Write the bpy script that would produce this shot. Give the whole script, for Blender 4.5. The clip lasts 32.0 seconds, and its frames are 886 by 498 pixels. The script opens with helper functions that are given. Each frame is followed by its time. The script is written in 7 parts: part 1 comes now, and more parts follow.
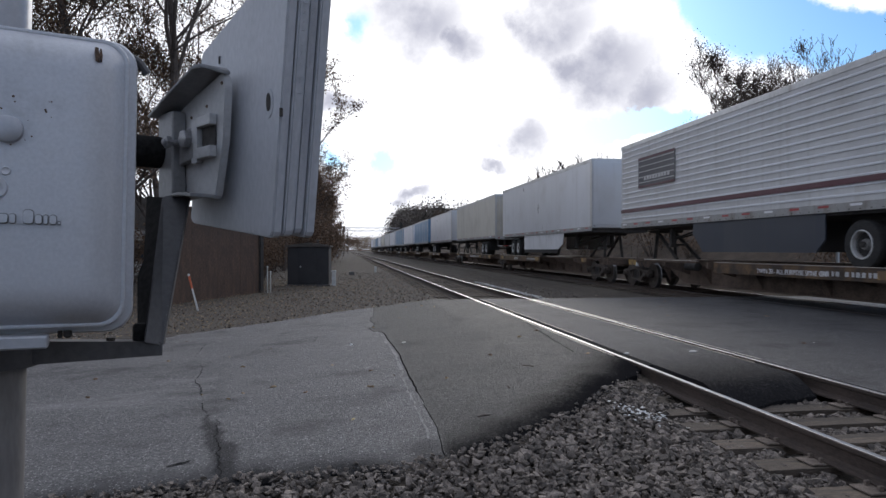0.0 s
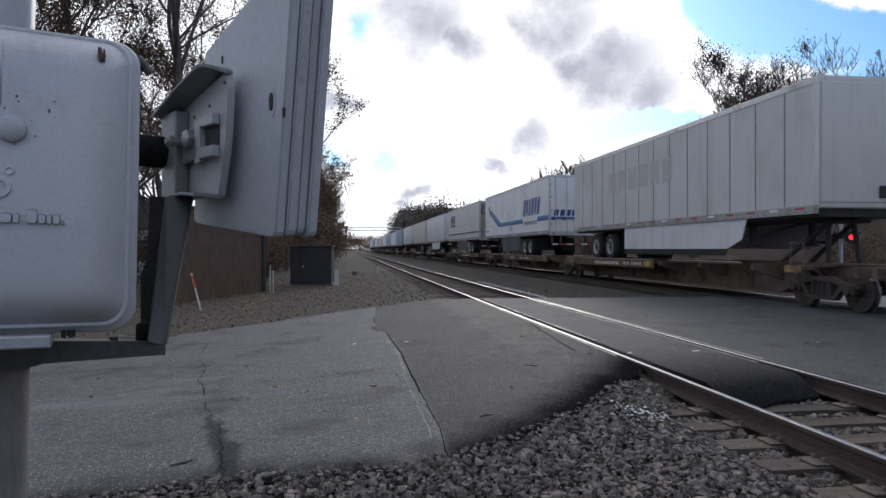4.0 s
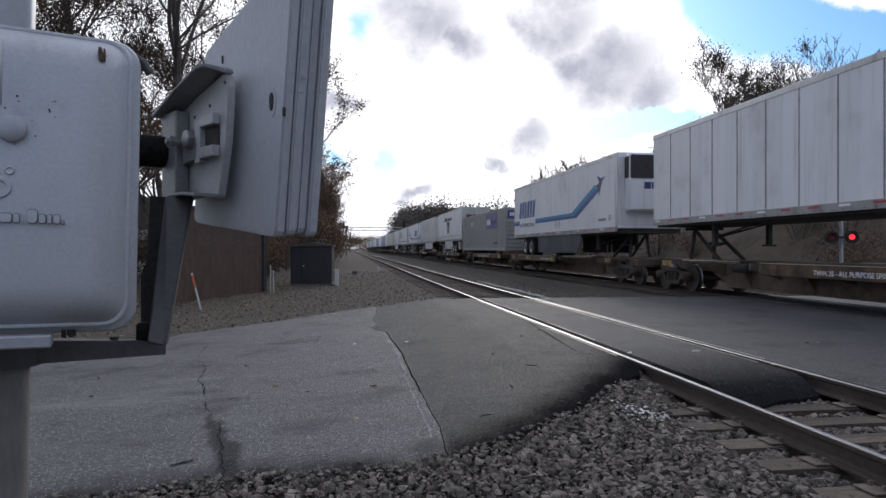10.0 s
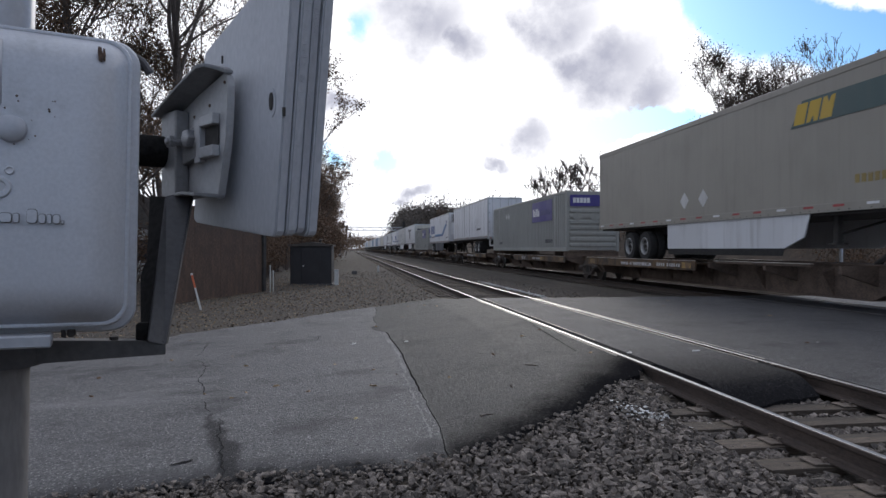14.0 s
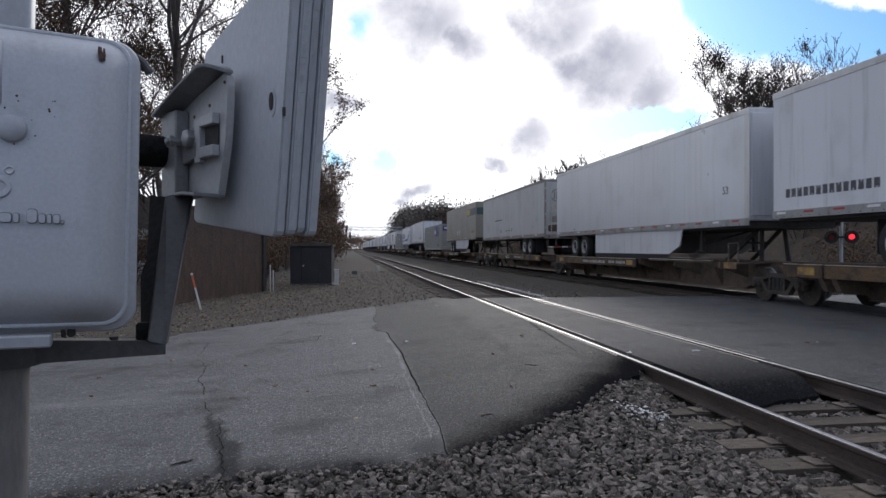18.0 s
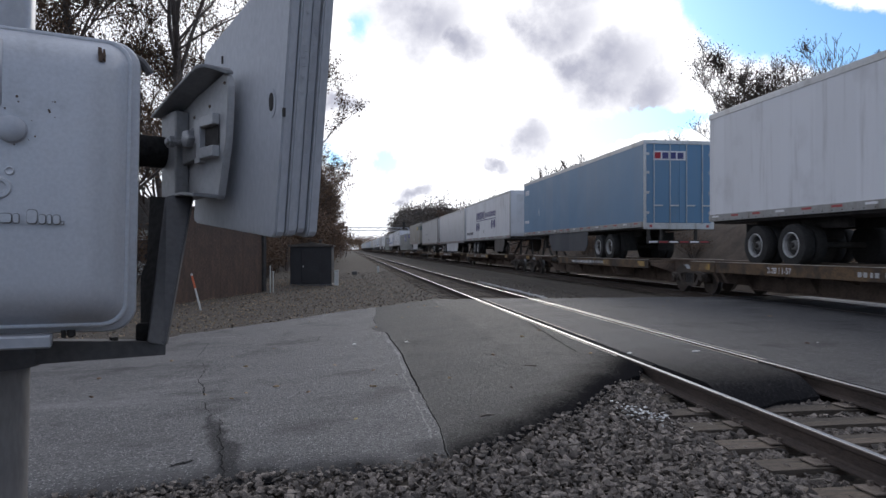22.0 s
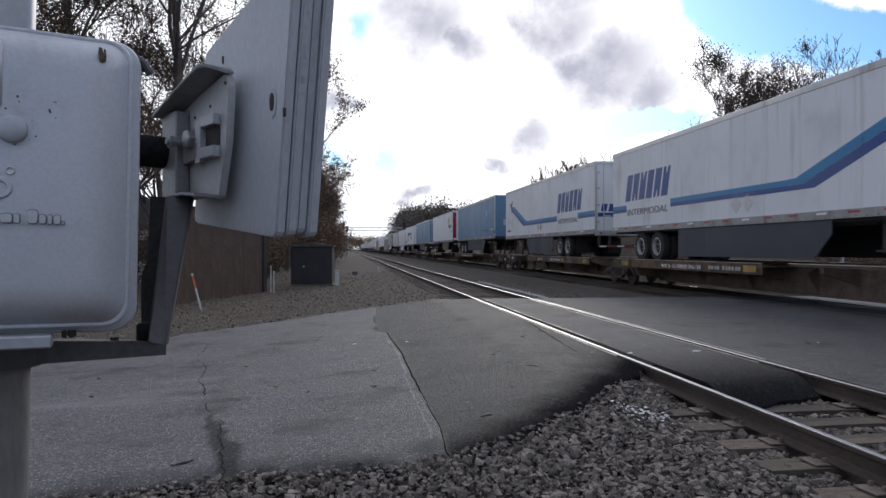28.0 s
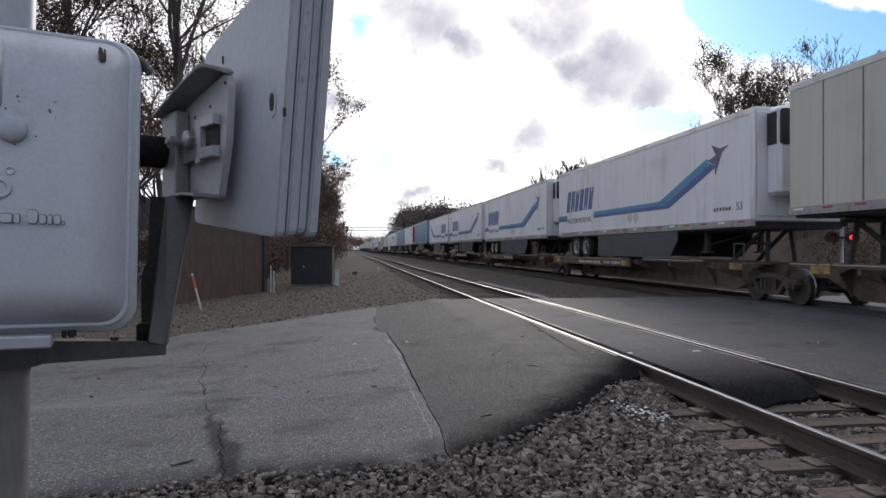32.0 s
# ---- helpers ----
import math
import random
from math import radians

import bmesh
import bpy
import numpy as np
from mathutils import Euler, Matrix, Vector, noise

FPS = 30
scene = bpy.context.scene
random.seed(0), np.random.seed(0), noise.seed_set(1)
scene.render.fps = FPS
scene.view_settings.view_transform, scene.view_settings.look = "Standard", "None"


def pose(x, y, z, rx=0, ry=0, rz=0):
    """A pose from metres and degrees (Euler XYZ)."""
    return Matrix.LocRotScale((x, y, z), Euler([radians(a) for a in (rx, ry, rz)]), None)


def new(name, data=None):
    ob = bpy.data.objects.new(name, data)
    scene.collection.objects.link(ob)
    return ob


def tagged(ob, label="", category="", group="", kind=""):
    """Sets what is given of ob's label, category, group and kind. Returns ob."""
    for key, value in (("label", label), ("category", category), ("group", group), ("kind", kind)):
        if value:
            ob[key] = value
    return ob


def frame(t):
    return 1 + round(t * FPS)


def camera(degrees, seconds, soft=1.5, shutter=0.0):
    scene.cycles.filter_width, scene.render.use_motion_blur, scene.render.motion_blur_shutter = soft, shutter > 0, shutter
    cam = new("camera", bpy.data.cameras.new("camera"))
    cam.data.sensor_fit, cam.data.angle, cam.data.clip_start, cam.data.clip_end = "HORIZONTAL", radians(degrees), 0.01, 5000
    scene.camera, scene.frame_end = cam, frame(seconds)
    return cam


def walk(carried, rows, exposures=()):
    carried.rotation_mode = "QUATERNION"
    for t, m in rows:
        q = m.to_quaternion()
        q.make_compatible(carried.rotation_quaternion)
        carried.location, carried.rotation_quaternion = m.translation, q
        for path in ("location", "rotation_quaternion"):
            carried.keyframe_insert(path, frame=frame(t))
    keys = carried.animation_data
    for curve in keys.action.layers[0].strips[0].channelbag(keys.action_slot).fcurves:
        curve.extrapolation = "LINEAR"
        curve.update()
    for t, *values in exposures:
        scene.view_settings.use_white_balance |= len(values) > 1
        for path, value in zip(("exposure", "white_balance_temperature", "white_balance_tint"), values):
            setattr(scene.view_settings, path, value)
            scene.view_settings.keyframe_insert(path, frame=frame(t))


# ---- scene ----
# the camera stands beside the level crossing and settles by a hair to its left in the first seconds
cam = camera(66.2, 32.0, soft=1.5, shutter=0.12)
EYE = (0.0, 0.0, 1.33)


def aim(turn, tilt=0.0):
    return pose(EYE[0], EYE[1], EYE[2], 90 + tilt, 0, -turn)


walk(cam, [(0, aim(8.17, 0.05)), (1, aim(8.12, 0.04)), (2, aim(8.03, 0.02)), (3, aim(7.96, 0.02)), (6, aim(7.95, 0.01)),
           (9, aim(7.93, 0)), (13, aim(7.95, 0)), (16.5, aim(7.95, -0.05)), (18, aim(7.95, -0.02)), (22, aim(7.95, 0.03)), (28, aim(7.91, 0.03)),
           (32, aim(7.91, 0.03))],
     exposures=[(0, 0.10, 6350, 12), (4.5, 0.11, 6350, 12), (6.5, 0.17, 6350, 12), (9, 0.10, 6350, 12), (22, 0.11, 6350, 12), (28, 0.15, 6350, 12), (30, 0.22, 6450, 12), (32, 0.24, 6600, 12)])

# ---- sky and sun ----
SUN_TURN, SUN_UP = 15.0, 21.0


def node(tree, kind, **values):
    n = tree.nodes.new(kind)
    for key, value in values.items():
        n.inputs[key if not key.startswith("i") else int(key[1:])].default_value = value
    return n


def maths(tree, operation, a, b=None, c=None, clamp=False):
    n = tree.nodes.new("ShaderNodeMath")
    n.operation, n.use_clamp = operation, clamp
    for i, v in enumerate((a, b, c)):
        if v is None:
            continue
        if isinstance(v, (int, float)):
            n.inputs[i].default_value = v
        else:
            tree.links.new(v, n.inputs[i])
    return n.outputs[0]


def blend(tree, factor, a, b, mode="MIX"):
    n = tree.nodes.new("ShaderNodeMix")
    n.data_type, n.blend_type = "RGBA", mode
    for i, v in ((0, factor), (6, a), (7, b)):
        if isinstance(v, (int, float)):
            n.inputs[i].default_value = v
        elif isinstance(v, tuple):
            n.inputs[i].default_value = (*v[:3], 1)
        else:
            tree.links.new(v, n.inputs[i])
    return n.outputs[2]


def smooth(tree, v, low, high):
    n = tree.nodes.new("ShaderNodeMapRange")
    n.interpolation_type = "SMOOTHSTEP"
    n.inputs[1].default_value, n.inputs[2].default_value = low, high
    tree.links.new(v, n.inputs[0])
    return n.outputs[0]


def make_world():
    w = bpy.data.worlds.new("sky")
    scene.world = w
    w.use_nodes = True
    t = w.node_tree
    t.nodes.clear()
    out = t.nodes.new("ShaderNodeOutputWorld")
    back = t.nodes.new("ShaderNodeBackground")
    sky = t.nodes.new("ShaderNodeTexSky")
    sky.sky_type, sky.sun_disc = "NISHITA", False
    sky.sun_elevation, sky.sun_rotation = radians(SUN_UP), radians(SUN_TURN)
    sky.air_density, sky.dust_density, sky.ozone_density = 1.0, 0.6, 2.0
    coord = t.nodes.new("ShaderNodeTexCoord")
    way = coord.outputs["Generated"]
    wide = node(t, "ShaderNodeTexNoise", Scale=3.2, Detail=7.0, Roughness=0.58)
    t.links.new(way, wide.inputs["Vector"])
    fine = node(t, "ShaderNodeTexNoise", Scale=7.0, Detail=9.0, Roughness=0.62)
    t.links.new(way, fine.inputs["Vector"])
    parts = t.nodes.new("ShaderNodeSeparateXYZ")
    t.links.new(way, parts.inputs[0])
    # turn from the track's direction and height, in degrees, both frayed by the noise
    az = maths(t, "MULTIPLY", maths(t, "ARCTAN2", parts.outputs[0], parts.outputs[1]), 57.2958)
    el = maths(t, "MULTIPLY", maths(t, "ARCSINE", parts.outputs[2]), 57.2958)
    split = t.nodes.new("ShaderNodeSeparateColor")
    t.links.new(fine.outputs["Color"], split.inputs[0])
    az = maths(t, "ADD", az, maths(t, "MULTIPLY", maths(t, "SUBTRACT", split.outputs[0], 0.5), 10.0))
    el = maths(t, "ADD", el, maths(t, "MULTIPLY", maths(t, "SUBTRACT", split.outputs[1], 0.5), 8.0))

    def patch(a, e, ra, re, edge=0.5):
        x = maths(t, "DIVIDE", maths(t, "SUBTRACT", az, a), ra)
        y = maths(t, "DIVIDE", maths(t, "SUBTRACT", el, e), re)
        d = maths(t, "SQRT", maths(t, "ADD", maths(t, "MULTIPLY", x, x), maths(t, "MULTIPLY", y, y)))
        return smooth(t, d, 1.0, edge)

    def together(list_of):
        total = list_of[0]
        for other in list_of[1:]:
            total = maths(t, "MAXIMUM", total, other)
        return total

    # openings of blue in the cover of cloud
    blue = together([patch(40.5, 22, 16.5, 10, 0.86), patch(46, 9, 13, 7, 0.7), patch(56, 18, 12, 12, 0.7),
                     patch(25, 10.3, 5.5, 1.7, 0.7), patch(21.0, 9.6, 3.6, 1.3, 0.65), patch(18.2, 10.6, 1.6, 0.8, 0.5), patch(-0.3, 18.0, 1.6, 2.6, 0.0),
                     patch(3.4, 8.0, 1.2, 1.8, 0.3), patch(-1.4, 7.6, 1.6, 1.6, 0.2), patch(-22, 24, 10, 6, 0.5), patch(-8, 24, 6, 5, 0.5)])
    white = together([patch(40, 20.3, 6.5, 3.0, 0.7), patch(47, 23, 6, 4, 0.6)])
    blue = maths(t, "MULTIPLY", blue, maths(t, "SUBTRACT", 1.0, white), clamp=True)
    # elsewhere the cover breaks up by itself
    far_round = smooth(t, maths(t, "ABSOLUTE", az), 55.0, 75.0)
    above = smooth(t, el, 27.0, 40.0)
    rest = maths(t, "MULTIPLY", maths(t, "MAXIMUM", far_round, above), smooth(t, wide.outputs["Fac"], 0.50, 0.62))
    blue = maths(t, "MAXIMUM", blue, rest)
    # grey undersides
    grey = together([patch(3.4, 19.4, 6.5, 4.2, 0.1), patch(6.4, 18.2, 9.0, 6.0, 0.1), patch(10.0, 16.6, 5.2, 3.9, 0.05), patch(17.4, 18.0, 7.4, 6.4, 0.15), patch(21.6, 14.4, 7.6, 5.2, 0.15),
                     patch(25.0, 12.9, 5.2, 4.0, 0.1), patch(17.4, 20.6, 8.0, 4.0, 0.15), patch(15.1, 8.7, 4.2, 2.9, 0.05), patch(6.0, 5.0, 2.4, 0.9, 0.0), patch(-0.5, 11.8, 3.0, 1.3, 0.1),
                     patch(12.6, 6.6, 2.6, 0.9, 0.0), patch(4.6, 4.6, 1.8, 0.7, 0.0)])
    lump = smooth(t, fine.outputs["Fac"], 0.25, 0.75)
    grey = maths(t, "MULTIPLY", grey, maths(t, "MULTIPLY_ADD", lump, 0.5, 0.62), clamp=True)
    elsewhere = maths(t, "MULTIPLY", maths(t, "MAXIMUM", far_round, above), smooth(t, wide.outputs["Fac"], 0.48, 0.36))
    grey = maths(t, "MAXIMUM", grey, elsewhere)
    # the cloud is brightest round the hidden sun
    sun = Vector((math.sin(radians(SUN_TURN)) * math.cos(radians(SUN_UP)), math.cos(radians(SUN_TURN)) * math.cos(radians(SUN_UP)), math.sin(radians(SUN_UP))))
    dot = t.nodes.new("ShaderNodeVectorMath")
    dot.operation = "DOT_PRODUCT"
    dot.inputs[1].default_value = sun
    t.links.new(way, dot.inputs[0])
    facing = maths(t, "MAXIMUM", dot.outputs["Value"], 0.0)
    cloud = blend(t, maths(t, "POWER", facing, 2.0), (0.62, 0.68, 0.79), (1.22, 1.22, 1.24))
    cloud = blend(t, maths(t, "POWER", facing, 40.0), cloud, (1.7, 1.68, 1.62))
    cloud = blend(t, grey, cloud, (0.47, 0.48, 0.56))
    skyblue = blend(t, 1.0, sky.outputs[0], (0.054, 0.087, 0.121), "MULTIPLY")
    sight = blend(t, blue, cloud, skyblue)
    ground_dark = smooth(t, parts.outputs[2], -0.02, -0.10)
    sight = blend(t, ground_dark, sight, (0.12, 0.115, 0.11))
    t.links.new(sight, back.inputs[0])
    back.inputs[1].default_value = 1.0
    t.links.new(back.outputs[0], out.inputs[0])


make_world()
sun_data = bpy.data.lights.new("sun", "SUN")
sun_data.energy, sun_data.angle, sun_data.color = 0.6, radians(12), (1.0, 0.94, 0.85)
sun_lamp = new("sun", sun_data)
sun_lamp.rotation_euler = (radians(90 - SUN_UP), 0, radians(180 - SUN_TURN))


# ---- materials ----
def surface(name, low, high, rough=0.6, metal=0.0, scale=6.0, fine=60.0, bump=0.3, stretch=(1, 1, 1), dirt=None, dirt_low=0.52, dirt_high=0.75,
            dirt_scale=1.5, per_piece=0.0, coat=0.0, random_island=0.0, deep=0.01, spec=0.5):
    m = bpy.data.materials.new(name)
    m.use_nodes = True
    t = m.node_tree
    p = t.nodes["Principled BSDF"]
    coord = t.nodes.new("ShaderNodeTexCoord")
    mapping = t.nodes.new("ShaderNodeMapping")
    mapping.inputs["Scale"].default_value = stretch
    t.links.new(coord.outputs["Object"], mapping.inputs[0])
    big = node(t, "ShaderNodeTexNoise", Scale=scale, Detail=5.0, Roughness=0.6)
    small = node(t, "ShaderNodeTexNoise", Scale=fine, Detail=3.0, Roughness=0.6)
    t.links.new(mapping.outputs[0], big.inputs["Vector"])
    t.links.new(mapping.outputs[0], small.inputs["Vector"])
    mixed = maths(t, "MULTIPLY_ADD", small.outputs["Fac"], 0.5, maths(t, "MULTIPLY", big.outputs["Fac"], 0.5))
    colour = blend(t, smooth(t, mixed, 0.36, 0.64), low, high)
    if dirt:
        stain = node(t, "ShaderNodeTexNoise", Scale=dirt_scale, Detail=8.0, Roughness=0.7)
        t.links.new(mapping.outputs[0], stain.inputs["Vector"])
        colour = blend(t, smooth(t, stain.outputs["Fac"], dirt_low, dirt_high), colour, dirt)
    if per_piece or random_island:
        if random_island:
            source = t.nodes.new("ShaderNodeNewGeometry").outputs["Random Per Island"]
        else:
            source = t.nodes.new("ShaderNodeObjectInfo").outputs["Random"]
        amount = per_piece or random_island
        bright = maths(t, "MULTIPLY_ADD", source, 2 * amount, 1 - amount)
        grey = t.nodes.new("ShaderNodeCombineColor")
        for i in range(3):
            t.links.new(bright, grey.inputs[i])
        colour = blend(t, 1.0, colour, grey.outputs[0], "MULTIPLY")
    t.links.new(colour, p.inputs["Base Color"])
    p.inputs["Metallic"].default_value = metal
    t.links.new(maths(t, "MULTIPLY_ADD", big.outputs["Fac"], 0.3, rough - 0.15, clamp=True), p.inputs["Roughness"])
    p.inputs["Coat Weight"].default_value = coat
    p.inputs["Specular IOR Level"].default_value = spec
    if bump:
        b = node(t, "ShaderNodeBump", Strength=bump, Distance=deep)
        t.links.new(mixed, b.inputs["Height"])
        t.links.new(b.outputs[0], p.inputs["Normal"])
    return m


def glowing(name, colour, strength):
    m = bpy.data.materials.new(name)
    m.use_nodes = True
    p = m.node_tree.nodes["Principled BSDF"]
    p.inputs["Base Color"].default_value = (*colour, 1)
    p.inputs["Emission Color"].default_value = (*colour, 1)
    p.inputs["Emission Strength"].default_value = strength
    return m


STREAK = (1.4, 1.4, 0.25)


def paint(name, colour, rough=0.45, dirt=(0.20, 0.18, 0.16), metal=0.0, dirt_low=0.50, dirt_high=0.78, panels=0.05):
    """Vehicle paint: sheets of slightly different tone, rain streaks, road dirt in specks."""
    m = bpy.data.materials.new(name)
    m.use_nodes = True
    t = m.node_tree
    p = t.nodes["Principled BSDF"]
    coord = t.nodes.new("ShaderNodeTexCoord").outputs["Object"]
    apart = t.nodes.new("ShaderNodeObjectInfo").outputs["Random"]
    xyz = t.nodes.new("ShaderNodeSeparateXYZ")
    t.links.new(coord, xyz.inputs[0])
    sheet = t.nodes.new("ShaderNodeTexWhiteNoise")
    sheet.noise_dimensions = "1D"
    t.links.new(maths(t, "ADD", maths(t, "FLOOR", maths(t, "DIVIDE", xyz.outputs[1], 1.22)), maths(t, "MULTIPLY", apart, 50.0)), sheet.inputs["W"])
    shift = t.nodes.new("ShaderNodeVectorMath")
    shift.operation = "ADD"
    t.links.new(coord, shift.inputs[0])
    moved = t.nodes.new("ShaderNodeCombineXYZ")
    t.links.new(maths(t, "MULTIPLY", apart, 90.0), moved.inputs[1])
    t.links.new(moved.outputs[0], shift.inputs[1])

    def layer(scale, stretch, detail, rough_by):
        mapping = t.nodes.new("ShaderNodeMapping")
        mapping.inputs["Scale"].default_value = stretch
        t.links.new(shift.outputs[0], mapping.inputs[0])
        n = node(t, "ShaderNodeTexNoise", Scale=scale, Detail=detail, Roughness=rough_by)
        t.links.new(mapping.outputs[0], n.inputs["Vector"])
        return n.outputs["Fac"]
    streaks, cloudy, specks = layer(1.0, (5.0, 5.0, 0.28), 7.0, 0.65), layer(0.7, (1, 1, 1), 5.0, 0.6), layer(14.0, (1, 1, 1), 5.0, 0.7)
    tone = maths(t, "MULTIPLY_ADD", sheet.outputs["Value"], 2 * panels, 1 - panels)
    grey = t.nodes.new("ShaderNodeCombineColor")
    for i in range(3):
        t.links.new(tone, grey.inputs[i])
    shade = blend(t, 1.0, colour, grey.outputs[0], "MULTIPLY")
    shade = blend(t, maths(t, "MULTIPLY", smooth(t, streaks, dirt_low, dirt_high), 0.42), shade, dirt)
    shade = blend(t, maths(t, "MULTIPLY", smooth(t, cloudy, dirt_low, dirt_high), 0.30), shade, dirt)
    shade = blend(t, maths(t, "MULTIPLY", smooth(t, specks, 0.66, 0.76), 0.5), shade, dirt)
    t.links.new(shade, p.inputs["Base Color"])
    p.inputs["Metallic"].default_value = metal
    t.links.new(maths(t, "ADD", maths(t, "MULTIPLY_ADD", cloudy, 0.3, rough - 0.2), maths(t, "MULTIPLY", sheet.outputs["Value"], 0.12)), p.inputs["Roughness"])
    b = node(t, "ShaderNodeBump", Strength=0.12, Distance=0.02)
    t.links.new(maths(t, "ADD", cloudy, maths(t, "MULTIPLY", streaks, 0.3)), b.inputs["Height"])
    t.links.new(b.outputs[0], p.inputs["Normal"])
    return m


def asphalt(name, low, high, dark, worn):
    """Old bitumen: bright chips of stone in a dark binder, worn pale along the wheel paths and stained across them."""
    m = bpy.data.materials.new(name)
    m.use_nodes = True
    t = m.node_tree
    p = t.nodes["Principled BSDF"]
    coord = t.nodes.new("ShaderNodeTexCoord").outputs["Object"]
    stretch = t.nodes.new("ShaderNodeMapping")
    stretch.inputs["Scale"].default_value = (0.22, 1.0, 1.0)
    t.links.new(coord, stretch.inputs[0])
    chips = node(t, "ShaderNodeTexVoronoi", Scale=55.0)
    pits = node(t, "ShaderNodeTexVoronoi", Scale=33.0)
    grain = node(t, "ShaderNodeTexNoise", Scale=34.0, Detail=6.0, Roughness=0.75)
    blotch = node(t, "ShaderNodeTexNoise", Scale=1.1, Detail=7.0, Roughness=0.65)
    paths = node(t, "ShaderNodeTexNoise", Scale=1.3, Detail=5.0, Roughness=0.6)
    for n, v in ((chips, coord), (pits, coord), (grain, coord), (blotch, coord), (paths, stretch.outputs[0])):
        t.links.new(v, n.inputs["Vector"])
    colour = blend(t, smooth(t, grain.outputs["Fac"], 0.36, 0.64), low, high)
    sep = t.nodes.new("ShaderNodeSeparateColor")
    t.links.new(chips.outputs["Color"], sep.inputs[0])
    chip = maths(t, "MULTIPLY", smooth(t, sep.outputs[0], 0.66, 0.90), smooth(t, chips.outputs["Distance"], 0.55, 0.25))
    pit = maths(t, "MULTIPLY", smooth(t, pits.outputs["Distance"], 0.45, 0.15), smooth(t, grain.outputs["Fac"], 0.62, 0.45))
    colour = blend(t, maths(t, "MULTIPLY", pit, 0.6), colour, dark)
    colour = blend(t, maths(t, "MULTIPLY", chip, 0.9), colour, tuple(1.5 * c for c in worn))
    colour = blend(t, maths(t, "MULTIPLY", smooth(t, blotch.outputs["Fac"], 0.50, 0.70), 0.8), colour, dark)
    colour = blend(t, maths(t, "MULTIPLY", smooth(t, paths.outputs["Fac"], 0.55, 0.75), 0.55), colour, dark)
    colour = blend(t, maths(t, "MULTIPLY", smooth(t, paths.outputs["Fac"], 0.45, 0.25), 0.35), colour, worn)
    # tar and crumbled binder along broken edges
    tar = t.nodes.new("ShaderNodeAttribute")
    tar.attribute_name = "tar"
    tarred = smooth(t, maths(t, "ADD", tar.outputs["Fac"], maths(t, "MULTIPLY", maths(t, "SUBTRACT", grain.outputs["Fac"], 0.5), 1.1)), 0.05, 1.0)
    colour = blend(t, maths(t, "MULTIPLY", tarred, 0.9), colour, (0.014, 0.0135, 0.0145))
    t.links.new(colour, p.inputs["Base Color"])
    t.links.new(maths(t, "MULTIPLY_ADD", tarred, -0.3, 0.3), p.inputs["Specular IOR Level"])
    t.links.new(maths(t, "MULTIPLY_ADD", grain.outputs["Fac"], 0.35, 0.52), p.inputs["Roughness"])
    height = maths(t, "ADD", grain.outputs["Fac"], maths(t, "MULTIPLY", chip, 0.5))
    b = node(t, "ShaderNodeBump", Strength=1.0, Distance=0.018)
    t.links.new(height, b.inputs["Height"])
    t.links.new(b.outputs[0], p.inputs["Normal"])
    return m


ASPHALT_OLD = asphalt("old_asphalt", (0.058, 0.057, 0.060), (0.182, 0.178, 0.178), (0.045, 0.044, 0.047), (0.30, 0.295, 0.29))
ASPHALT_MID = asphalt("grey_asphalt", (0.038, 0.037, 0.040), (0.104, 0.102, 0.106), (0.031, 0.031, 0.034), (0.20, 0.198, 0.198))
ASPHALT_NEW = asphalt("dark_asphalt", (0.022, 0.022, 0.023), (0.061, 0.060, 0.060), (0.015, 0.015, 0.017), (0.13, 0.128, 0.126))
PAVING_PALE = asphalt("pale_pavement", (0.18, 0.178, 0.176), (0.34, 0.335, 0.33), (0.14, 0.138, 0.136), (0.40, 0.395, 0.39))
JOINT_WORN = surface("worn_joint_stone", (0.13, 0.128, 0.124), (0.34, 0.332, 0.32), 0.95, 0, 12, 90, 0.6, spec=0.15)
TAR = surface("tar_patch", (0.008, 0.008, 0.009), (0.026, 0.026, 0.026), 0.95, 0, 5, 120, 0.6, spec=0.1)
GRAVEL = surface("gravel_ground", (0.028, 0.022, 0.017), (0.092, 0.074, 0.057), 0.95, 0, 5, 42, 1.0, (1, 1, 1), (0.07, 0.058, 0.043), 0.45, 0.7, 0.5, deep=0.03)
STONE = surface("ballast_stone", (0.060, 0.050, 0.043), (0.235, 0.200, 0.172), 0.9, 0, 12, 90, 0.5, random_island=0.6)
RAIL_RUST = surface("rail_rust", (0.038, 0.028, 0.023), (0.085, 0.062, 0.050), 0.8, 0.2, 5, 70, 0.4, (1, 0.3, 1))
RAIL_HEAD = surface("polished_rail_head", (0.30, 0.30, 0.31), (0.46, 0.46, 0.47), 0.36, 1.0, 2, 80, 0.03, (8, 0.2, 1))
WOOD = surface("weathered_tie", (0.042, 0.032, 0.025), (0.128, 0.101, 0.077), 0.9, 0, 5, 50, 0.9, (0.35, 3, 3), (0.045, 0.037, 0.031), 0.48, 0.66, 2.0, per_piece=0.45)
PLATE = surface("rusty_plate", (0.10, 0.08, 0.065), (0.22, 0.18, 0.15), 0.8, 0.2, 9, 80, 0.3)
STEEL_BROWN = surface("rusty_car_steel", (0.085, 0.068, 0.059), (0.175, 0.130, 0.102), 0.85, 0.0, 2.5, 30, 0.3, (1, 1, 1), (0.105, 0.058, 0.030), 0.58, 0.78, 1.2, spec=0.12)
DECK = surface("worn_yellow_brown_deck", (0.066, 0.042, 0.024), (0.155, 0.094, 0.045), 0.75, 0, 2.5, 25, 0.25, (1, 1, 1), (0.04, 0.027, 0.02), 0.42, 0.60, 1.5)
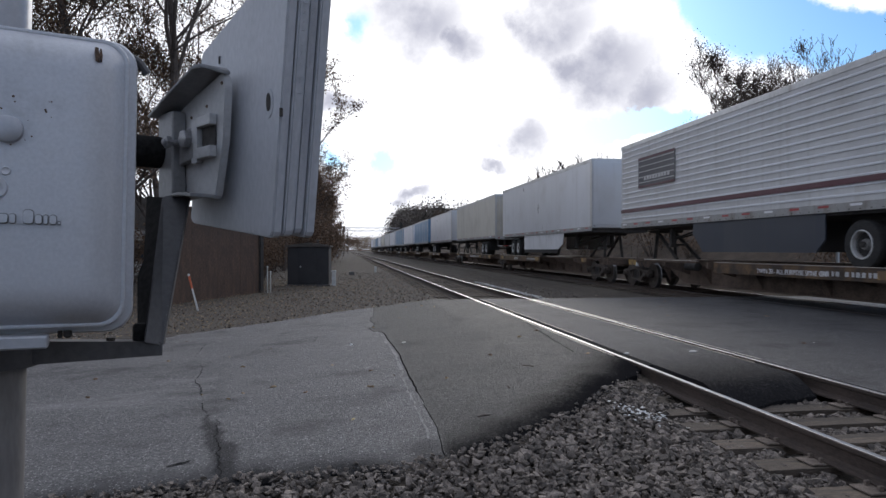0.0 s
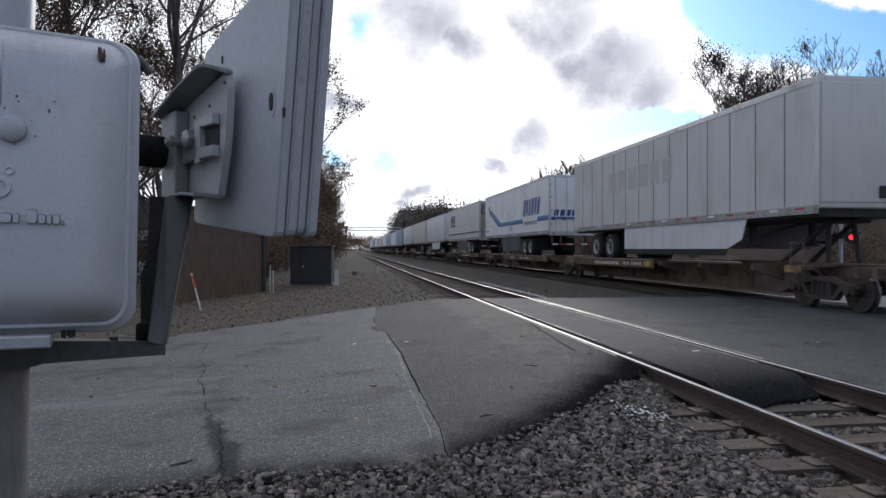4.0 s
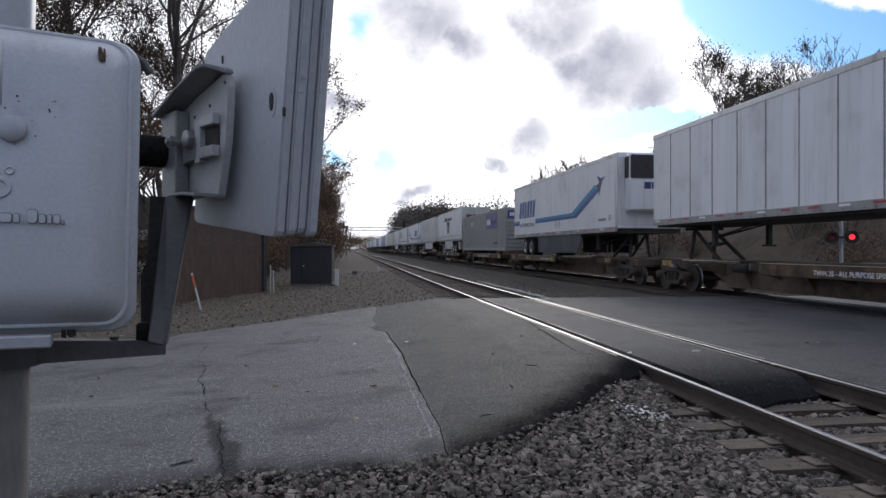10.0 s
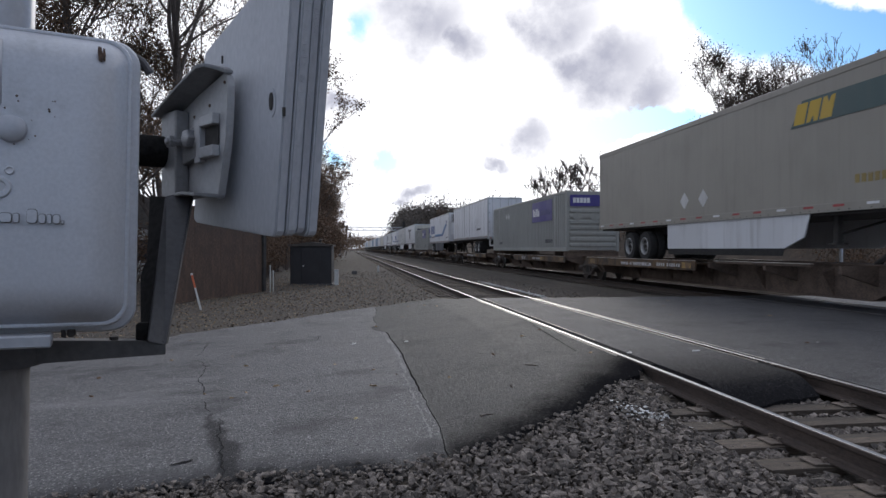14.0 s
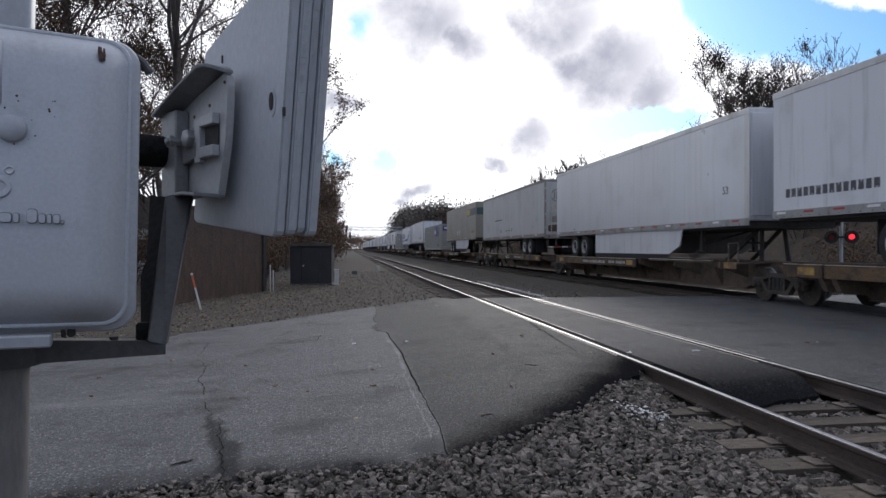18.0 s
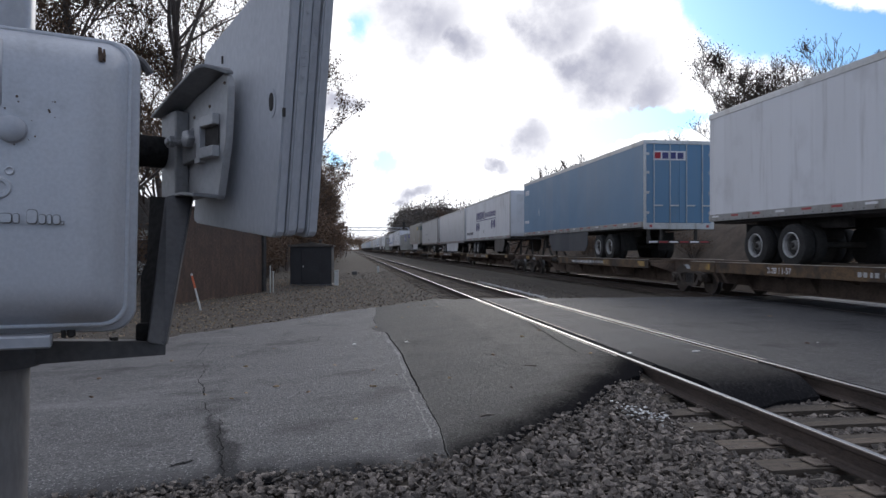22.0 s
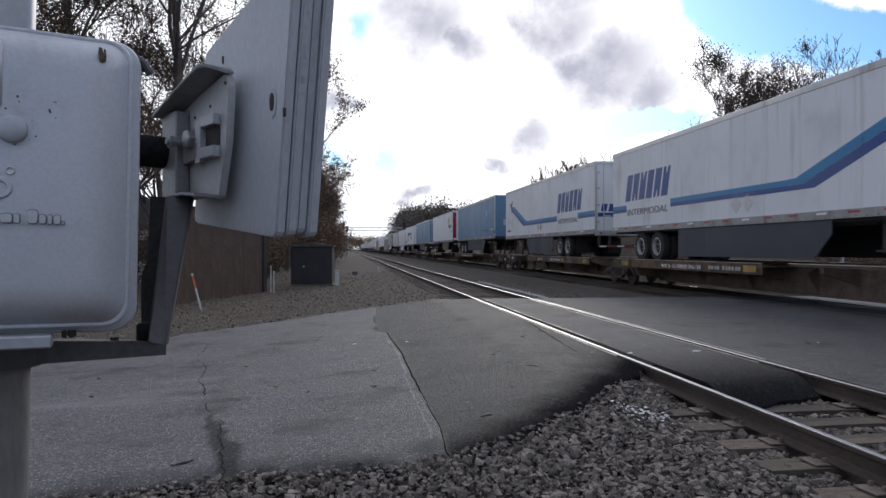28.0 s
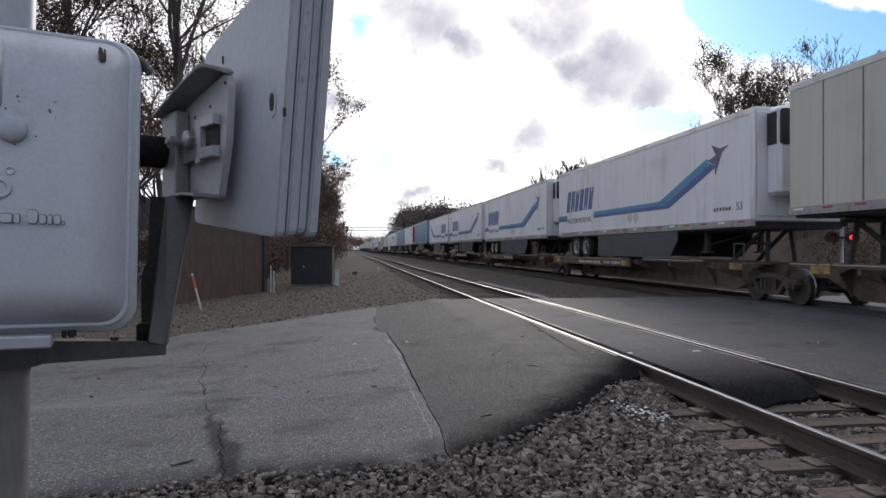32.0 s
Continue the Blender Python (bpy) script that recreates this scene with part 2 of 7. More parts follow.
YELLOW = surface("safety_yellow", (0.36, 0.22, 0.05), (0.50, 0.32, 0.08), 0.6, 0, 3, 30, 0.1, (1, 1, 1), (0.14, 0.085, 0.045), 0.38, 0.6, 2.0)
BLACK_STEEL = surface("black_underframe", (0.036, 0.034, 0.033), (0.074, 0.068, 0.064), 0.75, 0.1, 3, 30, 0.2, (1, 1, 1), (0.045, 0.034, 0.028), 0.55, 0.8, 1.5, spec=0.2)
WORN_STEEL = surface("worn_bright_steel", (0.42, 0.38, 0.33), (0.62, 0.58, 0.52), 0.45, 0.5, 3, 40, 0.1, (1, 0.2, 1), (0.2, 0.14, 0.1), 0.5, 0.75, 1.5)
TYRE = surface("tyre_rubber", (0.024, 0.024, 0.024), (0.048, 0.046, 0.045), 0.85, 0, 8, 60, 0.2, spec=0.2)
RIM = surface("pale_rim", (0.40, 0.40, 0.40), (0.60, 0.60, 0.59), 0.5, 0.1, 5, 40, 0.1, (1, 1, 1), (0.16, 0.14, 0.12), 0.5, 0.75, 4)
# darker than RIM: the recess's shade is put into the disc's colour
DISC = surface("dusty_shaded_wheel_disc", (0.13, 0.128, 0.122), (0.26, 0.255, 0.245), 0.6, 0.1, 5, 40, 0.1, (1, 1, 1), (0.07, 0.06, 0.05), 0.5, 0.75, 4)
WHEEL_STEEL = surface("train_wheel_steel", (0.045, 0.038, 0.034), (0.10, 0.082, 0.070), 0.7, 0.2, 5, 40, 0.2, spec=0.2)
TREAD = surface("worn_tread", (0.16, 0.16, 0.16), (0.26, 0.26, 0.26), 0.4, 1.0, 5, 40, 0.05)
SKIRT_DIRTY = paint("dirty_brown_skirt", (0.075, 0.066, 0.060), 0.6, (0.11, 0.085, 0.065))
SKIRT_WHITE = paint("white_skirt", (0.62, 0.63, 0.65), 0.5)
SKIRT_NAVY = paint("navy_skirt", (0.034, 0.041, 0.058), 0.5, (0.06, 0.06, 0.065))
ALU = surface("brushed_aluminium_trim", (0.42, 0.43, 0.44), (0.58, 0.59, 0.6), 0.42, 0.7, 3, 50, 0.05, STREAK, (0.25, 0.23, 0.21), 0.5, 0.75, 1.5)
RAIL_GREY = surface("dull_aluminium_rail", (0.27, 0.27, 0.27), (0.40, 0.40, 0.395), 0.5, 0.4, 3, 50, 0.05, STREAK, (0.17, 0.15, 0.13), 0.45, 0.72, 1.5)
WHITE = paint("white_trailer_paint", (0.70, 0.71, 0.74))
OFFWHITE = paint("grey_white_trailer_paint", (0.56, 0.56, 0.56), 0.5, (0.30, 0.28, 0.25), dirt_low=0.45)
CREAM = paint("cream_trailer_paint", (0.52, 0.50, 0.44), 0.5, (0.26, 0.23, 0.19), dirt_low=0.45)
SILVER = paint("silver_trailer_skin", (0.56, 0.58, 0.62), 0.36, (0.36, 0.35, 0.34), 0.35)
TAN = paint("tan_trailer_paint", (0.29, 0.27, 0.232), 0.5, (0.20, 0.18, 0.155), dirt_low=0.45)
BLUE = paint("blue_trailer_paint", (0.098, 0.212, 0.350), 0.40, (0.16, 0.215, 0.27), dirt_low=0.5)
GREYGREEN = paint("grey_container_paint", (0.305, 0.308, 0.288), 0.55, (0.17, 0.165, 0.155), dirt_low=0.48)
LOGO_BLUE = paint("logo_blue", (0.016, 0.062, 0.235), 0.4, (0.04, 0.09, 0.22))
LOGO_SKY = paint("logo_light_blue", (0.020, 0.190, 0.400), 0.4, (0.05, 0.17, 0.34))
LOGO_INDIGO = paint("logo_indigo", (0.030, 0.032, 0.145), 0.4, (0.045, 0.045, 0.14))
PURPLE = paint("sign_purple", (0.055, 0.045, 0.22), 0.4, (0.06, 0.05, 0.16))
LOGO_GREY = paint("logo_grey", (0.06, 0.06, 0.07), 0.5, (0.18, 0.18, 0.19))
MAROON = paint("maroon_stripe", (0.10, 0.035, 0.045), 0.5, (0.12, 0.07, 0.07))
GREEN_BAND = paint("green_band", (0.055, 0.095, 0.095), 0.5, (0.1, 0.11, 0.1))
LOGO_YELLOW = paint("logo_yellow", (0.50, 0.44, 0.19), 0.5, (0.36, 0.32, 0.18))
FADED = paint("faded_grey_lettering", (0.43, 0.43, 0.43), 0.5, (0.40, 0.39, 0.37))
GRIMY = paint("grimy_door_paint", (0.27, 0.255, 0.23), 0.55, (0.13, 0.105, 0.085), dirt_low=0.42, dirt_high=0.68)
DINGY = paint("dingy_white_trailer_paint", (0.47, 0.47, 0.465), 0.5, (0.20, 0.17, 0.14), dirt_low=0.50, dirt_high=0.74)
AMBER = paint("amber_lettering", (0.50, 0.33, 0.03), 0.5, (0.36, 0.25, 0.08))
OCHRE = paint("faded_ochre", (0.26, 0.19, 0.06), 0.5, (0.2, 0.16, 0.09))
RED = paint("red_band", (0.30, 0.008, 0.022), 0.45, (0.24, 0.02, 0.03))
TAPE_RED = paint("reflective_red", (0.34, 0.04, 0.045), 0.4)
LETTER_WHITE = paint("white_lettering", (0.72, 0.72, 0.74), 0.5)
DARK_VENT = surface("dark_vent", (0.012, 0.012, 0.014), (0.03, 0.03, 0.034), 0.6, 0, 4, 40, 0.1)
LAMP_RED = glowing("lit_red_lamp", (1.0, 0.04, 0.06), 1.2)
GATE_GREY = surface("grey_aluminium_casting", (0.47, 0.482, 0.515), (0.545, 0.557, 0.59), 0.40, 0.25, 2.0, 140, 0.08, (1, 1, 1), (0.30, 0.305, 0.32), 0.52, 0.8, 4.0, deep=0.002)
WEIGHT_GREY = surface("grey_counterweight_paint", (0.40, 0.413, 0.445), (0.48, 0.493, 0.525), 0.5, 0.1, 2.5, 90, 0.10, (1, 1, 0.4), (0.26, 0.265, 0.28), 0.52, 0.8, 4.0, deep=0.002)
GATE_WEB = surface("pale_cast_steel", (0.38, 0.38, 0.385), (0.46, 0.46, 0.465), 0.5, 0.1, 3, 60, 0.08, (1, 1, 1), (0.30, 0.29, 0.28), 0.52, 0.8, 6.0, deep=0.002)
GATE_FORK = surface("mid_grey_casting", (0.20, 0.20, 0.205), (0.26, 0.26, 0.265), 0.5, 0.2, 3, 60, 0.08, (1, 1, 1), (0.15, 0.145, 0.14), 0.52, 0.8, 6.0, deep=0.002)
GATE_DARK = surface("dark_grey_casting", (0.078, 0.075, 0.078), (0.105, 0.102, 0.105), 0.55, 0.2, 3, 60, 0.08, (1, 1, 1), (0.045, 0.042, 0.041), 0.5, 0.8, 5.0, deep=0.002)
# near-black for the shaft, the knuckle and the limb's shaded inner side
GATE_SHADE = surface("black_steel_and_shade", (0.010, 0.0098, 0.010), (0.024, 0.023, 0.023), 0.9, 0, 3, 60, 0.1, spec=0.08)
GATE_STEEL = surface("galvanised_steel", (0.38, 0.39, 0.42), (0.44, 0.45, 0.48), 0.45, 0.4, 3, 60, 0.08, (1, 1, 1), (0.22, 0.215, 0.21), 0.5, 0.8, 6.0, deep=0.002)
MAST_BROWN = surface("weathered_mast_steel", (0.19, 0.175, 0.17), (0.25, 0.235, 0.228), 0.6, 0.15, 3, 60, 0.08, (1, 1, 0.3), (0.13, 0.115, 0.105), 0.5, 0.8, 4.0, deep=0.002)
BOLT = surface("bolt_steel", (0.22, 0.22, 0.23), (0.36, 0.36, 0.37), 0.45, 0.6, 20, 200, 0.1, dirt=(0.12, 0.08, 0.06))
RUST_STAIN = surface("rust_stain", (0.06, 0.04, 0.03), (0.16, 0.10, 0.07), 0.8, 0, 40, 300, 0.2)
EARTH = surface("leafy_earth", (0.050, 0.036, 0.027), (0.115, 0.086, 0.063), 0.95, 0, 1.5, 22, 1.0, (1, 1, 1), (0.05, 0.035, 0.025), 0.5, 0.7, 0.8, deep=0.04)
BARK = surface("bark", (0.055, 0.044, 0.039), (0.135, 0.110, 0.096), 0.95, 0, 4, 30, 0.8, (1, 1, 0.25))
BARK_PALE = surface("pale_bark", (0.09, 0.07, 0.06), (0.19, 0.155, 0.135), 0.95, 0, 4, 30, 0.8, (1, 1, 0.25))
LEAF = surface("brown_leaf", (0.070, 0.044, 0.028), (0.195, 0.118, 0.070), 0.8, 0, 2, 30, 0.1, random_island=0.5)
LEAF_DARK = surface("dark_brown_leaf", (0.030, 0.022, 0.016), (0.085, 0.058, 0.038), 0.8, 0, 2, 30, 0.1, random_island=0.5)
LEAF_GREEN = surface("dull_green_leaf", (0.060, 0.050, 0.042), (0.130, 0.108, 0.088), 0.8, 0, 2, 30, 0.1, random_island=0.5)
LEAF_LITTER = surface("fallen_leaf", (0.10, 0.062, 0.032), (0.34, 0.25, 0.155), 0.85, 0, 3, 40, 0.1, random_island=0.5)
LEAF_YELLOW = surface("yellow_leaf", (0.34, 0.27, 0.12), (0.52, 0.44, 0.22), 0.8, 0, 3, 40, 0.1)
WALL_BROWN = surface("dark_rusty_wall", (0.060, 0.040, 0.031), (0.150, 0.092, 0.064), 0.85, 0.0, 1.6, 24, 0.35, (1, 1, 0.4), (0.052, 0.040, 0.033), 0.45, 0.7, 0.9)
CABINET_BLACK = surface("black_cabinet_paint", (0.020, 0.019, 0.021), (0.040, 0.038, 0.040), 0.7, 0, 2, 40, 0.1)
ROOF_BROWN = surface("brown_roof_sheet", (0.05, 0.042, 0.036), (0.11, 0.095, 0.085), 0.8, 0, 3, 40, 0.2)
PLASTIC_WHITE = surface("white_plastic", (0.5, 0.5, 0.49), (0.66, 0.66, 0.64), 0.6, 0, 6, 60, 0.05)
ORANGE = surface("faded_orange", (0.50, 0.10, 0.04), (0.66, 0.17, 0.08), 0.6, 0, 6, 60, 0.05)


# ---- building helpers ----
class Shape:
    """Vertices and faces of one mesh, gathered piece by piece."""

    def __init__(self):
        self.v, self.f = [], []

    def add(self, verts, faces):
        n = len(self.v)
        self.v += [tuple(p) for p in verts]
        self.f += [tuple(i + n for i in face) for face in faces]
        return self

    def box(self, x0, x1, y0, y1, z0, z1, c=0.0):
        if c:
            bm = bmesh.new()
            for x, sx in ((x0, 1), (x1, -1)):
                for y, sy in ((y0, 1), (y1, -1)):
                    for z, sz in ((z0, 1), (z1, -1)):
                        bm.verts.new((x, y + sy * c, z + sz * c))
                        bm.verts.new((x + sx * c, y, z + sz * c))
                        bm.verts.new((x + sx * c, y + sy * c, z))
            bmesh.ops.convex_hull(bm, input=bm.verts)
            bmesh.ops.dissolve_limit(bm, angle_limit=0.01, verts=bm.verts, edges=bm.edges)
            bm.verts.index_update()
            self.add([p.co for p in bm.verts], [[p.index for p in face.verts] for face in bm.faces])
            bm.free()
            return self
        v = [(x, y, z) for x in (x0, x1) for y in (y0, y1) for z in (z0, z1)]
        return self.add(v, [(0, 1, 3, 2), (4, 6, 7, 5), (0, 4, 5, 1), (2, 3, 7, 6), (0, 2, 6, 4), (1, 5, 7, 3)])

    def extrude(self, outline, depth, plane="yz", at=0.0):
        """A flat outline pushed along the axis that its plane leaves out, from at to at + depth."""
        n = len(outline)

        def place(a, b, d):
            return (d, a, b) if plane == "yz" else (a, d, b) if plane == "xz" else (a, b, d)
        v = [place(a, b, at) for a, b in outline] + [place(a, b, at + depth) for a, b in outline]
        return self.add(v, [tuple(range(n - 1, -1, -1)), tuple(range(n, 2 * n))] + [(i, (i + 1) % n, (i + 1) % n + n, i + n) for i in range(n)])

    def lathe(self, profile, n=24, axis="x", centre=(0, 0, 0)):
        """A profile of (along the axis, radius) turned round the axis."""
        v = []
        for a, r in profile:
            for i in range(n):
                c, s = r * math.cos(2 * math.pi * i / n), r * math.sin(2 * math.pi * i / n)
                p = (a, c, s) if axis == "x" else (c, a, s) if axis == "y" else (c, s, a)
                v.append([p[k] + centre[k] for k in range(3)])
        f = [(j * n + i, j * n + (i + 1) % n, (j + 1) * n + (i + 1) % n, (j + 1) * n + i) for j in range(len(profile) - 1) for i in range(n)]
        f += [tuple(range(n - 1, -1, -1)), tuple((len(profile) - 1) * n + i for i in range(n))]
        return self.add(v, f)

    def tube(self, points, radii, n=8):
        """A round bar through points, each with its radius."""
        points = [Vector(p) for p in points]
        v, f = [], []
        for k, p in enumerate(points):
            along = (points[min(k + 1, len(points) - 1)] - points[max(k - 1, 0)]).normalized()
            side = along.cross(Vector((0, 0, 1)) if abs(along.z) < 0.9 else Vector((1, 0, 0))).normalized()
            up = side.cross(along)
            r = radii[k] if isinstance(radii, (list, tuple)) else radii
            v += [p + r * (math.cos(2 * math.pi * i / n) * side + math.sin(2 * math.pi * i / n) * up) for i in range(n)]
        for k in range(len(points) - 1):
            f += [(k * n + i, k * n + (i + 1) % n, (k + 1) * n + (i + 1) % n, (k + 1) * n + i) for i in range(n)]
        f += [tuple(range(n - 1, -1, -1)), tuple((len(points) - 1) * n + i for i in range(n))]
        return self.add(v, f)

    def mesh(self, name, material, soft=False):
        data = bpy.data.meshes.new(name)
        data.from_pydata(self.v, [], self.f)
        bm = bmesh.new()
        bm.from_mesh(data)
        if len(bm.faces) < 20000:
            bmesh.ops.recalc_face_normals(bm, faces=bm.faces)
        bm.to_mesh(data)
        bm.free()
        data.materials.append(material)
        if soft:
            data.shade_smooth()
            data.set_sharp_from_angle(angle=radians(40))
        return data


def part(name, shape, material, parent=None, label="", at=None, soft=False):
    """Links a shape, or a mesh that is shared, as one object under its thing."""
    data = shape if isinstance(shape, bpy.types.Mesh) else shape.mesh(name, material, soft)
    ob = new(name, data)
    if parent:
        ob.parent = parent
    if at is not None:
        ob.matrix_basis = at if isinstance(at, Matrix) else Matrix.Translation(at)
    if label:
        tagged(ob, label)
    return ob


def thing(name, label, category, group="", m=None):
    ob = new(name)
    ob.empty_display_size = 0.2
    if m is not None:
        ob.matrix_basis = m
    return tagged(ob, label, category, group)


def bulk(name, verts, faces, material):
    data = bpy.data.meshes.new(name)
    data.from_pydata(verts.tolist(), [], faces.tolist())
    data.materials.append(material)
    return data


# ---- the plan: metres, x across the tracks, y along them, z = 0 at the rail tops ----
NEAR_TRACK = 4.155
FAR_TRACK = 11.45
GAUGE_HALF = 0.7525
RL, RR = NEAR_TRACK - GAUGE_HALF, NEAR_TRACK + GAUGE_HALF
FL, FR = FAR_TRACK - GAUGE_HALF, FAR_TRACK + GAUGE_HALF


def near_edge(x):
    """The road's edge towards the camera."""
    return float(np.interp(x, [-40, -3, -0.9, 0.3, 0.75, 1.5, 2.15, 2.7, 3.4], [4.3, 4.75, 4.95, 4.8, 4.85, 5.22, 5.8, 6.5, 7.5]))


def far_edge(x):
    return float(np.interp(x, [-40, -12, -6, -2.8, -0.2, 2.2, 9, 40], [9.0, 10.5, 12.6, 14.6, 17.1, 18.1, 18.0, 17.0]))


def road_height(x):
    return float(np.interp(x, [-60, -12, -4, -1, 1, 2.2, 60], [-0.75, -0.62, -0.42, -0.28, -0.13, -0.005, -0.005]))


def ground_height(x, y):
    left = float(np.interp(x, [-60, -8, -3, -1, 0.5, 1.6, 2.4], [-0.55, -0.36, -0.40, -0.42, -0.36, -0.27, -0.215]))
    if x > 2.4:
        left = float(np.interp(x, [2.4, 5.9, 6.7, 8.9, 9.6, 13.3, 14.6, 22, 60], [-0.215, -0.215, -0.40, -0.40, -0.215, -0.215, -0.55, -0.3, 0.4]))
    # the verge beyond the road rises a little towards the wall
    rise = float(np.interp(y, [16, 30], [0, 0.14])) * float(np.interp(x, [-7, -4, 0, 2], [1, 1, 0.6, 0]))
    edge = near_edge(x)
    if x < RL and y < edge + 0.25:
        left = max(left, road_height(x) - 0.055 - 0.16 * max(0.0, edge - y))
    if abs(x - NEAR_TRACK) < 1.35:
        left -= 0.03
    if near_edge(x) + 0.25 < y < far_edge(x) - 0.25 and -40 < x < 40:
        left = min(left, road_height(x) - 0.16)
    return left + rise


def spread(pieces):
    """Grid lines: (from, to, step), one after another."""
    lines = []
    for a, b, step in pieces:
        lines += list(np.arange(a, b - step * 0.5, step))
    return lines + [pieces[-1][1]]


def build_ground():
    xs = spread([(-3000, -400, 650), (-400, -60, 60), (-60, -12, 4), (-12, -2, 0.5), (-2, 6, 0.2), (6, 16, 0.5), (16, 60, 4), (60, 400, 60), (400, 3000, 650)])
    ys = spread([(-1500, -100, 350), (-100, -10, 10), (-10, 2, 1), (2, 9, 0.2), (9, 22, 0.5), (22, 60, 3), (60, 300, 30), (300, 3900, 600)])
    s = Shape()
    for y in ys:
        for x in xs:
            s.v.append((x, y, ground_height(x, y) + 0.02 * noise.noise((x * 0.9, y * 0.9, 0))))
    w = len(xs)
    s.f = [(j * w + i, j * w + i + 1, (j + 1) * w + i + 1, (j + 1) * w + i) for j in range(len(ys) - 1) for i in range(w - 1)]
    tagged(part("ground", s, GRAVEL), "grey-brown gravel ground with scattered dead leaves", "ground", kind="structure")


build_ground()


def slab(name, x_edge0, x_edge1, y_edge0, y_edge1, nx, ny, material, label, thick=0.15, drop=0.05, over=0.45):
    """A sheet of asphalt between four edges, with sides that go down."""
    s = Shape()
    for j in range(ny + 1):
        for i in range(nx + 1):
            b = j / ny
            y_mid = 0.0
            a = i / nx
            x_mid = x_edge0(0.5) + (x_edge1(0.5) - x_edge0(0.5)) * a
            y0, y1 = y_edge0(x_mid), y_edge1(x_mid)
            y_mid = y0 + (y1 - y0) * b
            x = x_edge0(y_mid) + (x_edge1(y_mid) - x_edge0(y_mid)) * a
            worn = drop * max(0.0, 1 - (y_mid - y0) / over) ** 1.6
            s.v.append((x, y_mid, road_height(x) - worn + 0.008 * noise.noise((x * 0.7, y_mid * 0.7, 3))))
    w = nx + 1
    s.f = [(j * w + i, j * w + i + 1, (j + 1) * w + i + 1, (j + 1) * w + i) for j in range(ny) for i in range(nx)]
    rim = list(range(w)) + [j * w + nx for j in range(1, ny + 1)] + [ny * w + i for i in range(nx - 1, -1, -1)] + [j * w for j in range(ny - 1, 0, -1)]
    n = len(s.v)
    s.v += [(s.v[i][0], s.v[i][1], s.v[i][2] - thick) for i in rim]
    s.f += [(rim[(k + 1) % len(rim)], rim[k], n + k, n + (k + 1) % len(rim)) for k in range(len(rim))]
    ob = tagged(part(name, s, material, soft=True), label, "road", kind="structure")
    layer = ob.data.attributes.new("tar", "FLOAT", "POINT")
    layer.data.foreach_set("value", [tar_at(v.co.x, v.co.y) for v in ob.data.vertices])
    return ob


PATCH_Y = [4.6, 4.9, 5.2, 5.5, 5.74, 6.0, 6.5, 6.84]
PATCH_LEFT = [-0.96, -0.93, -0.96, -1.05, -1.13, -1.20, -1.33, -1.38]
PATCH_RIGHT = [-0.54, -0.64, -0.79, -0.81, -0.85, -1.015, -1.13, -1.31]


def tar_at(x, y):
    """How much the binder shows at a place, 0 to 1: along the apron's broken edge and round the pothole."""
    if x > RR:
        return 0.0
    if x > RL:
        return 0.95 * max(0.0, 1.0 - (y - 6.0) / 3.0) ** 0.7
    edge = y - near_edge(x) + 0.16 * noise.noise((x * 2.6, y * 2.6, 11)) + 0.08 * noise.noise((x * 8, y * 8, 12))
    if x > 0.76:
        amount = max(0.0, 1 - edge / (0.68 + 0.5 * (x - 0.75))) * float(np.interp(x, [0.75, 1.6, 2.6], [0.75, 0.95, 1.05]))
        return 0.9 * amount + 0.26 * max(0.0, 1 - edge / 2.4)
    amount = 1.05 * max(0.0, 1 - edge / 0.45) * (0.75 + 0.5 * noise.noise((x * 3.1, y * 3.1, 21)))
    # the dark patch on the cracked stretch, with a lobe towards the tracks
    if y < 6.95:
        fray = 0.035 * noise.noise((y * 6.0, 3, 0)) + 0.02 * noise.noise((x * 11, y * 11, 5))
        lower = float(np.interp(y, PATCH_Y, PATCH_LEFT)) + fray
        upper = float(np.interp(y, PATCH_Y, PATCH_RIGHT)) + 1.4 * fray
        inside = min(x - lower, upper - x)
        amount = max(amount, 0.66 * min(1.0, max(0.0, inside / 0.05 + 0.4)))
    return amount


def joint(y):
    """The wandering joint between the old road and the darker apron."""
    wiggle = float(np.interp(y, [4, 9.8, 12.2, 12.5, 13.18, 13.4, 13.67, 14.1, 14.6, 15.5, 18.5], [0.74, 0.745, 0.665, 0.51, 0.44, 0.53, 0.58, 0.51, 0.53, 0.62, 0.76]))
    return wiggle + 0.025 * noise.noise((0, y * 1.3, 5)) + 0.016 * noise.noise((0, y * 6.0, 9))


def gape(y):
    """Half the width of the open joint."""
    return 0.0035 + 0.004 * abs(noise.noise((y * 2.1, 4, 7))) + (0.005 if 7.0 < y < 12.0 else 0) - (0.001 if y > 12.2 else 0)


def ragged(edge, amount, seed):
    return lambda x: edge(x) + amount * noise.noise((x * 2.3, seed, 1)) + amount * 0.5 * noise.noise((x * 9.0, seed, 2))


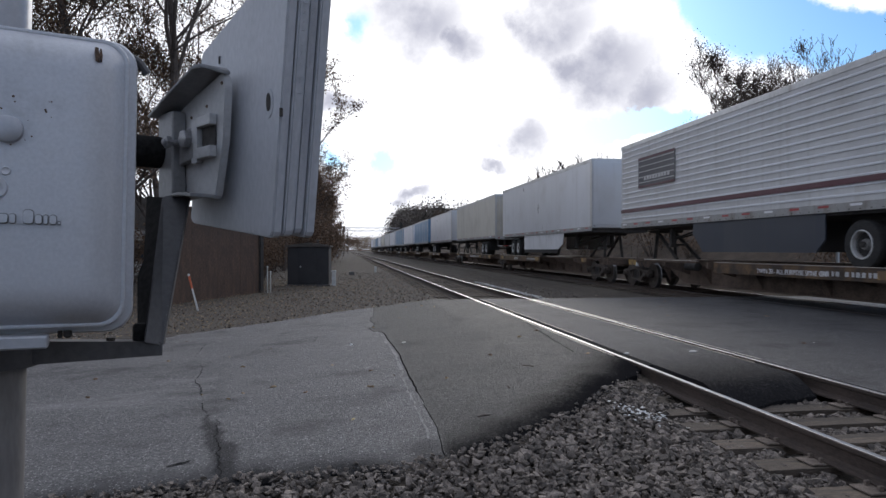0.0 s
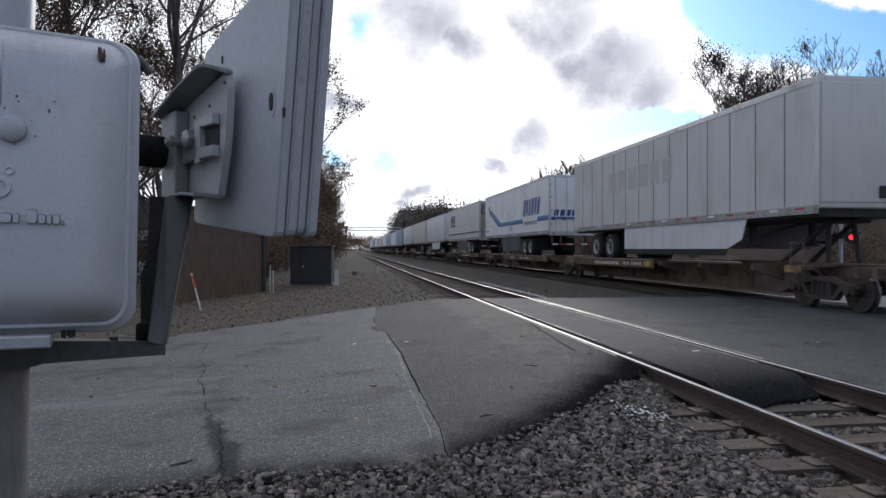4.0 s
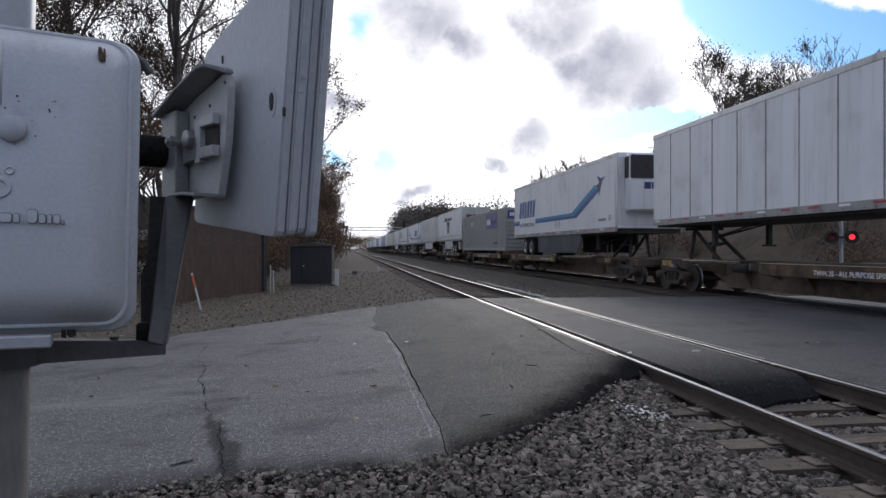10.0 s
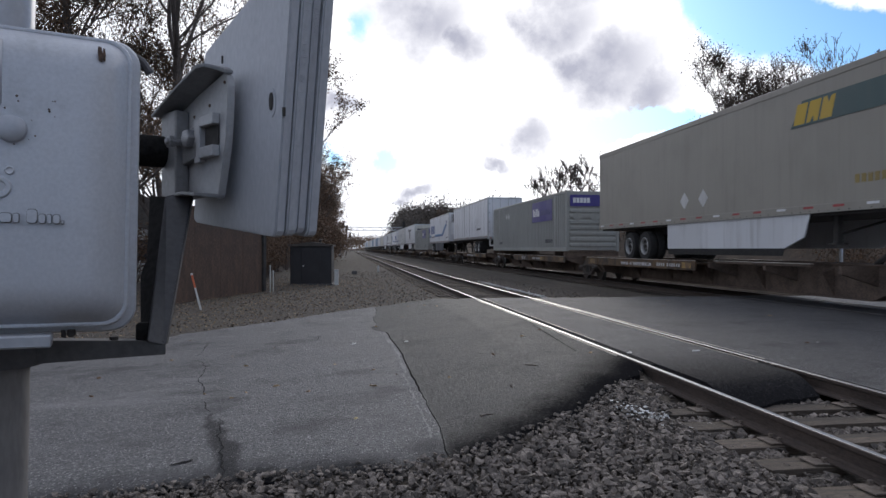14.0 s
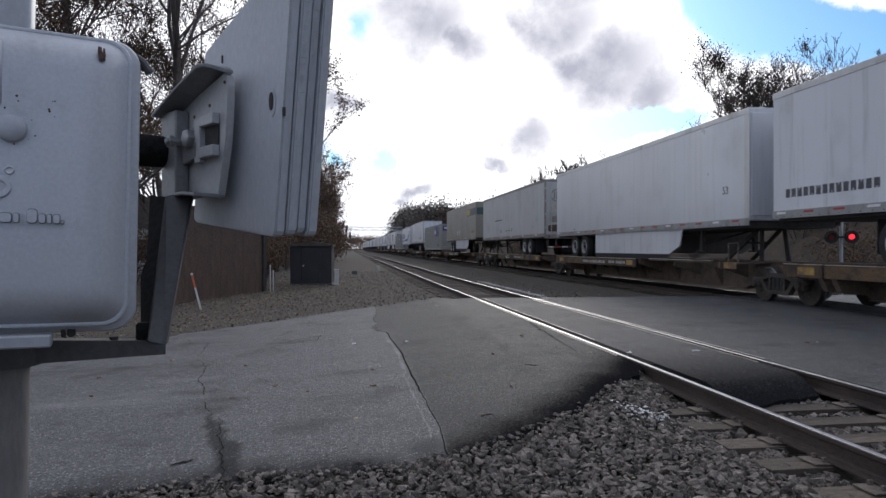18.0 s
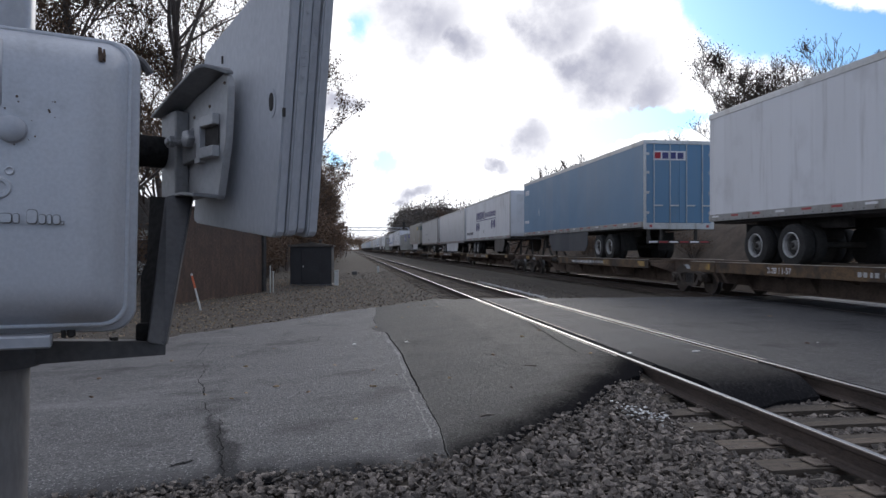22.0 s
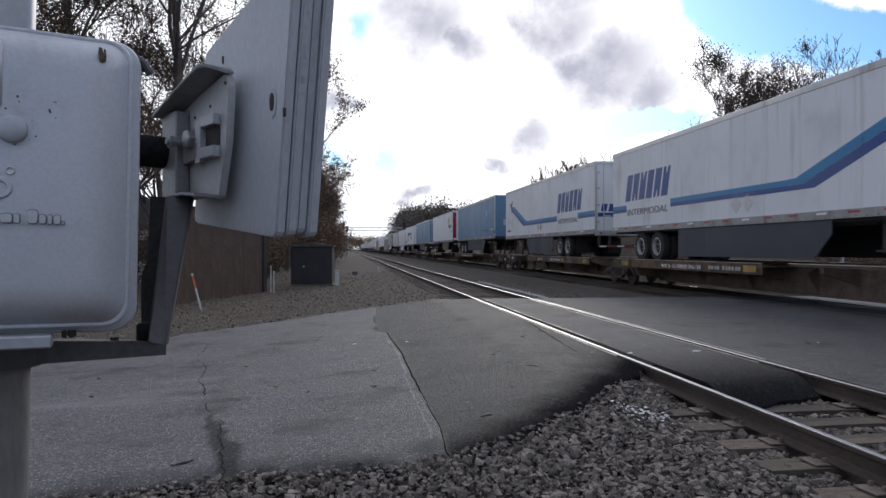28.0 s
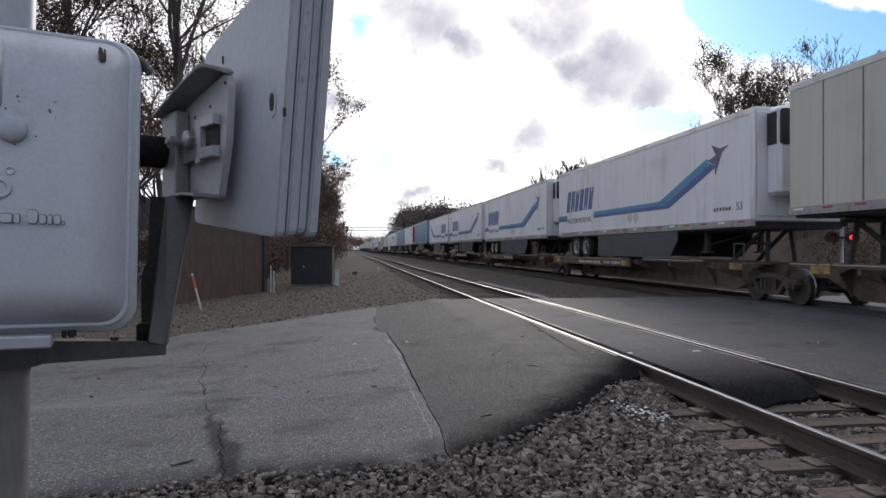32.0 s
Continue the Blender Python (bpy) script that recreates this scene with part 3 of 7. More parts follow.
near_rag, far_rag = ragged(near_edge, 0.16, 4.0), ragged(far_edge, 0.2, 8.0)
slab("road_far_west", lambda y: -40.0, lambda y: -5.0, near_rag, far_rag, 40, 20, ASPHALT_OLD, "worn grey asphalt road leading away", 0.12)
slab("road_west", lambda y: -5.0, lambda y: joint(y) - gape(y), near_rag, far_rag, 130, 170, ASPHALT_OLD, "worn grey asphalt road with cracks", 0.12)
slab("crossing_apron_west", lambda y: joint(y) + gape(y), lambda y: RL - 0.045, near_rag, far_rag, 56, 170, ASPHALT_NEW,
     "darker asphalt apron beside the near rail", 0.14)
slab("crossing_middle_near", lambda y: RL + 0.15, lambda y: RR - 0.13, ragged(lambda x: 6.15 + 0.2 * math.sin(x * 3), 0.22, 2.0), lambda x: 18.1, 12, 120, ASPHALT_MID,
     "asphalt between the near rails with a broken tarry end", 0.10, 0.17, 0.42)
slab("crossing_between_tracks", lambda y: RR + 0.06, lambda y: FL - 0.045, ragged(lambda x: 2.4, 0.2, 7.0), far_rag, 40, 60, ASPHALT_MID,
     "grey asphalt between the two tracks", 0.14)
slab("crossing_middle_far", lambda y: FL + 0.105, lambda y: FR - 0.105, lambda x: 2.4, lambda x: 18.0, 8, 30, ASPHALT_MID, "grey asphalt between the far rails", 0.14)
slab("road_east", lambda y: FR + 0.045, lambda y: 40.0, lambda x: 2.4, far_rag, 40, 20, PAVING_PALE, "pale grey road surface beyond the far track", 0.14)


def ribbon(name, points, widths, material, label, lift=0.006):
    s = Shape()
    for (x, y), w in zip(points, widths):
        for side in (-1, 1):
            s.v.append((x + side * w, y, road_height(x + side * w) + lift + 0.008 * noise.noise(((x + side * w) * 0.7, y * 0.7, 3))))
    s.f = [(2 * i, 2 * i + 1, 2 * i + 3, 2 * i + 2) for i in range(len(points) - 1)]
    return tagged(part(name, s, material), label, "road mark", kind="structure")


def build_cracks():
    rng = random.Random(3)
    line = [(4.9, -0.86), (5.75, -1.04), (6.6, -1.185), (7.2, -1.435), (7.8, -1.576), (8.4, -1.70), (8.8, -1.85), (9.86, -1.96), (10.7, -2.29), (12.8, -2.48)]
    for k, (y0, y1) in enumerate(((4.95, 6.75), (7.0, 7.55), (7.9, 10.6), (11.0, 12.6))):
        ys = np.arange(y0, y1, 0.05)
        pts = [(float(np.interp(y, [a for a, _ in line], [b for _, b in line])) + 0.05 * noise.noise((y * 2.2, 1 + k, 0)) + 0.03 * noise.noise((y * 8, 2, 0)), y) for y in ys]
        wid = [(0.004 + 0.013 * abs(noise.noise((y * 5, 9, k)))) * (1.0 if y < 9.5 else 0.7) for y in ys]
        ribbon("crack_old_road", pts, wid, TAR, "dark crack wandering across the old asphalt", 0.007)
    # side cracks and a small pothole
    for x, y, dx, dy, n in ((0.10, 5.35, -0.55, -0.42, 12), (-1.1, 9.4, 0.55, -0.10, 10), (-0.55, 11.6, 0.06, 0.9, 9), (-0.60, 6.0, -0.35, -0.15, 8), (-1.95, 7.6, 0.5, 0.05, 9)):
        pts = [(x + dx * k / n + 0.03 * noise.noise((k * 0.7, x, y)), y + dy * k / n + 0.03 * noise.noise((k * 0.9, y, x))) for k in range(n + 1)]
        ribbon("crack_fine", pts, [0.002 + 0.004 * rng.random() for _ in pts], TAR, "fine crack in the old asphalt", 0.006)
    hole = [(-1.33 + 0.016 * k, 5.31 + 0.012 * k + 0.02 * noise.noise((k * 0.8, 3, 3))) for k in range(11)]
    ribbon("pothole", hole, [0.004 + 0.03 * math.sin(math.pi * k / 10) * (0.7 + 0.5 * rng.random()) for k in range(11)], TAR, "small dark pothole in the road", 0.006)
    pts = [(2.93 + 0.092 * (y - 8.5), y) for y in np.arange(8.5, 12.1, 0.12)]
    ribbon("crack_apron", [(x + 0.02 * noise.noise((y * 4, 6, 0)), y) for x, y in pts], [0.009] * len(pts), TAR, "fine crack in the apron beside the rail", 0.007)


build_cracks()
ys = [5.3 + 0.06 * k for k in range(112)]
ribbon("worn_strip", [(joint(y) - (0.055 if y > 8 else 0.09) + 0.012 * noise.noise((y * 3.0, 1, 4)), y) for y in ys], [max(0.002, 0.016 + 0.03 * noise.noise((y * 1.7, 6, 2)) + 0.01 * noise.noise((y * 9, 2, 2))) * (1.1 if 8.3 < y < 11.2 else 0.45) for y in ys], JOINT_WORN,
       "pale worn strip of bare stone along the joint", 0.004)

# ---- tracks ----
RAIL_PROFILE = [(-0.070, -0.175), (0.070, -0.175), (0.070, -0.163), (0.020, -0.148), (0.010, -0.130), (0.010, -0.050), (0.036, -0.034), (0.036, -0.010),
                (0.030, -0.0025), (-0.030, -0.0025), (-0.036, -0.010), (-0.036, -0.034), (-0.010, -0.050), (-0.010, -0.130), (-0.020, -0.148), (-0.070, -0.163)]


def build_track(x, name, label, tie_spans, plain_spans, tie_shift):
    track = tagged(thing(name, label, "railway track"), kind="structure")
    rail_mesh = Shape().extrude(RAIL_PROFILE, 930, "xz", -30).mesh("rail", RAIL_RUST)
    head_mesh = Shape().extrude([(-0.024, -0.0025), (0.024, -0.0025), (0.02, 0.0), (-0.02, 0.0)], 930, "xz", -30).mesh("rail_head", RAIL_HEAD)
    for side in (-1, 1):
        rail = part("rail", rail_mesh, None, track, "rusty steel rail with a polished top", (x + side * GAUGE_HALF, 0, 0))
        part("rail_head", head_mesh, None, rail, "bright worn running surface")
    tie_meshes = []
    rng = random.Random(int(x * 10))
    for k in range(5):
        s = Shape()
        outline = []
        for a in np.linspace(-1.3, 1.3, 9):
            outline.append((a, -0.125 + 0.012 * rng.random()))
        for a in np.linspace(1.3, -1.3, 9):
            outline.append((a, 0.115 + 0.012 * rng.random()))
        s.extrude(outline, 1, "xy", 0)
        s.v = [(a + 0.02 * rng.uniform(-1, 1) * (abs(a) > 1.25), b, -0.36 if c < 0.5 else -0.185 - 0.006 * rng.random()) for a, b, c in s.v]
        tie_meshes.append(s.mesh("tie", WOOD))
    plate_mesh = Shape().box(-0.18, 0.18, -0.095, 0.095, -0.187, -0.172, 0.005).mesh("tie_plate", PLATE)
    spike_mesh = Shape().box(-0.018, 0.018, -0.012, 0.012, -0.175, -0.140, 0.004).mesh("spike", PLATE)
    for a, b in tie_spans:
        for i, y in enumerate(np.arange(a, b, 0.53)):
            tie = part("tie", tie_meshes[i % 5], None, track, at=pose(x + rng.uniform(-0.03, 0.03) + tie_shift, y, rng.uniform(-0.012, 0.0), 0, 0, rng.uniform(-2, 2)))
            for side in (-1, 1):
                plate = part("tie_plate", plate_mesh, None, tie, at=(side * GAUGE_HALF - tie_shift, 0, 0.004))
                if y < 9:
                    for dx in (-0.085, 0.085):
                        for dy in (-0.055, 0.055):
                            part("spike", spike_mesh, None, tie, at=(side * GAUGE_HALF - tie_shift + dx, dy, 0.004))
    s = Shape()
    for a, b in plain_spans:
        for y in np.arange(a, b, 0.53):
            s.box(x - 1.3, x + 1.3, y - 0.12, y + 0.12, -0.36, -0.187)
    tagged(part("distant_ties", s, WOOD, track), "row of weathered ties running into the distance", kind="stuff")
    return track


build_track(NEAR_TRACK, "near_track", "railway track with rusty rails on weathered wooden ties", [(2.3, 6.2), (18.6, 50)], [(-28, 2.0), (50.3, 400)], 0.0)
build_track(FAR_TRACK, "far_track", "railway track that carries the freight train", [(18.6, 40)], [(-28, 2.0), (40.3, 400)], 0.0)


def build_flangeways():
    for x, y0 in ((RL, 7.2), (RR, 7.2), (FL, 2.4), (FR, 2.4)):
        inner = 1 if x in (RL, FL) else -1
        wide = 0.149 if x == RL else 0.129 if x == RR else 0.104
        for a, b, low in ((inner * 0.038, inner * wide, -0.016), (-inner * 0.038, -inner * (0.059 if x == RR else 0.044), -0.03)):
            lo, hi = sorted((x + a, x + b))
            # near-black filler close under the rail top stands for the deeper groove
            s = Shape().box(lo, hi, y0 + 0.3 if x == RL else y0, 18.05, -0.16, low)
            tagged(part("flangeway", s, TAR), "black-filled groove along the rail in the crossing", "flangeway", kind="structure")
    # bare steel strips that hold the asphalt's edges
    for x, w, y0, y1 in ((RL - 0.085, 0.008, 8.1, 17.9), (RL + 0.158, 0.006, 9.5, 17.6), (RR + 0.075, 0.014, 7.6, 17.9), (RR - 0.142, 0.011, 7.4, 17.9)):
        s = Shape()
        ys = np.arange(y0, y1, 0.35)
        for y in ys:
            d = 0.005 * noise.noise((x * 9, y * 2.0, 4))
            r = w * (0.75 + 0.5 * abs(noise.noise((x * 9, y * 1.3, 8))))
            s.v += [(x - r + d, y, -0.02), (x - r + d, y, 0.004), (x + r + d, y, 0.004), (x + r + d, y, -0.02)]
        s.f = [(4 * i + k, 4 * i + k + 1, 4 * i + k + 5, 4 * i + k + 4) for i in range(len(ys) - 1) for k in range(3)]
        tagged(part("guard_strip", s, WORN_STEEL), "worn bright steel strip set in the asphalt along the rail", "steel strip", kind="structure")


build_flangeways()


# ---- ballast, gravel and litter ----
def scatter(name, spots, sizes, material, label, category, flat=0.7, seed=1, per=8):
    """Many small angular stones, as one mesh."""
    rng = np.random.default_rng(seed)
    kinds = []
    for k in range(10):
        bm = bmesh.new()
        pts = rng.normal(size=(per + k % 3, 3))
        pts /= np.linalg.norm(pts, axis=1)[:, None]
        pts *= rng.uniform(0.75, 1.1, (len(pts), 1))
        pts *= np.array([1.0, rng.uniform(0.6, 0.95), rng.uniform(0.5, 0.85)])
        for p in pts:
            bm.verts.new(p)
        bmesh.ops.convex_hull(bm, input=bm.verts)
        bmesh.ops.triangulate(bm, faces=bm.faces)
        bm.verts.index_update()
        kinds.append((np.array([v.co for v in bm.verts]), np.array([[v.index for v in f.verts] for f in bm.faces])))
        bm.free()
    verts, faces, n = [], [], 0
    for (x, y, z), size in zip(spots, sizes):
        v, f = kinds[rng.integers(10)]
        turn = np.array(Euler(rng.uniform(-math.pi, math.pi, 3)).to_matrix())
        p = (v @ turn.T) * size * 0.5
        p[:, 2] *= flat
        verts.append(p + (x, y, z + size * 0.12))
        faces.append(f + n)
        n += len(v)
    data = bulk(name, np.concatenate(verts), np.concatenate(faces), material)
    return tagged(new(name, data), label, category, kind="stuff")


def build_ballast():
    rng = np.random.default_rng(5)
    spots, sizes = [], []
    while len(spots) < 33000:
        x, y = rng.uniform(-2.6, 6.2), rng.uniform(-3.0, 8.0) if len(spots) > 18000 else rng.uniform(2.2, 8.0)
        if x < RL + 0.1 and y > near_edge(x) + 0.05 + 0.12 * rng.uniform(-1, 1):
            continue
        if RL + 0.1 <= x <= RR + 0.3 and y > 6.35 or x > RR + 0.05 and y > 2.2:
            continue
        if abs(abs(x - NEAR_TRACK) - GAUGE_HALF) < 0.10:
            continue
        k = (y - 2.3) / 0.53
        on_tie = abs(x - NEAR_TRACK) < 1.28 and abs(k - round(k)) * 0.53 < 0.14
        if on_tie and rng.random() > (0.03 if abs(x - NEAR_TRACK) < 1.0 else 0.15):
            continue
        lift = 0.0
        if abs(x - NEAR_TRACK) < 1.28 and not on_tie:
            lift = -0.015
        spots.append((x, y, ground_height(x, y) + lift + rng.uniform(0, 0.035)))
        sizes.append(float(np.clip(rng.lognormal(-2.76, 0.38), 0.026, 0.13)) * (0.75 if x < RL and y > near_edge(x) - 0.2 else 1.0))
    scatter("ballast", spots, sizes, STONE, "grey crushed stone ballast beside the rails", "ballast", seed=2, per=9)
    spots, sizes = [], []
    while len(spots) < 15000:
        x, y = rng.uniform(-9, 9), rng.uniform(12.5, 48)
        if y < far_edge(x) + 0.1 + 0.3 * rng.random() or rng.random() > 18 / y:
            continue
        if abs(abs(x - NEAR_TRACK) - GAUGE_HALF) < 0.12:
            continue
        spots.append((x, y, ground_height(x, y) + rng.uniform(0, 0.03)))
        sizes.append(float(np.clip(rng.lognormal(-2.95, 0.38), 0.022, 0.12)))
    scatter("verge_stones", spots, sizes, STONE, "loose grey stones on the verge along the track", "gravel", seed=4, per=7)
    # fallen leaves: small bent scraps
    verts, faces, n = [], [], 0
    for k in range(9000):
        x, y = rng.uniform(-8, 3.0), rng.uniform(13, 36)
        # thickest near the wall and the wood
        if rng.random() > np.interp(x, [-4, 0, 3], [1.0, 0.55, 0.2]):
            continue
        if y < far_edge(x) + 0.1:
            if k % 40:
                continue
            y = rng.uniform(5.5, 16)
        on_road = near_edge(x) + 0.1 < y < far_edge(x) - 0.1
        z = (road_height(x) if on_road else ground_height(x, y) + 0.03) + 0.012
        a, w, h = rng.uniform(0, 6.28), rng.uniform(0.014, 0.04), rng.uniform(0.01, 0.026)
        c, s = math.cos(a), math.sin(a)
        pts = [(-w, -h * 0.4, 0.0), (0, -h, 0.012), (w, 0, 0.0), (0, h, 0.02), (-w * 0.6, h * 0.7, 0.004)]
        verts += [(x + px * c - py * s, y + px * s + py * c, z + pz + 0.012 * rng.random()) for px, py, pz in pts]
        faces.append([n, n + 1, n + 2, n + 3, n + 4])
        n += 5
    data = bpy.data.meshes.new("leaf_litter")
    data.from_pydata(verts, [], faces)
    data.materials.append(LEAF_LITTER)
    tagged(new("leaf_litter", data), "pale dry leaves strewn over verge and road", "fallen leaves", kind="stuff")
    # bright stones along the far side of the near track
    spots = [(6.35 + 0.08 * (25 - y) / 3.5 + rng.normal(0, 0.22), y, 0) for y in rng.uniform(20.4, 31, 560)]
    spots = [(x, y, ground_height(x, y) + rng.uniform(0.03, 0.07)) for x, y, _ in spots]
    scatter("pale_stones", spots, rng.uniform(0.05, 0.14, 560).tolist(), PLASTIC_WHITE, "strip of pale crushed stone between the tracks", "gravel", 0.6, 9)
    # white spill of crushed stone beside the apron
    spots = [(2.55 + rng.normal(0, 0.14), 5.65 + rng.normal(0, 0.10), 0) for _ in range(90)]
    spots = [(x, y, ground_height(x, y) + 0.065) for x, y, _ in spots]
    scatter("white_chips", spots, rng.uniform(0.02, 0.06, 90).tolist(), PLASTIC_WHITE, "small heap of white chips on the ballast", "chips", 0.4, 6)


build_ballast()


def build_litter():
    def scrap(name, label, category, x, y, z, size, material, turn, seed):
        rng = random.Random(seed)
        n = 7
        top = [(size * (0.7 + 0.5 * rng.random()) * math.cos(k * 6.283 / n), size * 0.5 * (0.7 + 0.5 * rng.random()) * math.sin(k * 6.283 / n)) for k in range(n)]
        s = Shape().extrude(top, 0.35 * size, "xy", 0)
        s.v = [(a * (1 if c < 0.01 else 0.7), b * (1 if c < 0.01 else 0.7), c * rng.uniform(0.5, 1)) for a, b, c in s.v]
        tagged(part(name, s, material, at=pose(x, y, z, 0, 0, turn)), label, category)
    scrap("stone", "small pale stone lying beside the rail", "stone", 3.575, 8.3, -0.004, 0.05, PLASTIC_WHITE, 20, 1)
    scrap("paper_scrap", "crumpled white paper scrap on the asphalt", "litter", 4.51, 8.35, -0.01, 0.07, PLASTIC_WHITE, 10, 2)
    scrap("paper_scrap", "crumpled white paper scrap on the asphalt", "litter", 0.09, 11.0, road_height(0.09), 0.06, PLASTIC_WHITE, 60, 3)
    scrap("paper_scrap", "small white scrap beside the joint", "litter", 0.92, 10.7, road_height(0.92), 0.04, PLASTIC_WHITE, 0, 4)
    scrap("dry_leaf", "pale brown dry leaf on the road", "leaf", -0.83, 8.1, road_height(-0.83), 0.05, LEAF_LITTER, 30, 5)
    scrap("dry_leaf", "curled yellow leaf on the road", "leaf", 0.07, 6.18, road_height(0.07), 0.035, LEAF_YELLOW, 70, 8)
    scrap("stone", "small pale stone on the road between the tracks", "stone", 6.66, 8.9, -0.01, 0.03, PLASTIC_WHITE, 40, 6)
    rng = random.Random(4)
    for k in range(26):
        x, y = rng.uniform(-3.5, 9.5), rng.uniform(6.5, 17)
        if abs(x - RL) < 0.2 or abs(x - RR) < 0.2:
            continue
        scrap("dry_leaf", "dry brown leaf lying on the asphalt", "leaf", x, y, road_height(x) + 0.004, rng.uniform(0.025, 0.055), LEAF_LITTER if k % 2 else LEAF, rng.uniform(0, 360), 20 + k)
    for k in range(3):
        twig = Shape().tube([(0, 0, 0.006), (0.06, 0.03, 0.012), (0.13, 0.02, 0.008)], [0.006, 0.005, 0.003], 5)
        tagged(part("twig", twig, BARK_PALE, at=pose(1.13 + 0.5 * k, 5.75 + 0.9 * k, road_height(1.13 + 0.5 * k) + 0.002, 0, 0, 70 * k)), "short dry twig on the apron", "twig")


build_litter()


# ---- the crossing gate beside the camera ----
# built in axes that are turned with the view: x to the right, y away, z up
VIEW = pose(0, 0, 0, 0, 0, -7.95)


def rounded(x0, x1, z0, z1, r, steps=5):
    out = []
    for cx, cz, a0 in ((x1 - r, z0 + r, -90), (x1 - r, z1 - r, 0), (x0 + r, z1 - r, 90), (x0 + r, z0 + r, 180)):
        for k in range(steps + 1):
            a = radians(a0 + 90 * k / steps)
            out.append((cx + r * math.cos(a), cz + r * math.sin(a)))
    return out


def pillow(outline_of, layers):
    """Stacked outlines: (inset, depth) from the back to the front, capped."""
    s = Shape()
    n = None
    for inset, y in layers:
        o = outline_of(inset)
        n = len(o)
        s.v += [(a, y, b) for a, b in o]
    for k in range(len(layers) - 1):
        s.f += [(k * n + i, k * n + (i + 1) % n, (k + 1) * n + (i + 1) % n, (k + 1) * n + i) for i in range(n)]
    s.f += [tuple(range(n)), tuple(range((len(layers) - 1) * n, len(layers) * n))]
    return s


def build_gate():
    # mast, case and plates lean a little to the right
    mast = thing("gate_mast", "grey steel mast of the crossing gate", "mast", m=VIEW @ pose(-1.067, 1.56, -0.4, 0, 1.3, 0))
    part("pole", Shape().lathe([(0.0, 0.069), (3.6, 0.069)], 28, "z"), GATE_STEEL, mast, soft=True)
    part("coupling", Shape().lathe([(0.0, 0.075), (1.47, 0.075), (1.50, 0.070)], 28, "z"), MAST_BROWN, mast, soft=True)
    part("base_plate", Shape().box(-0.2, 0.2, -0.2, 0.2, -0.02, 0.03, 0.008), GATE_DARK, mast)

    box = thing("gate_mechanism", "grey cast aluminium gate mechanism case with a domed door", "gate mechanism", m=VIEW @ pose(-0.593, 1.30, 1.165, 0, 1.0, 27))
    # local x runs along the door to its free edge near 0
    part("case", pillow(lambda i: rounded(-0.58 + i, -0.004 - i, 0.026 + i, 0.556 - i, 0.05), [(0.02, 0.30), (0.0, 0.28), (0.0, 0.068)]), GATE_DARK, box, soft=True)

    def lid(inset):
        return rounded(-0.60 + inset, -0.009 - inset, 0.018 + inset, 0.563 - inset, max(0.022, 0.044 - inset * 0.35), 8)
    door = part("door", pillow(lid, [(0.0, 0.058), (0.0, 0.016), (0.0012, 0.013), (0.0055, 0.012), (0.0075, 0.013), (0.012, 0.006), (0.020, -0.008), (0.030, -0.020), (0.042, -0.029), (0.056, -0.0345), (0.076, -0.036)]), GATE_GREY, box,
                "domed grey door with raised lettering", soft=True)
    part("rim", pillow(lambda i: rounded(-0.61 + i, 0.007 - i, 0.004 + i, 0.572 - i, 0.048, 8), [(0.003, 0.071), (0.0, 0.067), (0.0, 0.052), (0.003, 0.047), (0.012, 0.046)]), GATE_GREY, box, "flat flange round the door", soft=True)
    part("bolt", Shape().lathe([(-0.050, 0.018), (-0.048, 0.0225), (-0.036, 0.024), (-0.03, 0.025)], 28, "y", (-0.200, 0, 0.370)), GATE_STEEL, door, "round raised boss", soft=True)
    for x, w, h in ((-0.0650, 0.0036, 0.011), (-0.0585, 0.0020, 0.009)):
        part("slot", Shape().extrude([(x - w * 0.6, 0.520 - h), (x + w, 0.518 - h), (x + w * 1.3, 0.520), (x + w * 0.5, 0.522 + h), (x - w, 0.523 + h), (x - w * 1.2, 0.524)], 0.012, "xz", -0.0355), RUST_STAIN, door, "small rusty slot")
    rng = random.Random(2)
    for k in range(17):
        x, z = rng.uniform(-0.225, -0.135), rng.uniform(0.33, 0.43)
        part("stain", Shape().lathe([(-0.0372, 0.0006 + 0.0019 * rng.random()), (-0.0365, 0.001)], 7, "y", (x, 0, z)), RUST_STAIN, door)
    # raised writing, too close to a maker's name to spell out: rounded raised marks
    x = -0.2275
    for w, h in ((0.013, 0.015), (0.020, 0.015), (0.011, 0.015), (0, 0), (0.018, 0.023), (0.013, 0.015), (0.009, 0.015), (0.013, 0.015), (0.006, 0.004)):
        if w:
            o = rounded(x, x + w - 0.003, 0.208, 0.208 + h, min(0.0055, h * 0.3, (w - 0.003) * 0.4), 4)
            part("raised_mark", Shape().extrude(o, 0.009, "xz", -0.0445), GATE_GREY, door)
            # darker outline: dirt at the mark's edges, with its shading painted in
            grown = rounded(x - 0.0010, x + w - 0.0016, 0.2062, 0.2098 + h, min(0.006, h * 0.32, (w - 0.0006) * 0.4), 4)
            part("grime_shade", Shape().extrude(grown, 0.004, "xz", -0.0375), GATE_FORK, door, "grime and painted shade round the raised mark")
        x += w if w else 0.009
    part("raised_mark", Shape().lathe([(-0.0385, 0.0048), (-0.0395, 0.0062), (-0.0385, 0.0076), (-0.036, 0.0078)], 20, "y", (-0.202, 0, 0.298)), GATE_GREY, door, "small raised ring", soft=True)
    part("raised_mark", Shape().lathe([(-0.038, 0.009), (-0.041, 0.012), (-0.041, 0.017), (-0.036, 0.0195)], 24, "y", (-0.217, 0, 0.268)), GATE_GREY, door, "raised round emblem", soft=True)
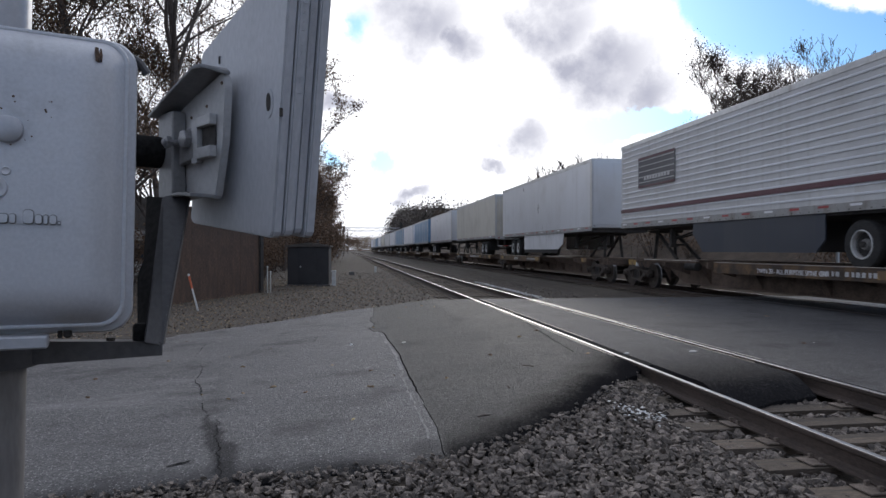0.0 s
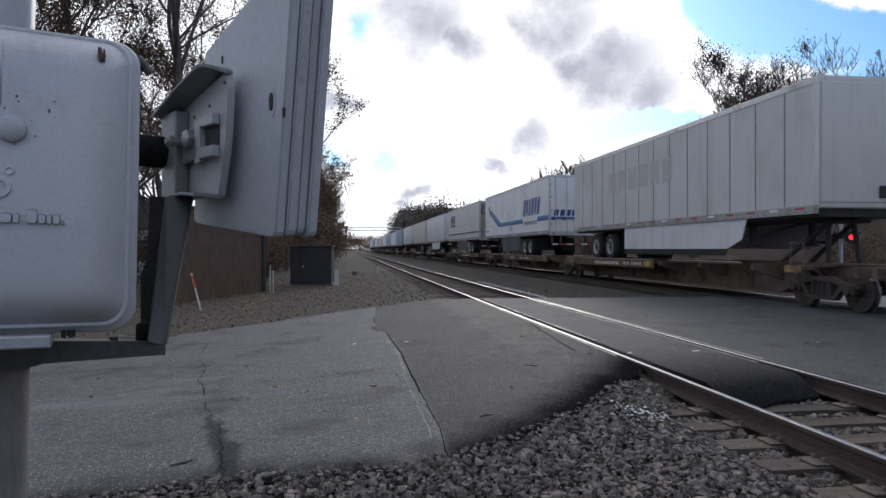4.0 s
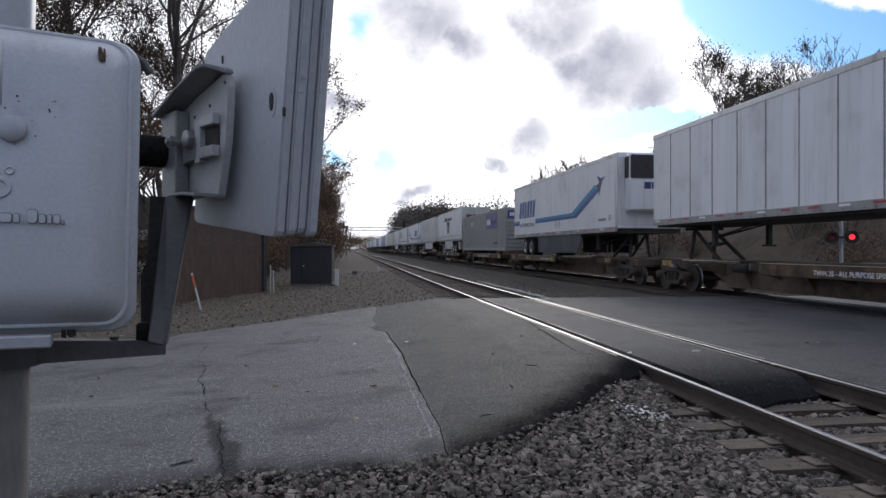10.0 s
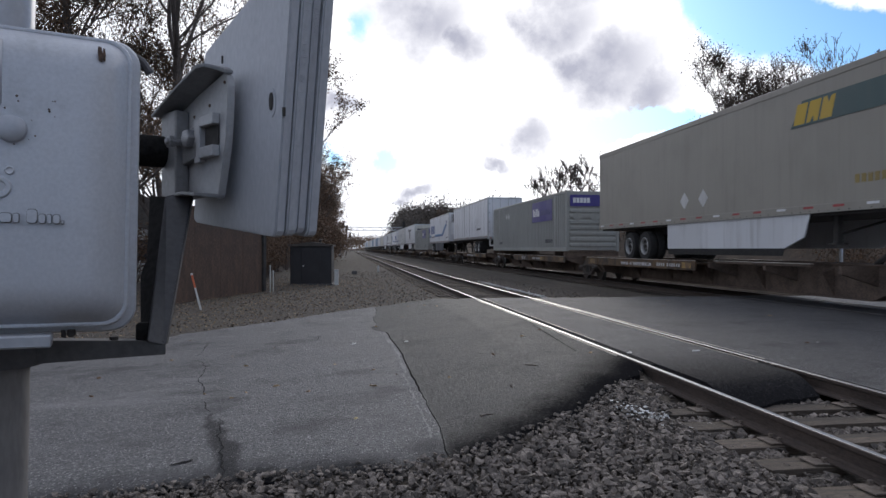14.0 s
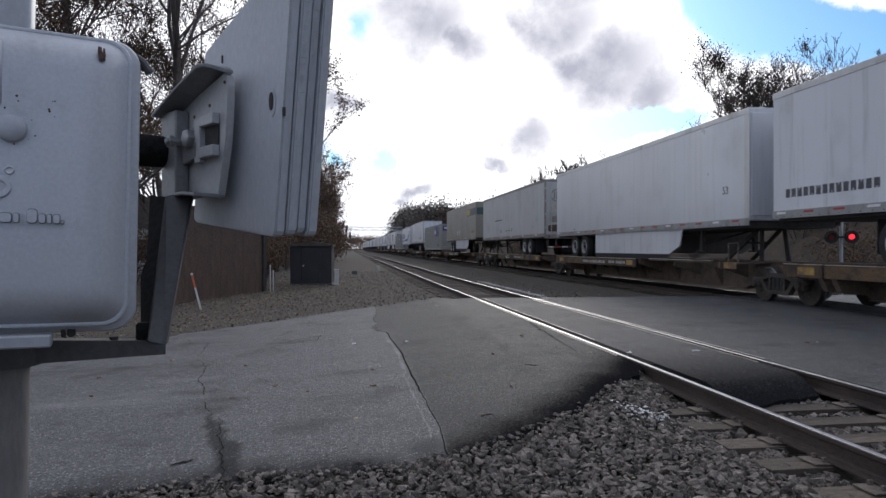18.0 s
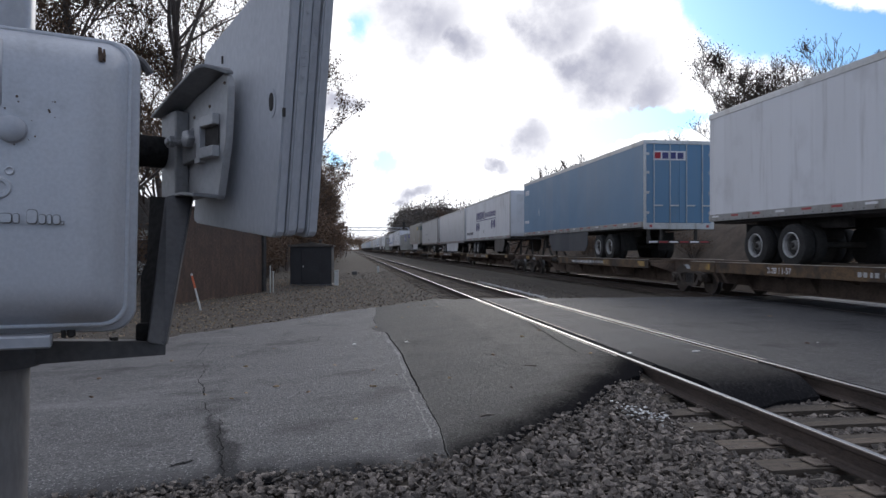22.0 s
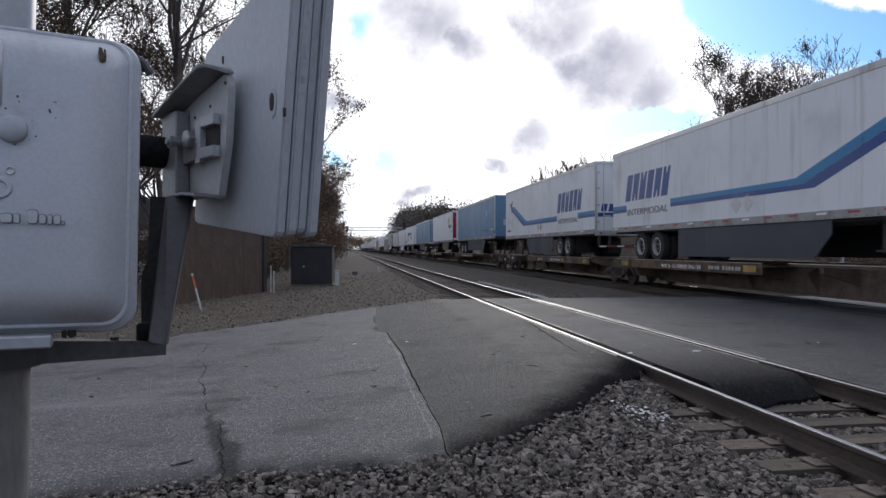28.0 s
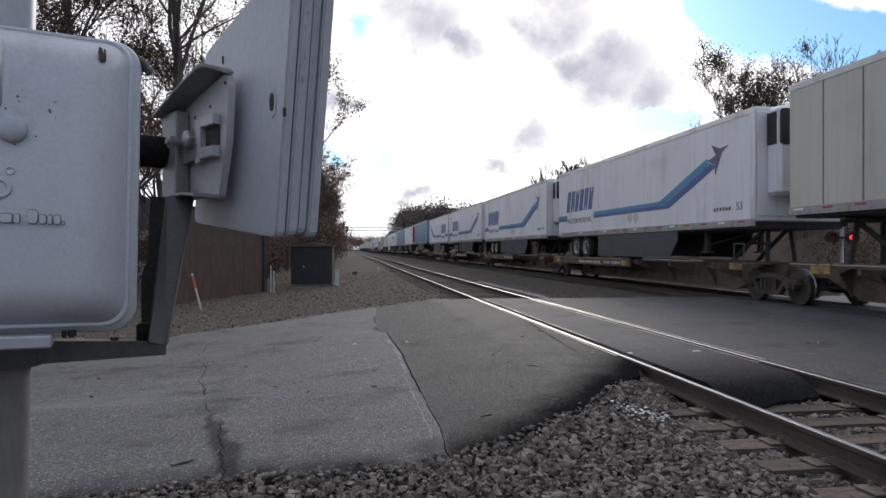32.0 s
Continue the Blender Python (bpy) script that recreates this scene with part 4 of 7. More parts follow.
    part("raised_mark", Shape().box(-0.232, -0.2155, -0.043, -0.030, 0.405, 0.530, 0.006), GATE_GREY, door, "raised vertical rib", soft=True)
    part("hasp", Shape().box(-0.50, -0.134, -0.030, 0.02, -0.014, 0.009, 0.003), GATE_STEEL, box, "flat bar under the door")
    for x, w in ((-0.118, 0.009), (-0.105, 0.016)):
        part("drip", Shape().lathe([(0.002, 0.003), (0.006, w * 0.5), (0.016, w * 0.45)], 10, "z", (x, 0.04, -0.006)), BLACK_STEEL, box, soft=True)
    part("top_lip", Shape().tube([(-0.05, 0.10, 0.572), (-0.02, 0.10, 0.566), (0.012, 0.10, 0.55), (0.028, 0.10, 0.528)], 0.009, 8), GATE_DARK, box, "dark drip lip over the case", soft=True)

    support = thing("gate_support_arm", "dark grey bracket that carries the gate mechanism on its mast", "bracket", m=VIEW @ pose(-1.030, 1.502, 1.066, 0, 0, 30.5))
    part("arm", Shape().extrude([(0.0, 0.0), (0.388, 0.0), (0.390, 0.002), (0.390, 0.030), (0.385, 0.034), (0.0, 0.062)], 0.05, "xz", 0.0), GATE_DARK, support)
    part("clamp", Shape().lathe([(-0.004, 0.086), (0.068, 0.086)], 28, "z", (0.04, 0.046, 0)), GATE_DARK, support, soft=True)
    part("bolt", Shape().lathe([(0.030, 0.010), (0.050, 0.010)], 6, "z", (0.275, 0.02, 0)), BLACK_STEEL, support)

    # the fork of the gate arm stands parallel to the counterweight: local x back along it, y through it, z up
    plane = VIEW @ pose(-0.4225, 1.70, 1.33, 0, 0, -46.8)
    lever = thing("gate_arm_bracket", "grey steel fork of the raised gate arm with its shaft", "bracket", m=plane)

    def bevelled(shape, material, width, angle=0.6):
        data = shape.mesh("plate", material)
        bm = bmesh.new()
        bm.from_mesh(data)
        bmesh.ops.bevel(bm, geom=[e for e in bm.edges if e.calc_face_angle(0) > angle], offset=width, segments=2, affect="EDGES")
        bm.to_mesh(data)
        bm.free()
        return data

    web = [(-0.50, 0.150), (-0.40, 0.160), (-0.228, 0.134), (-0.214, 0.146), (-0.188, 0.226), (-0.170, 0.290), (-0.160, 0.380), (-0.157, 0.430), (-0.164, 0.456), (-0.182, 0.468), (-0.476, 0.408), (-0.50, 0.395)]
    part("web", bevelled(Shape().extrude(web, 0.021, "xz", -0.046), GATE_WEB, 0.003), None, lever, "pale cast web with a worn edge")

    def flange(name, sections, label):
        """A lip that stands out from the web: (x, z, how far, thickness) along it."""
        s = Shape()
        for x, z, far, thick in sections:
            s.v += [(x, -0.028, z), (x, -far, z), (x, -far, z + thick), (x, -0.028, z + thick)]
        s.f = [(4 * i + a, 4 * i + b, 4 * i + b + 4, 4 * i + a + 4) for i in range(len(sections) - 1) for a, b in ((0, 1), (1, 2), (2, 3), (3, 0))]
        n = 4 * (len(sections) - 1)
        s.f += [(3, 2, 1, 0), (n, n + 1, n + 2, n + 3)]
        part(name, bevelled(s, GATE_FORK, 0.002), None, lever, label)
    flange("top_flange", [(-0.512, 0.386, 0.115, 0.009), (-0.35, 0.430, 0.118, 0.009), (-0.200, 0.471, 0.115, 0.010), (-0.184, 0.474, 0.10, 0.010), (-0.164, 0.462, 0.050, 0.010)], "sloping upper flange")
    flange("foot_flange", [(-0.455, 0.140, 0.112, 0.008), (-0.30, 0.148, 0.115, 0.008), (-0.226, 0.140, 0.110, 0.009), (-0.214, 0.136, 0.050, 0.009)], "lower flange with a bright worn edge")
    part("shaft_plate", Shape().box(-0.505, -0.402, -0.088, -0.047, 0.152, 0.396, 0.004), GATE_FORK, lever)
    part("shaft", Shape().lathe([(-0.42, 0.046), (-0.085, 0.046), (-0.082, 0.050)], 24, "y", (-0.495, 0, 0.285)), GATE_SHADE, lever, soft=True)
    part("guide_bar", Shape().box(-0.325, -0.292, -0.066, -0.047, 0.238, 0.360, 0.002), GATE_WEB, lever, "pale vertical guide bar")
    for z in (0.334, 0.248):
        part("guide_block", Shape().box(-0.290, -0.205, -0.068, -0.047, z, z + 0.030, 0.002), GATE_WEB, lever, "pale guide block")
    part("slot", Shape().box(-0.289, -0.207, -0.050, -0.047, 0.279, 0.333), BLACK_STEEL, lever, "dark slot between the blocks")
    part("lug", bevelled(Shape().extrude([(-0.445, 0.243), (-0.422, 0.239), (-0.312, 0.252), (-0.308, 0.296), (-0.345, 0.304), (-0.437, 0.288)], 0.02, "xz", -0.067), GATE_FORK, 0.002), None, lever, "cast lug")
    part("bolt", Shape().lathe([(-0.085, 0.024), (-0.082, 0.027), (-0.060, 0.027)], 6, "y", (-0.345, 0, 0.308)), BOLT, lever, "large hexagonal bolt")
    part("washer", Shape().lathe([(-0.061, 0.033), (-0.047, 0.035)], 24, "y", (-0.345, 0, 0.308)), GATE_FORK, lever, soft=True)
    part("bolt_thread", Shape().lathe([(-0.125, 0.007), (-0.123, 0.009), (-0.060, 0.009)], 14, "y", (-0.378, 0, 0.300)), BOLT, lever, soft=True)
    part("bolt", Shape().lathe([(-0.117, 0.018), (-0.104, 0.018)], 6, "y", (-0.378, 0, 0.300)), BOLT, lever)
    for x, z in ((-0.367, 0.375), (-0.267, 0.392), (-0.176, 0.44)):
        part("rivet", Shape().lathe([(-0.049, 0.004), (-0.046, 0.005)], 8, "y", (x, 0, z)), RUST_STAIN, lever)

    limb = thing("gate_arm_limb", "dark grey channel limb below the fork of the gate arm", "bracket", m=VIEW @ pose(-0.72, 1.70, 1.09))
    top, foot = [(-0.041, 0.16, 0.384), (0.022, 0.20, 0.403)], [(0.026, 0.0, -0.004), (-0.004, -0.04, 0.012)]
    front = [Vector(p) for p in (*top, *foot)]
    back = [p + Vector((-0.012, 0.045, 0)) for p in front]
    s = Shape().add(front + back, [(0, 1, 2, 3), (7, 6, 5, 4), (0, 4, 5, 1), (1, 5, 6, 2), (2, 6, 7, 3), (3, 7, 4, 0)])
    part("front_plate", bevelled(s, GATE_DARK, 0.004), None, limb)
    # the channel's inside: its shade is put into a near-black colour
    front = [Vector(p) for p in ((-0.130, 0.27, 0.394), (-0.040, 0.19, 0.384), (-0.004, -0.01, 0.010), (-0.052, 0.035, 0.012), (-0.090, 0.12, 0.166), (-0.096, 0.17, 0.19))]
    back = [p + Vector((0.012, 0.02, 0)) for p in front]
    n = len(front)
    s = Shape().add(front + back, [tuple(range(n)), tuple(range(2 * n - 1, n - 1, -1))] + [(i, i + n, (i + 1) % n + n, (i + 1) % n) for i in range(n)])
    part("inner_web", s, GATE_SHADE, limb, "inner side of the channel, its shade painted black")
    part("knuckle", Shape().lathe([(0.0, 0.014), (0.006, 0.019), (0.05, 0.019), (0.056, 0.014)], 16, "z", (-0.028, 0.0, 0.0)), GATE_SHADE, limb, soft=True)

    # the counterweight: four thick plates bolted together, seen on their edges
    weight = thing("counterweight", "stack of thick grey steel counterweight plates on the gate arm", "counterweight", m=plane)
    outline = [(0.006, 0.044), (0.0, 0.034), (-0.012, 0.030), (-0.465, 0.079), (-0.478, 0.084), (-0.484, 0.098), (-0.409, 0.560), (-0.400, 0.576), (-0.386, 0.582), (-0.02, 0.697), (0.094, 0.700)]
    depth = 0.0
    for k, thick in enumerate((0.030, 0.032, 0.030, 0.032)):
        slip, drop = (0.0, 0.004, -0.003, 0.003)[k], (0.0, 0.004, 0.010, 0.002)[k]
        s = Shape().extrude([(a + slip, b + drop) for a, b in outline], thick - 0.003, "xz", depth)
        part("weight_plate", bevelled(s, WEIGHT_GREY, 0.004, 0.9), None, weight)
        # cutting marks on the edge of an inner plate
        if k in (1, 2):
            cuts = Shape()
            rng = random.Random(k)
            for z in np.arange(0.05, 0.69, 0.005):
                if rng.random() < (0.30 if k == 1 else 0.80):
                    x = 0.004 + (z - 0.034) * 0.1428 + slip
                    cuts.box(x - 0.001, x + 0.0004, depth + 0.004 + 0.009 * rng.random(), depth + thick - 0.008 - 0.008 * rng.random(), z + drop, z + drop + 0.0008 + 0.0012 * rng.random())
            tagged(part("cut_texture", cuts, WEIGHT_GREY, weight), kind="stuff")
        depth += thick
    ring = [(-0.012 + 0.022 * math.cos(a), 0.368 + 0.038 * math.sin(a)) for a in np.linspace(0, 2 * math.pi, 24, endpoint=False)]
    part("bolt_seat", Shape().extrude(ring, 0.004, "xz", -0.002), WEIGHT_GREY, weight, "worn ring round the bolt hole", soft=True)
    ring = [(-0.010 + 0.010 * math.cos(a), 0.370 + 0.023 * math.sin(a)) for a in np.linspace(0, 2 * math.pi, 20, endpoint=False)]
    part("bolt_hole", Shape().extrude(ring, 0.004, "xz", -0.004), BLACK_STEEL, weight, "dark bolt hole", soft=True)
    part("notch", Shape().box(0.044, 0.0495, -0.003, 0.004, 0.326, 0.347), BLACK_STEEL, weight)
    part("notch", Shape().box(-0.290, -0.284, -0.003, 0.004, 0.521, 0.542), BLACK_STEEL, weight)


build_gate()


# ---- trees and scrub ----
def grow(rng, base, height, radius, spread_by=0.55, levels=4, lean=(0, 0), forks=(3, 5), start=0.25, twig=0.013):
    """Segments of a branching tree: lists of (points, radii) and the places where leaves hang."""
    limbs, tips = [], []

    def limb(p, way, length, r, level):
        pts, rad = [p], [r]
        n = 5 if level == 0 else 4 if level < 3 else 3
        q, d = p.copy(), way.normalized()
        for k in range(n):
            wobble = Vector((rng.uniform(-1, 1), rng.uniform(-1, 1), rng.uniform(-0.4, 0.9))) * (0.10 if level == 0 else 0.26)
            d = (d + wobble + Vector((0, 0, 0.02 * level))).normalized()
            q = q + d * length / n
            pts.append(q.copy())
            rad.append(max(twig, r * (1 - 0.68 * (k + 1) / n)))
        limbs.append((level, pts, rad))
        if level >= levels - 1:
            tips.append(pts[-1])
            tips.append(pts[-2])
        if level >= levels:
            return
        count = rng.randint(*forks) + (2 if level == 0 else 0)
        for k in range(count):
            a = rng.uniform(start if level == 0 else 0.25, 1.0)
            i = min(n - 1, int(a * n))
            root = pts[i].lerp(pts[i + 1], a * n - i)
            side = Vector((rng.uniform(-1, 1), rng.uniform(-1, 1), rng.uniform(-0.1, 0.5))).normalized()
            way2 = (d * (1 - spread_by) + side * spread_by + Vector((0, 0, 0.15))).normalized()
            limb(root, way2, length * rng.uniform(0.42, 0.66) * (1.0 if level else 0.85), max(twig * 1.15, rad[i] * rng.uniform(0.5, 0.7)), level + 1)

    limb(Vector(base), Vector((lean[0], lean[1], 1)), height * 0.62, radius, 0)
    return limbs, tips


def tree(name, at, height, radius, seed, leaves, leaf_size, label, bark=None, leaf=None, levels=4, lean=(0, 0), spread_by=0.55, start=0.25, clump=0.24, forks=(3, 5), twig=0.013):
    rng = random.Random(seed)
    limbs, tips = grow(rng, (0, 0, -0.3), height, radius, spread_by, levels, lean, forks, start, twig)
    top = max(max(p.z for p in pts) for _, pts, _ in limbs)
    k = height / top
    ob = thing(name, label, "tree", "trees along the railway", Matrix.Translation(at))
    trunk, boughs = Shape(), Shape()
    for level, pts, rad in limbs:
        pts = [Vector((p.x * k, p.y * k, p.z * k)) for p in pts]
        (trunk if level == 0 else boughs).tube(pts, rad, 9 if level == 0 else 5 if level < 3 else 3)
    part("trunk", trunk, bark or BARK, ob, soft=True)
    tagged(part("branchwork", boughs, bark or BARK, ob), kind="stuff")
    if leaves:
        g = np.random.default_rng(seed)
        t = np.array([(p.x * k, p.y * k, p.z * k) for p in tips])
        c = t[g.integers(len(t), size=leaves)] + g.normal(0, clump, (leaves, 3)) * np.array([1, 1, 0.7])
        data = leaf_mesh("leaves", c, leaf_size, g, leaf or LEAF)
        tagged(part("crown", data, None, ob), kind="stuff")
    return ob


def leaf_mesh(name, centres, size, g, material):
    n = len(centres)
    a = g.normal(size=(n, 3))
    a /= np.linalg.norm(a, axis=1)[:, None]
    b = np.cross(a, g.normal(size=(n, 3)))
    b /= np.linalg.norm(b, axis=1)[:, None]
    s = size * g.uniform(0.6, 1.4, (n, 1))
    v = np.stack([centres - a * s, centres + b * s * 0.5, centres + a * s, centres - b * s * 0.5], 1).reshape(-1, 3)
    return bulk(name, v, np.arange(4 * n).reshape(-1, 4), material)


def scrub(name, spots, height, seed, label, leaf=None, leaves=700, leaf_size=0.09, width=1.2):
    """Bushes of twigs and dry leaves, each a thing."""
    g = np.random.default_rng(seed)
    rng = random.Random(seed)
    made = []
    for variant in range(3):
        twigs = Shape()
        tops = []
        for k in range(16):
            a, r = rng.uniform(0, 6.28), rng.uniform(0.1, 0.5) * width
            foot = Vector((r * math.cos(a) * 0.5, r * math.sin(a) * 0.5, -0.1))
            mid = foot + Vector((0.3 * math.cos(a) * width, 0.3 * math.sin(a) * width, height * rng.uniform(0.35, 0.5)))
            tip = mid + Vector((rng.uniform(-0.5, 0.5) * width, rng.uniform(-0.5, 0.5) * width, height * rng.uniform(0.3, 0.5)))
            twigs.tube([foot, mid, tip], [0.025, 0.015, 0.006], 4)
            tops += [mid, tip, mid.lerp(tip, 0.5)]
        t = np.array(tops)
        c = t[g.integers(len(t), size=leaves)] + g.normal(0, 0.34, (leaves, 3)) * np.array([width, width, height * 0.4])
        c[:, 2] = np.clip(c[:, 2], 0.02, None)
        made.append((twigs.mesh("twigwork", BARK), leaf_mesh("leaves", c, leaf_size, g, leaf or LEAF)))
    for i, (x, y, size) in enumerate(spots):
        ob = thing(name, label, "bush", "scrub along the railway", Matrix.Translation((x, y, bank_height(x, y) - 0.1 if x > 15 else ground_height(x, y))) @ Matrix.Rotation(rng.uniform(0, 6.28), 4, "Z"))
        ob.scale = (size, size, size)
        tagged(part("twigwork", made[i % 3][0], None, ob), kind="stuff")
        tagged(part("foliage", made[i % 3][1], None, ob), kind="stuff")


def bank_height(x, y):
    up = float(np.interp(x, [14.9, 18.2, 24, 34], [0, 3.1, 3.6, 3.2])) * float(np.interp(y, [18.6, 21.0], [0, 1]))
    return -0.62 + up + 0.3 * noise.noise((x * 0.5, y * 0.5, 7)) * min(1, up)


def build_plants():
    # the wood behind the gate
    brown = "tall tree with dry brown leaves in late autumn"
    tree("tree", (-6.2, 27.1, -0.3), 21, 0.27, 11, 26000, 0.05, brown, start=0.2, levels=5, forks=(3, 4), spread_by=0.5, clump=0.42)
    tree("tree", (-8.9, 25.5, -0.3), 17, 0.22, 12, 22000, 0.05, brown, start=0.12, levels=5, forks=(3, 4), clump=0.42)
    tree("tree", (-10.3, 29, -0.3), 18, 0.22, 13, 20000, 0.05, brown, start=0.12, levels=5, forks=(3, 4), clump=0.42)
    tree("tree", (-8.0, 33, -0.3), 17, 0.20, 14, 24000, 0.055, brown, start=0.12, levels=5, forks=(3, 4), clump=0.42)
    tree("tree", (-10.5, 21.5, -0.3), 13, 0.16, 17, 24000, 0.045, brown, start=0.12, levels=5, forks=(3, 4), clump=0.42)
    tree("tree", (-7.6, 30.5, -0.3), 14, 0.18, 18, 11000, 0.055, brown, start=0.1, levels=5, forks=(3, 4), clump=0.5)
    tree("tree", (-11.5, 25, -0.3), 14, 0.16, 19, 11000, 0.05, brown, start=0.1, levels=5, forks=(3, 4), clump=0.5)
    tree("tree", (-15, 32, -0.3), 16, 0.20, 15, 8000, 0.10, brown, start=0.12)
    tree("tree", (-18, 26, -0.3), 15, 0.20, 16, 7000, 0.10, brown, start=0.12)
    rng = random.Random(8)
    for k in range(12):
        y = 52 + k * 9
        tree("tree", (-4.3 - rng.uniform(0, 2.2) + 0.004 * y, y, -0.3), rng.uniform(11, 17), 0.15, 20 + k, 9000, 0.085, "thin tree beside the track with few brown leaves", levels=3, forks=(4, 6))
    # behind the train
    tree("tree", (22.3, 37.0, -0.3), 13.6, 0.20, 31, 10000, 0.055, "spreading tree behind the train with sparse dark leaves", levels=5, forks=(4, 5), spread_by=0.6, start=0.3, clump=0.30, leaf=LEAF_DARK)
    tree("tree", (24.6, 35.6, -0.3), 13.4, 0.18, 32, 10000, 0.055, "spreading tree behind the train with dark leaves", levels=5, forks=(4, 5), spread_by=0.6, start=0.3, clump=0.30, leaf=LEAF_DARK)
    tree("tree", (20.8, 38.5, -0.3), 9.0, 0.15, 33, 8000, 0.055, "low tree behind the train with dark leaves", levels=5, forks=(4, 5), spread_by=0.6, start=0.25, clump=0.30, leaf=LEAF_DARK)
    tree("tree", (28.5, 36.0, -0.3), 12.8, 0.15, 34, 9000, 0.05, "tree behind the train with brown leaves", levels=5, forks=(3, 4), start=0.3)
    tree("tree", (27.4, 33.8, -0.3), 15.0, 0.16, 35, 0, 0.1, "tall bare tree with pale bark", BARK_PALE, levels=5, forks=(3, 4), spread_by=0.5, start=0.4, twig=0.012)
    tree("tree", (30.0, 32.5, -0.3), 12.6, 0.14, 36, 0, 0.1, "slender bare tree with pale bark", BARK_PALE, levels=5, forks=(3, 4), spread_by=0.5, start=0.4, twig=0.012)
    tree("tree", (20.3, 68.0, -0.3), 11.9, 0.14, 37, 0, 0.1, "bare tree beyond the tracks", levels=5, forks=(3, 5), start=0.3, twig=0.022, spread_by=0.55)
    tree("tree", (23.6, 66.0, -0.3), 11.4, 0.13, 38, 0, 0.1, "bare tree beyond the tracks", levels=5, forks=(3, 5), start=0.3, twig=0.022, spread_by=0.55)
    tree("tree", (27.0, 65.0, -0.3), 9.8, 0.12, 39, 0, 0.1, "bare tree beyond the tracks", levels=5, forks=(3, 5), start=0.3, twig=0.022, spread_by=0.55)
    tree("tree", (22.0, 148.0, -0.3), 11.5, 0.16, 40, 500, 0.2, "distant tree beyond the tracks", levels=4, twig=0.05)
    g = np.random.default_rng(3)
    # far woods: many clumps of leaves over the bank
    centres = []
    for k in range(650):
        y = g.uniform(170, 560)
        x = 20 + 0.030 * (y - 180) + abs(g.normal(0, 16))
        top = (12 + 10 * math.exp(-((y - 330) / 80) ** 2)) * g.uniform(0.75, 1.05)
        c = g.normal(0, 1, (300, 3)) * np.array([2.4, 2.4, 1.8])
        c[:, 2] = np.abs(c[:, 2])
        centres.append(c + (x, y, top * g.uniform(0.15, 0.85)))
    data = leaf_mesh("far_woods", np.concatenate(centres), 0.36, g, LEAF_GREEN)
    tagged(new("far_woods", data), "dark wood of bare and leafy trees in the distance", "woods", kind="stuff")
    centres = []
    for k in range(260):
        y = g.uniform(120, 600)
        x = -9.0 - 0.012 * y - abs(g.normal(0, 6))
        c = g.normal(0, 1, (80, 3)) * np.array([1.8, 2.6, 1.7])
        c[:, 2] = np.abs(c[:, 2])
        centres.append(c + (x, y, g.uniform(0.0, 7.5)))
    for k in range(240):
        y = g.uniform(640, 900)
        x = g.uniform(-70, 60)
        c = g.normal(0, 1, (160, 3)) * np.array([4, 3, 2.6])
        c[:, 2] = np.abs(c[:, 2])
        centres.append(c + (x, y, g.uniform(-1.0, 13)))
    data = leaf_mesh("far_scrub", np.concatenate(centres), 0.5, g, LEAF)
    tagged(new("far_scrub", data), "brown scrub along the track in the distance", "woods", kind="stuff")
    bank = Shape()
    xs, ys = np.arange(14.9, 34, 0.8), np.concatenate([np.arange(18.6, 60, 1.0), np.arange(60, 420, 12.0)])
    for y in ys:
        for x in xs:
            bank.v.append((x, y, bank_height(x, y)))
    w = len(xs)
    bank.f = [(j * w + i, j * w + i + 1, (j + 1) * w + i + 1, (j + 1) * w + i) for j in range(len(ys) - 1) for i in range(w - 1)]
    tagged(part("earth_bank", bank, EARTH, soft=True), "brown earth bank covered with dead leaves beyond the tracks", "bank", kind="structure")
    # brown bank beyond the far track, seen under and between the trailers
    spots = [(17.5 + rng.uniform(-1.5, 3.0), 20 + k * 1.1, rng.uniform(0.5, 1.1)) for k in range(0, 60, 2)]
    scrub("bush", spots, 2.2, 5, "brown leafy bush on the bank beyond the tracks", leaves=2200, leaf_size=0.05, width=1.5)
    # scrub at the wall and beyond the black hut
    spots = [(-4.6 - rng.uniform(0, 1.5), 28.5 + k * 1.2, rng.uniform(0.7, 1.15)) for k in range(16)]
    spots += [(-4.9 - 0.02 * k - rng.uniform(0, 2), 47 + k * 3.0, rng.uniform(0.8, 1.4)) for k in range(24)]
    scrub("bush", spots, 3.2, 6, "dry reddish-brown bush beside the track", leaves=6000, leaf_size=0.045, width=1.5)
    more = random.Random(12)
    spots = [(-2.4 - 0.01 * k - more.uniform(0, 1.6), 58 + k * 4.5, more.uniform(1.1, 1.7)) for k in range(14)]
    scrub("bush", spots, 3.2, 9, "tall dry brown bush close beside the track", leaves=5000, leaf_size=0.06, width=1.3)
    spots = [(-9 - rng.uniform(0, 7), 19 + k * 0.9, rng.uniform(0.8, 1.3)) for k in range(16)]
    scrub("bush", spots, 2.4, 7, "brown undergrowth below the trees", leaves=4000, leaf_size=0.05, width=1.6)


build_plants()


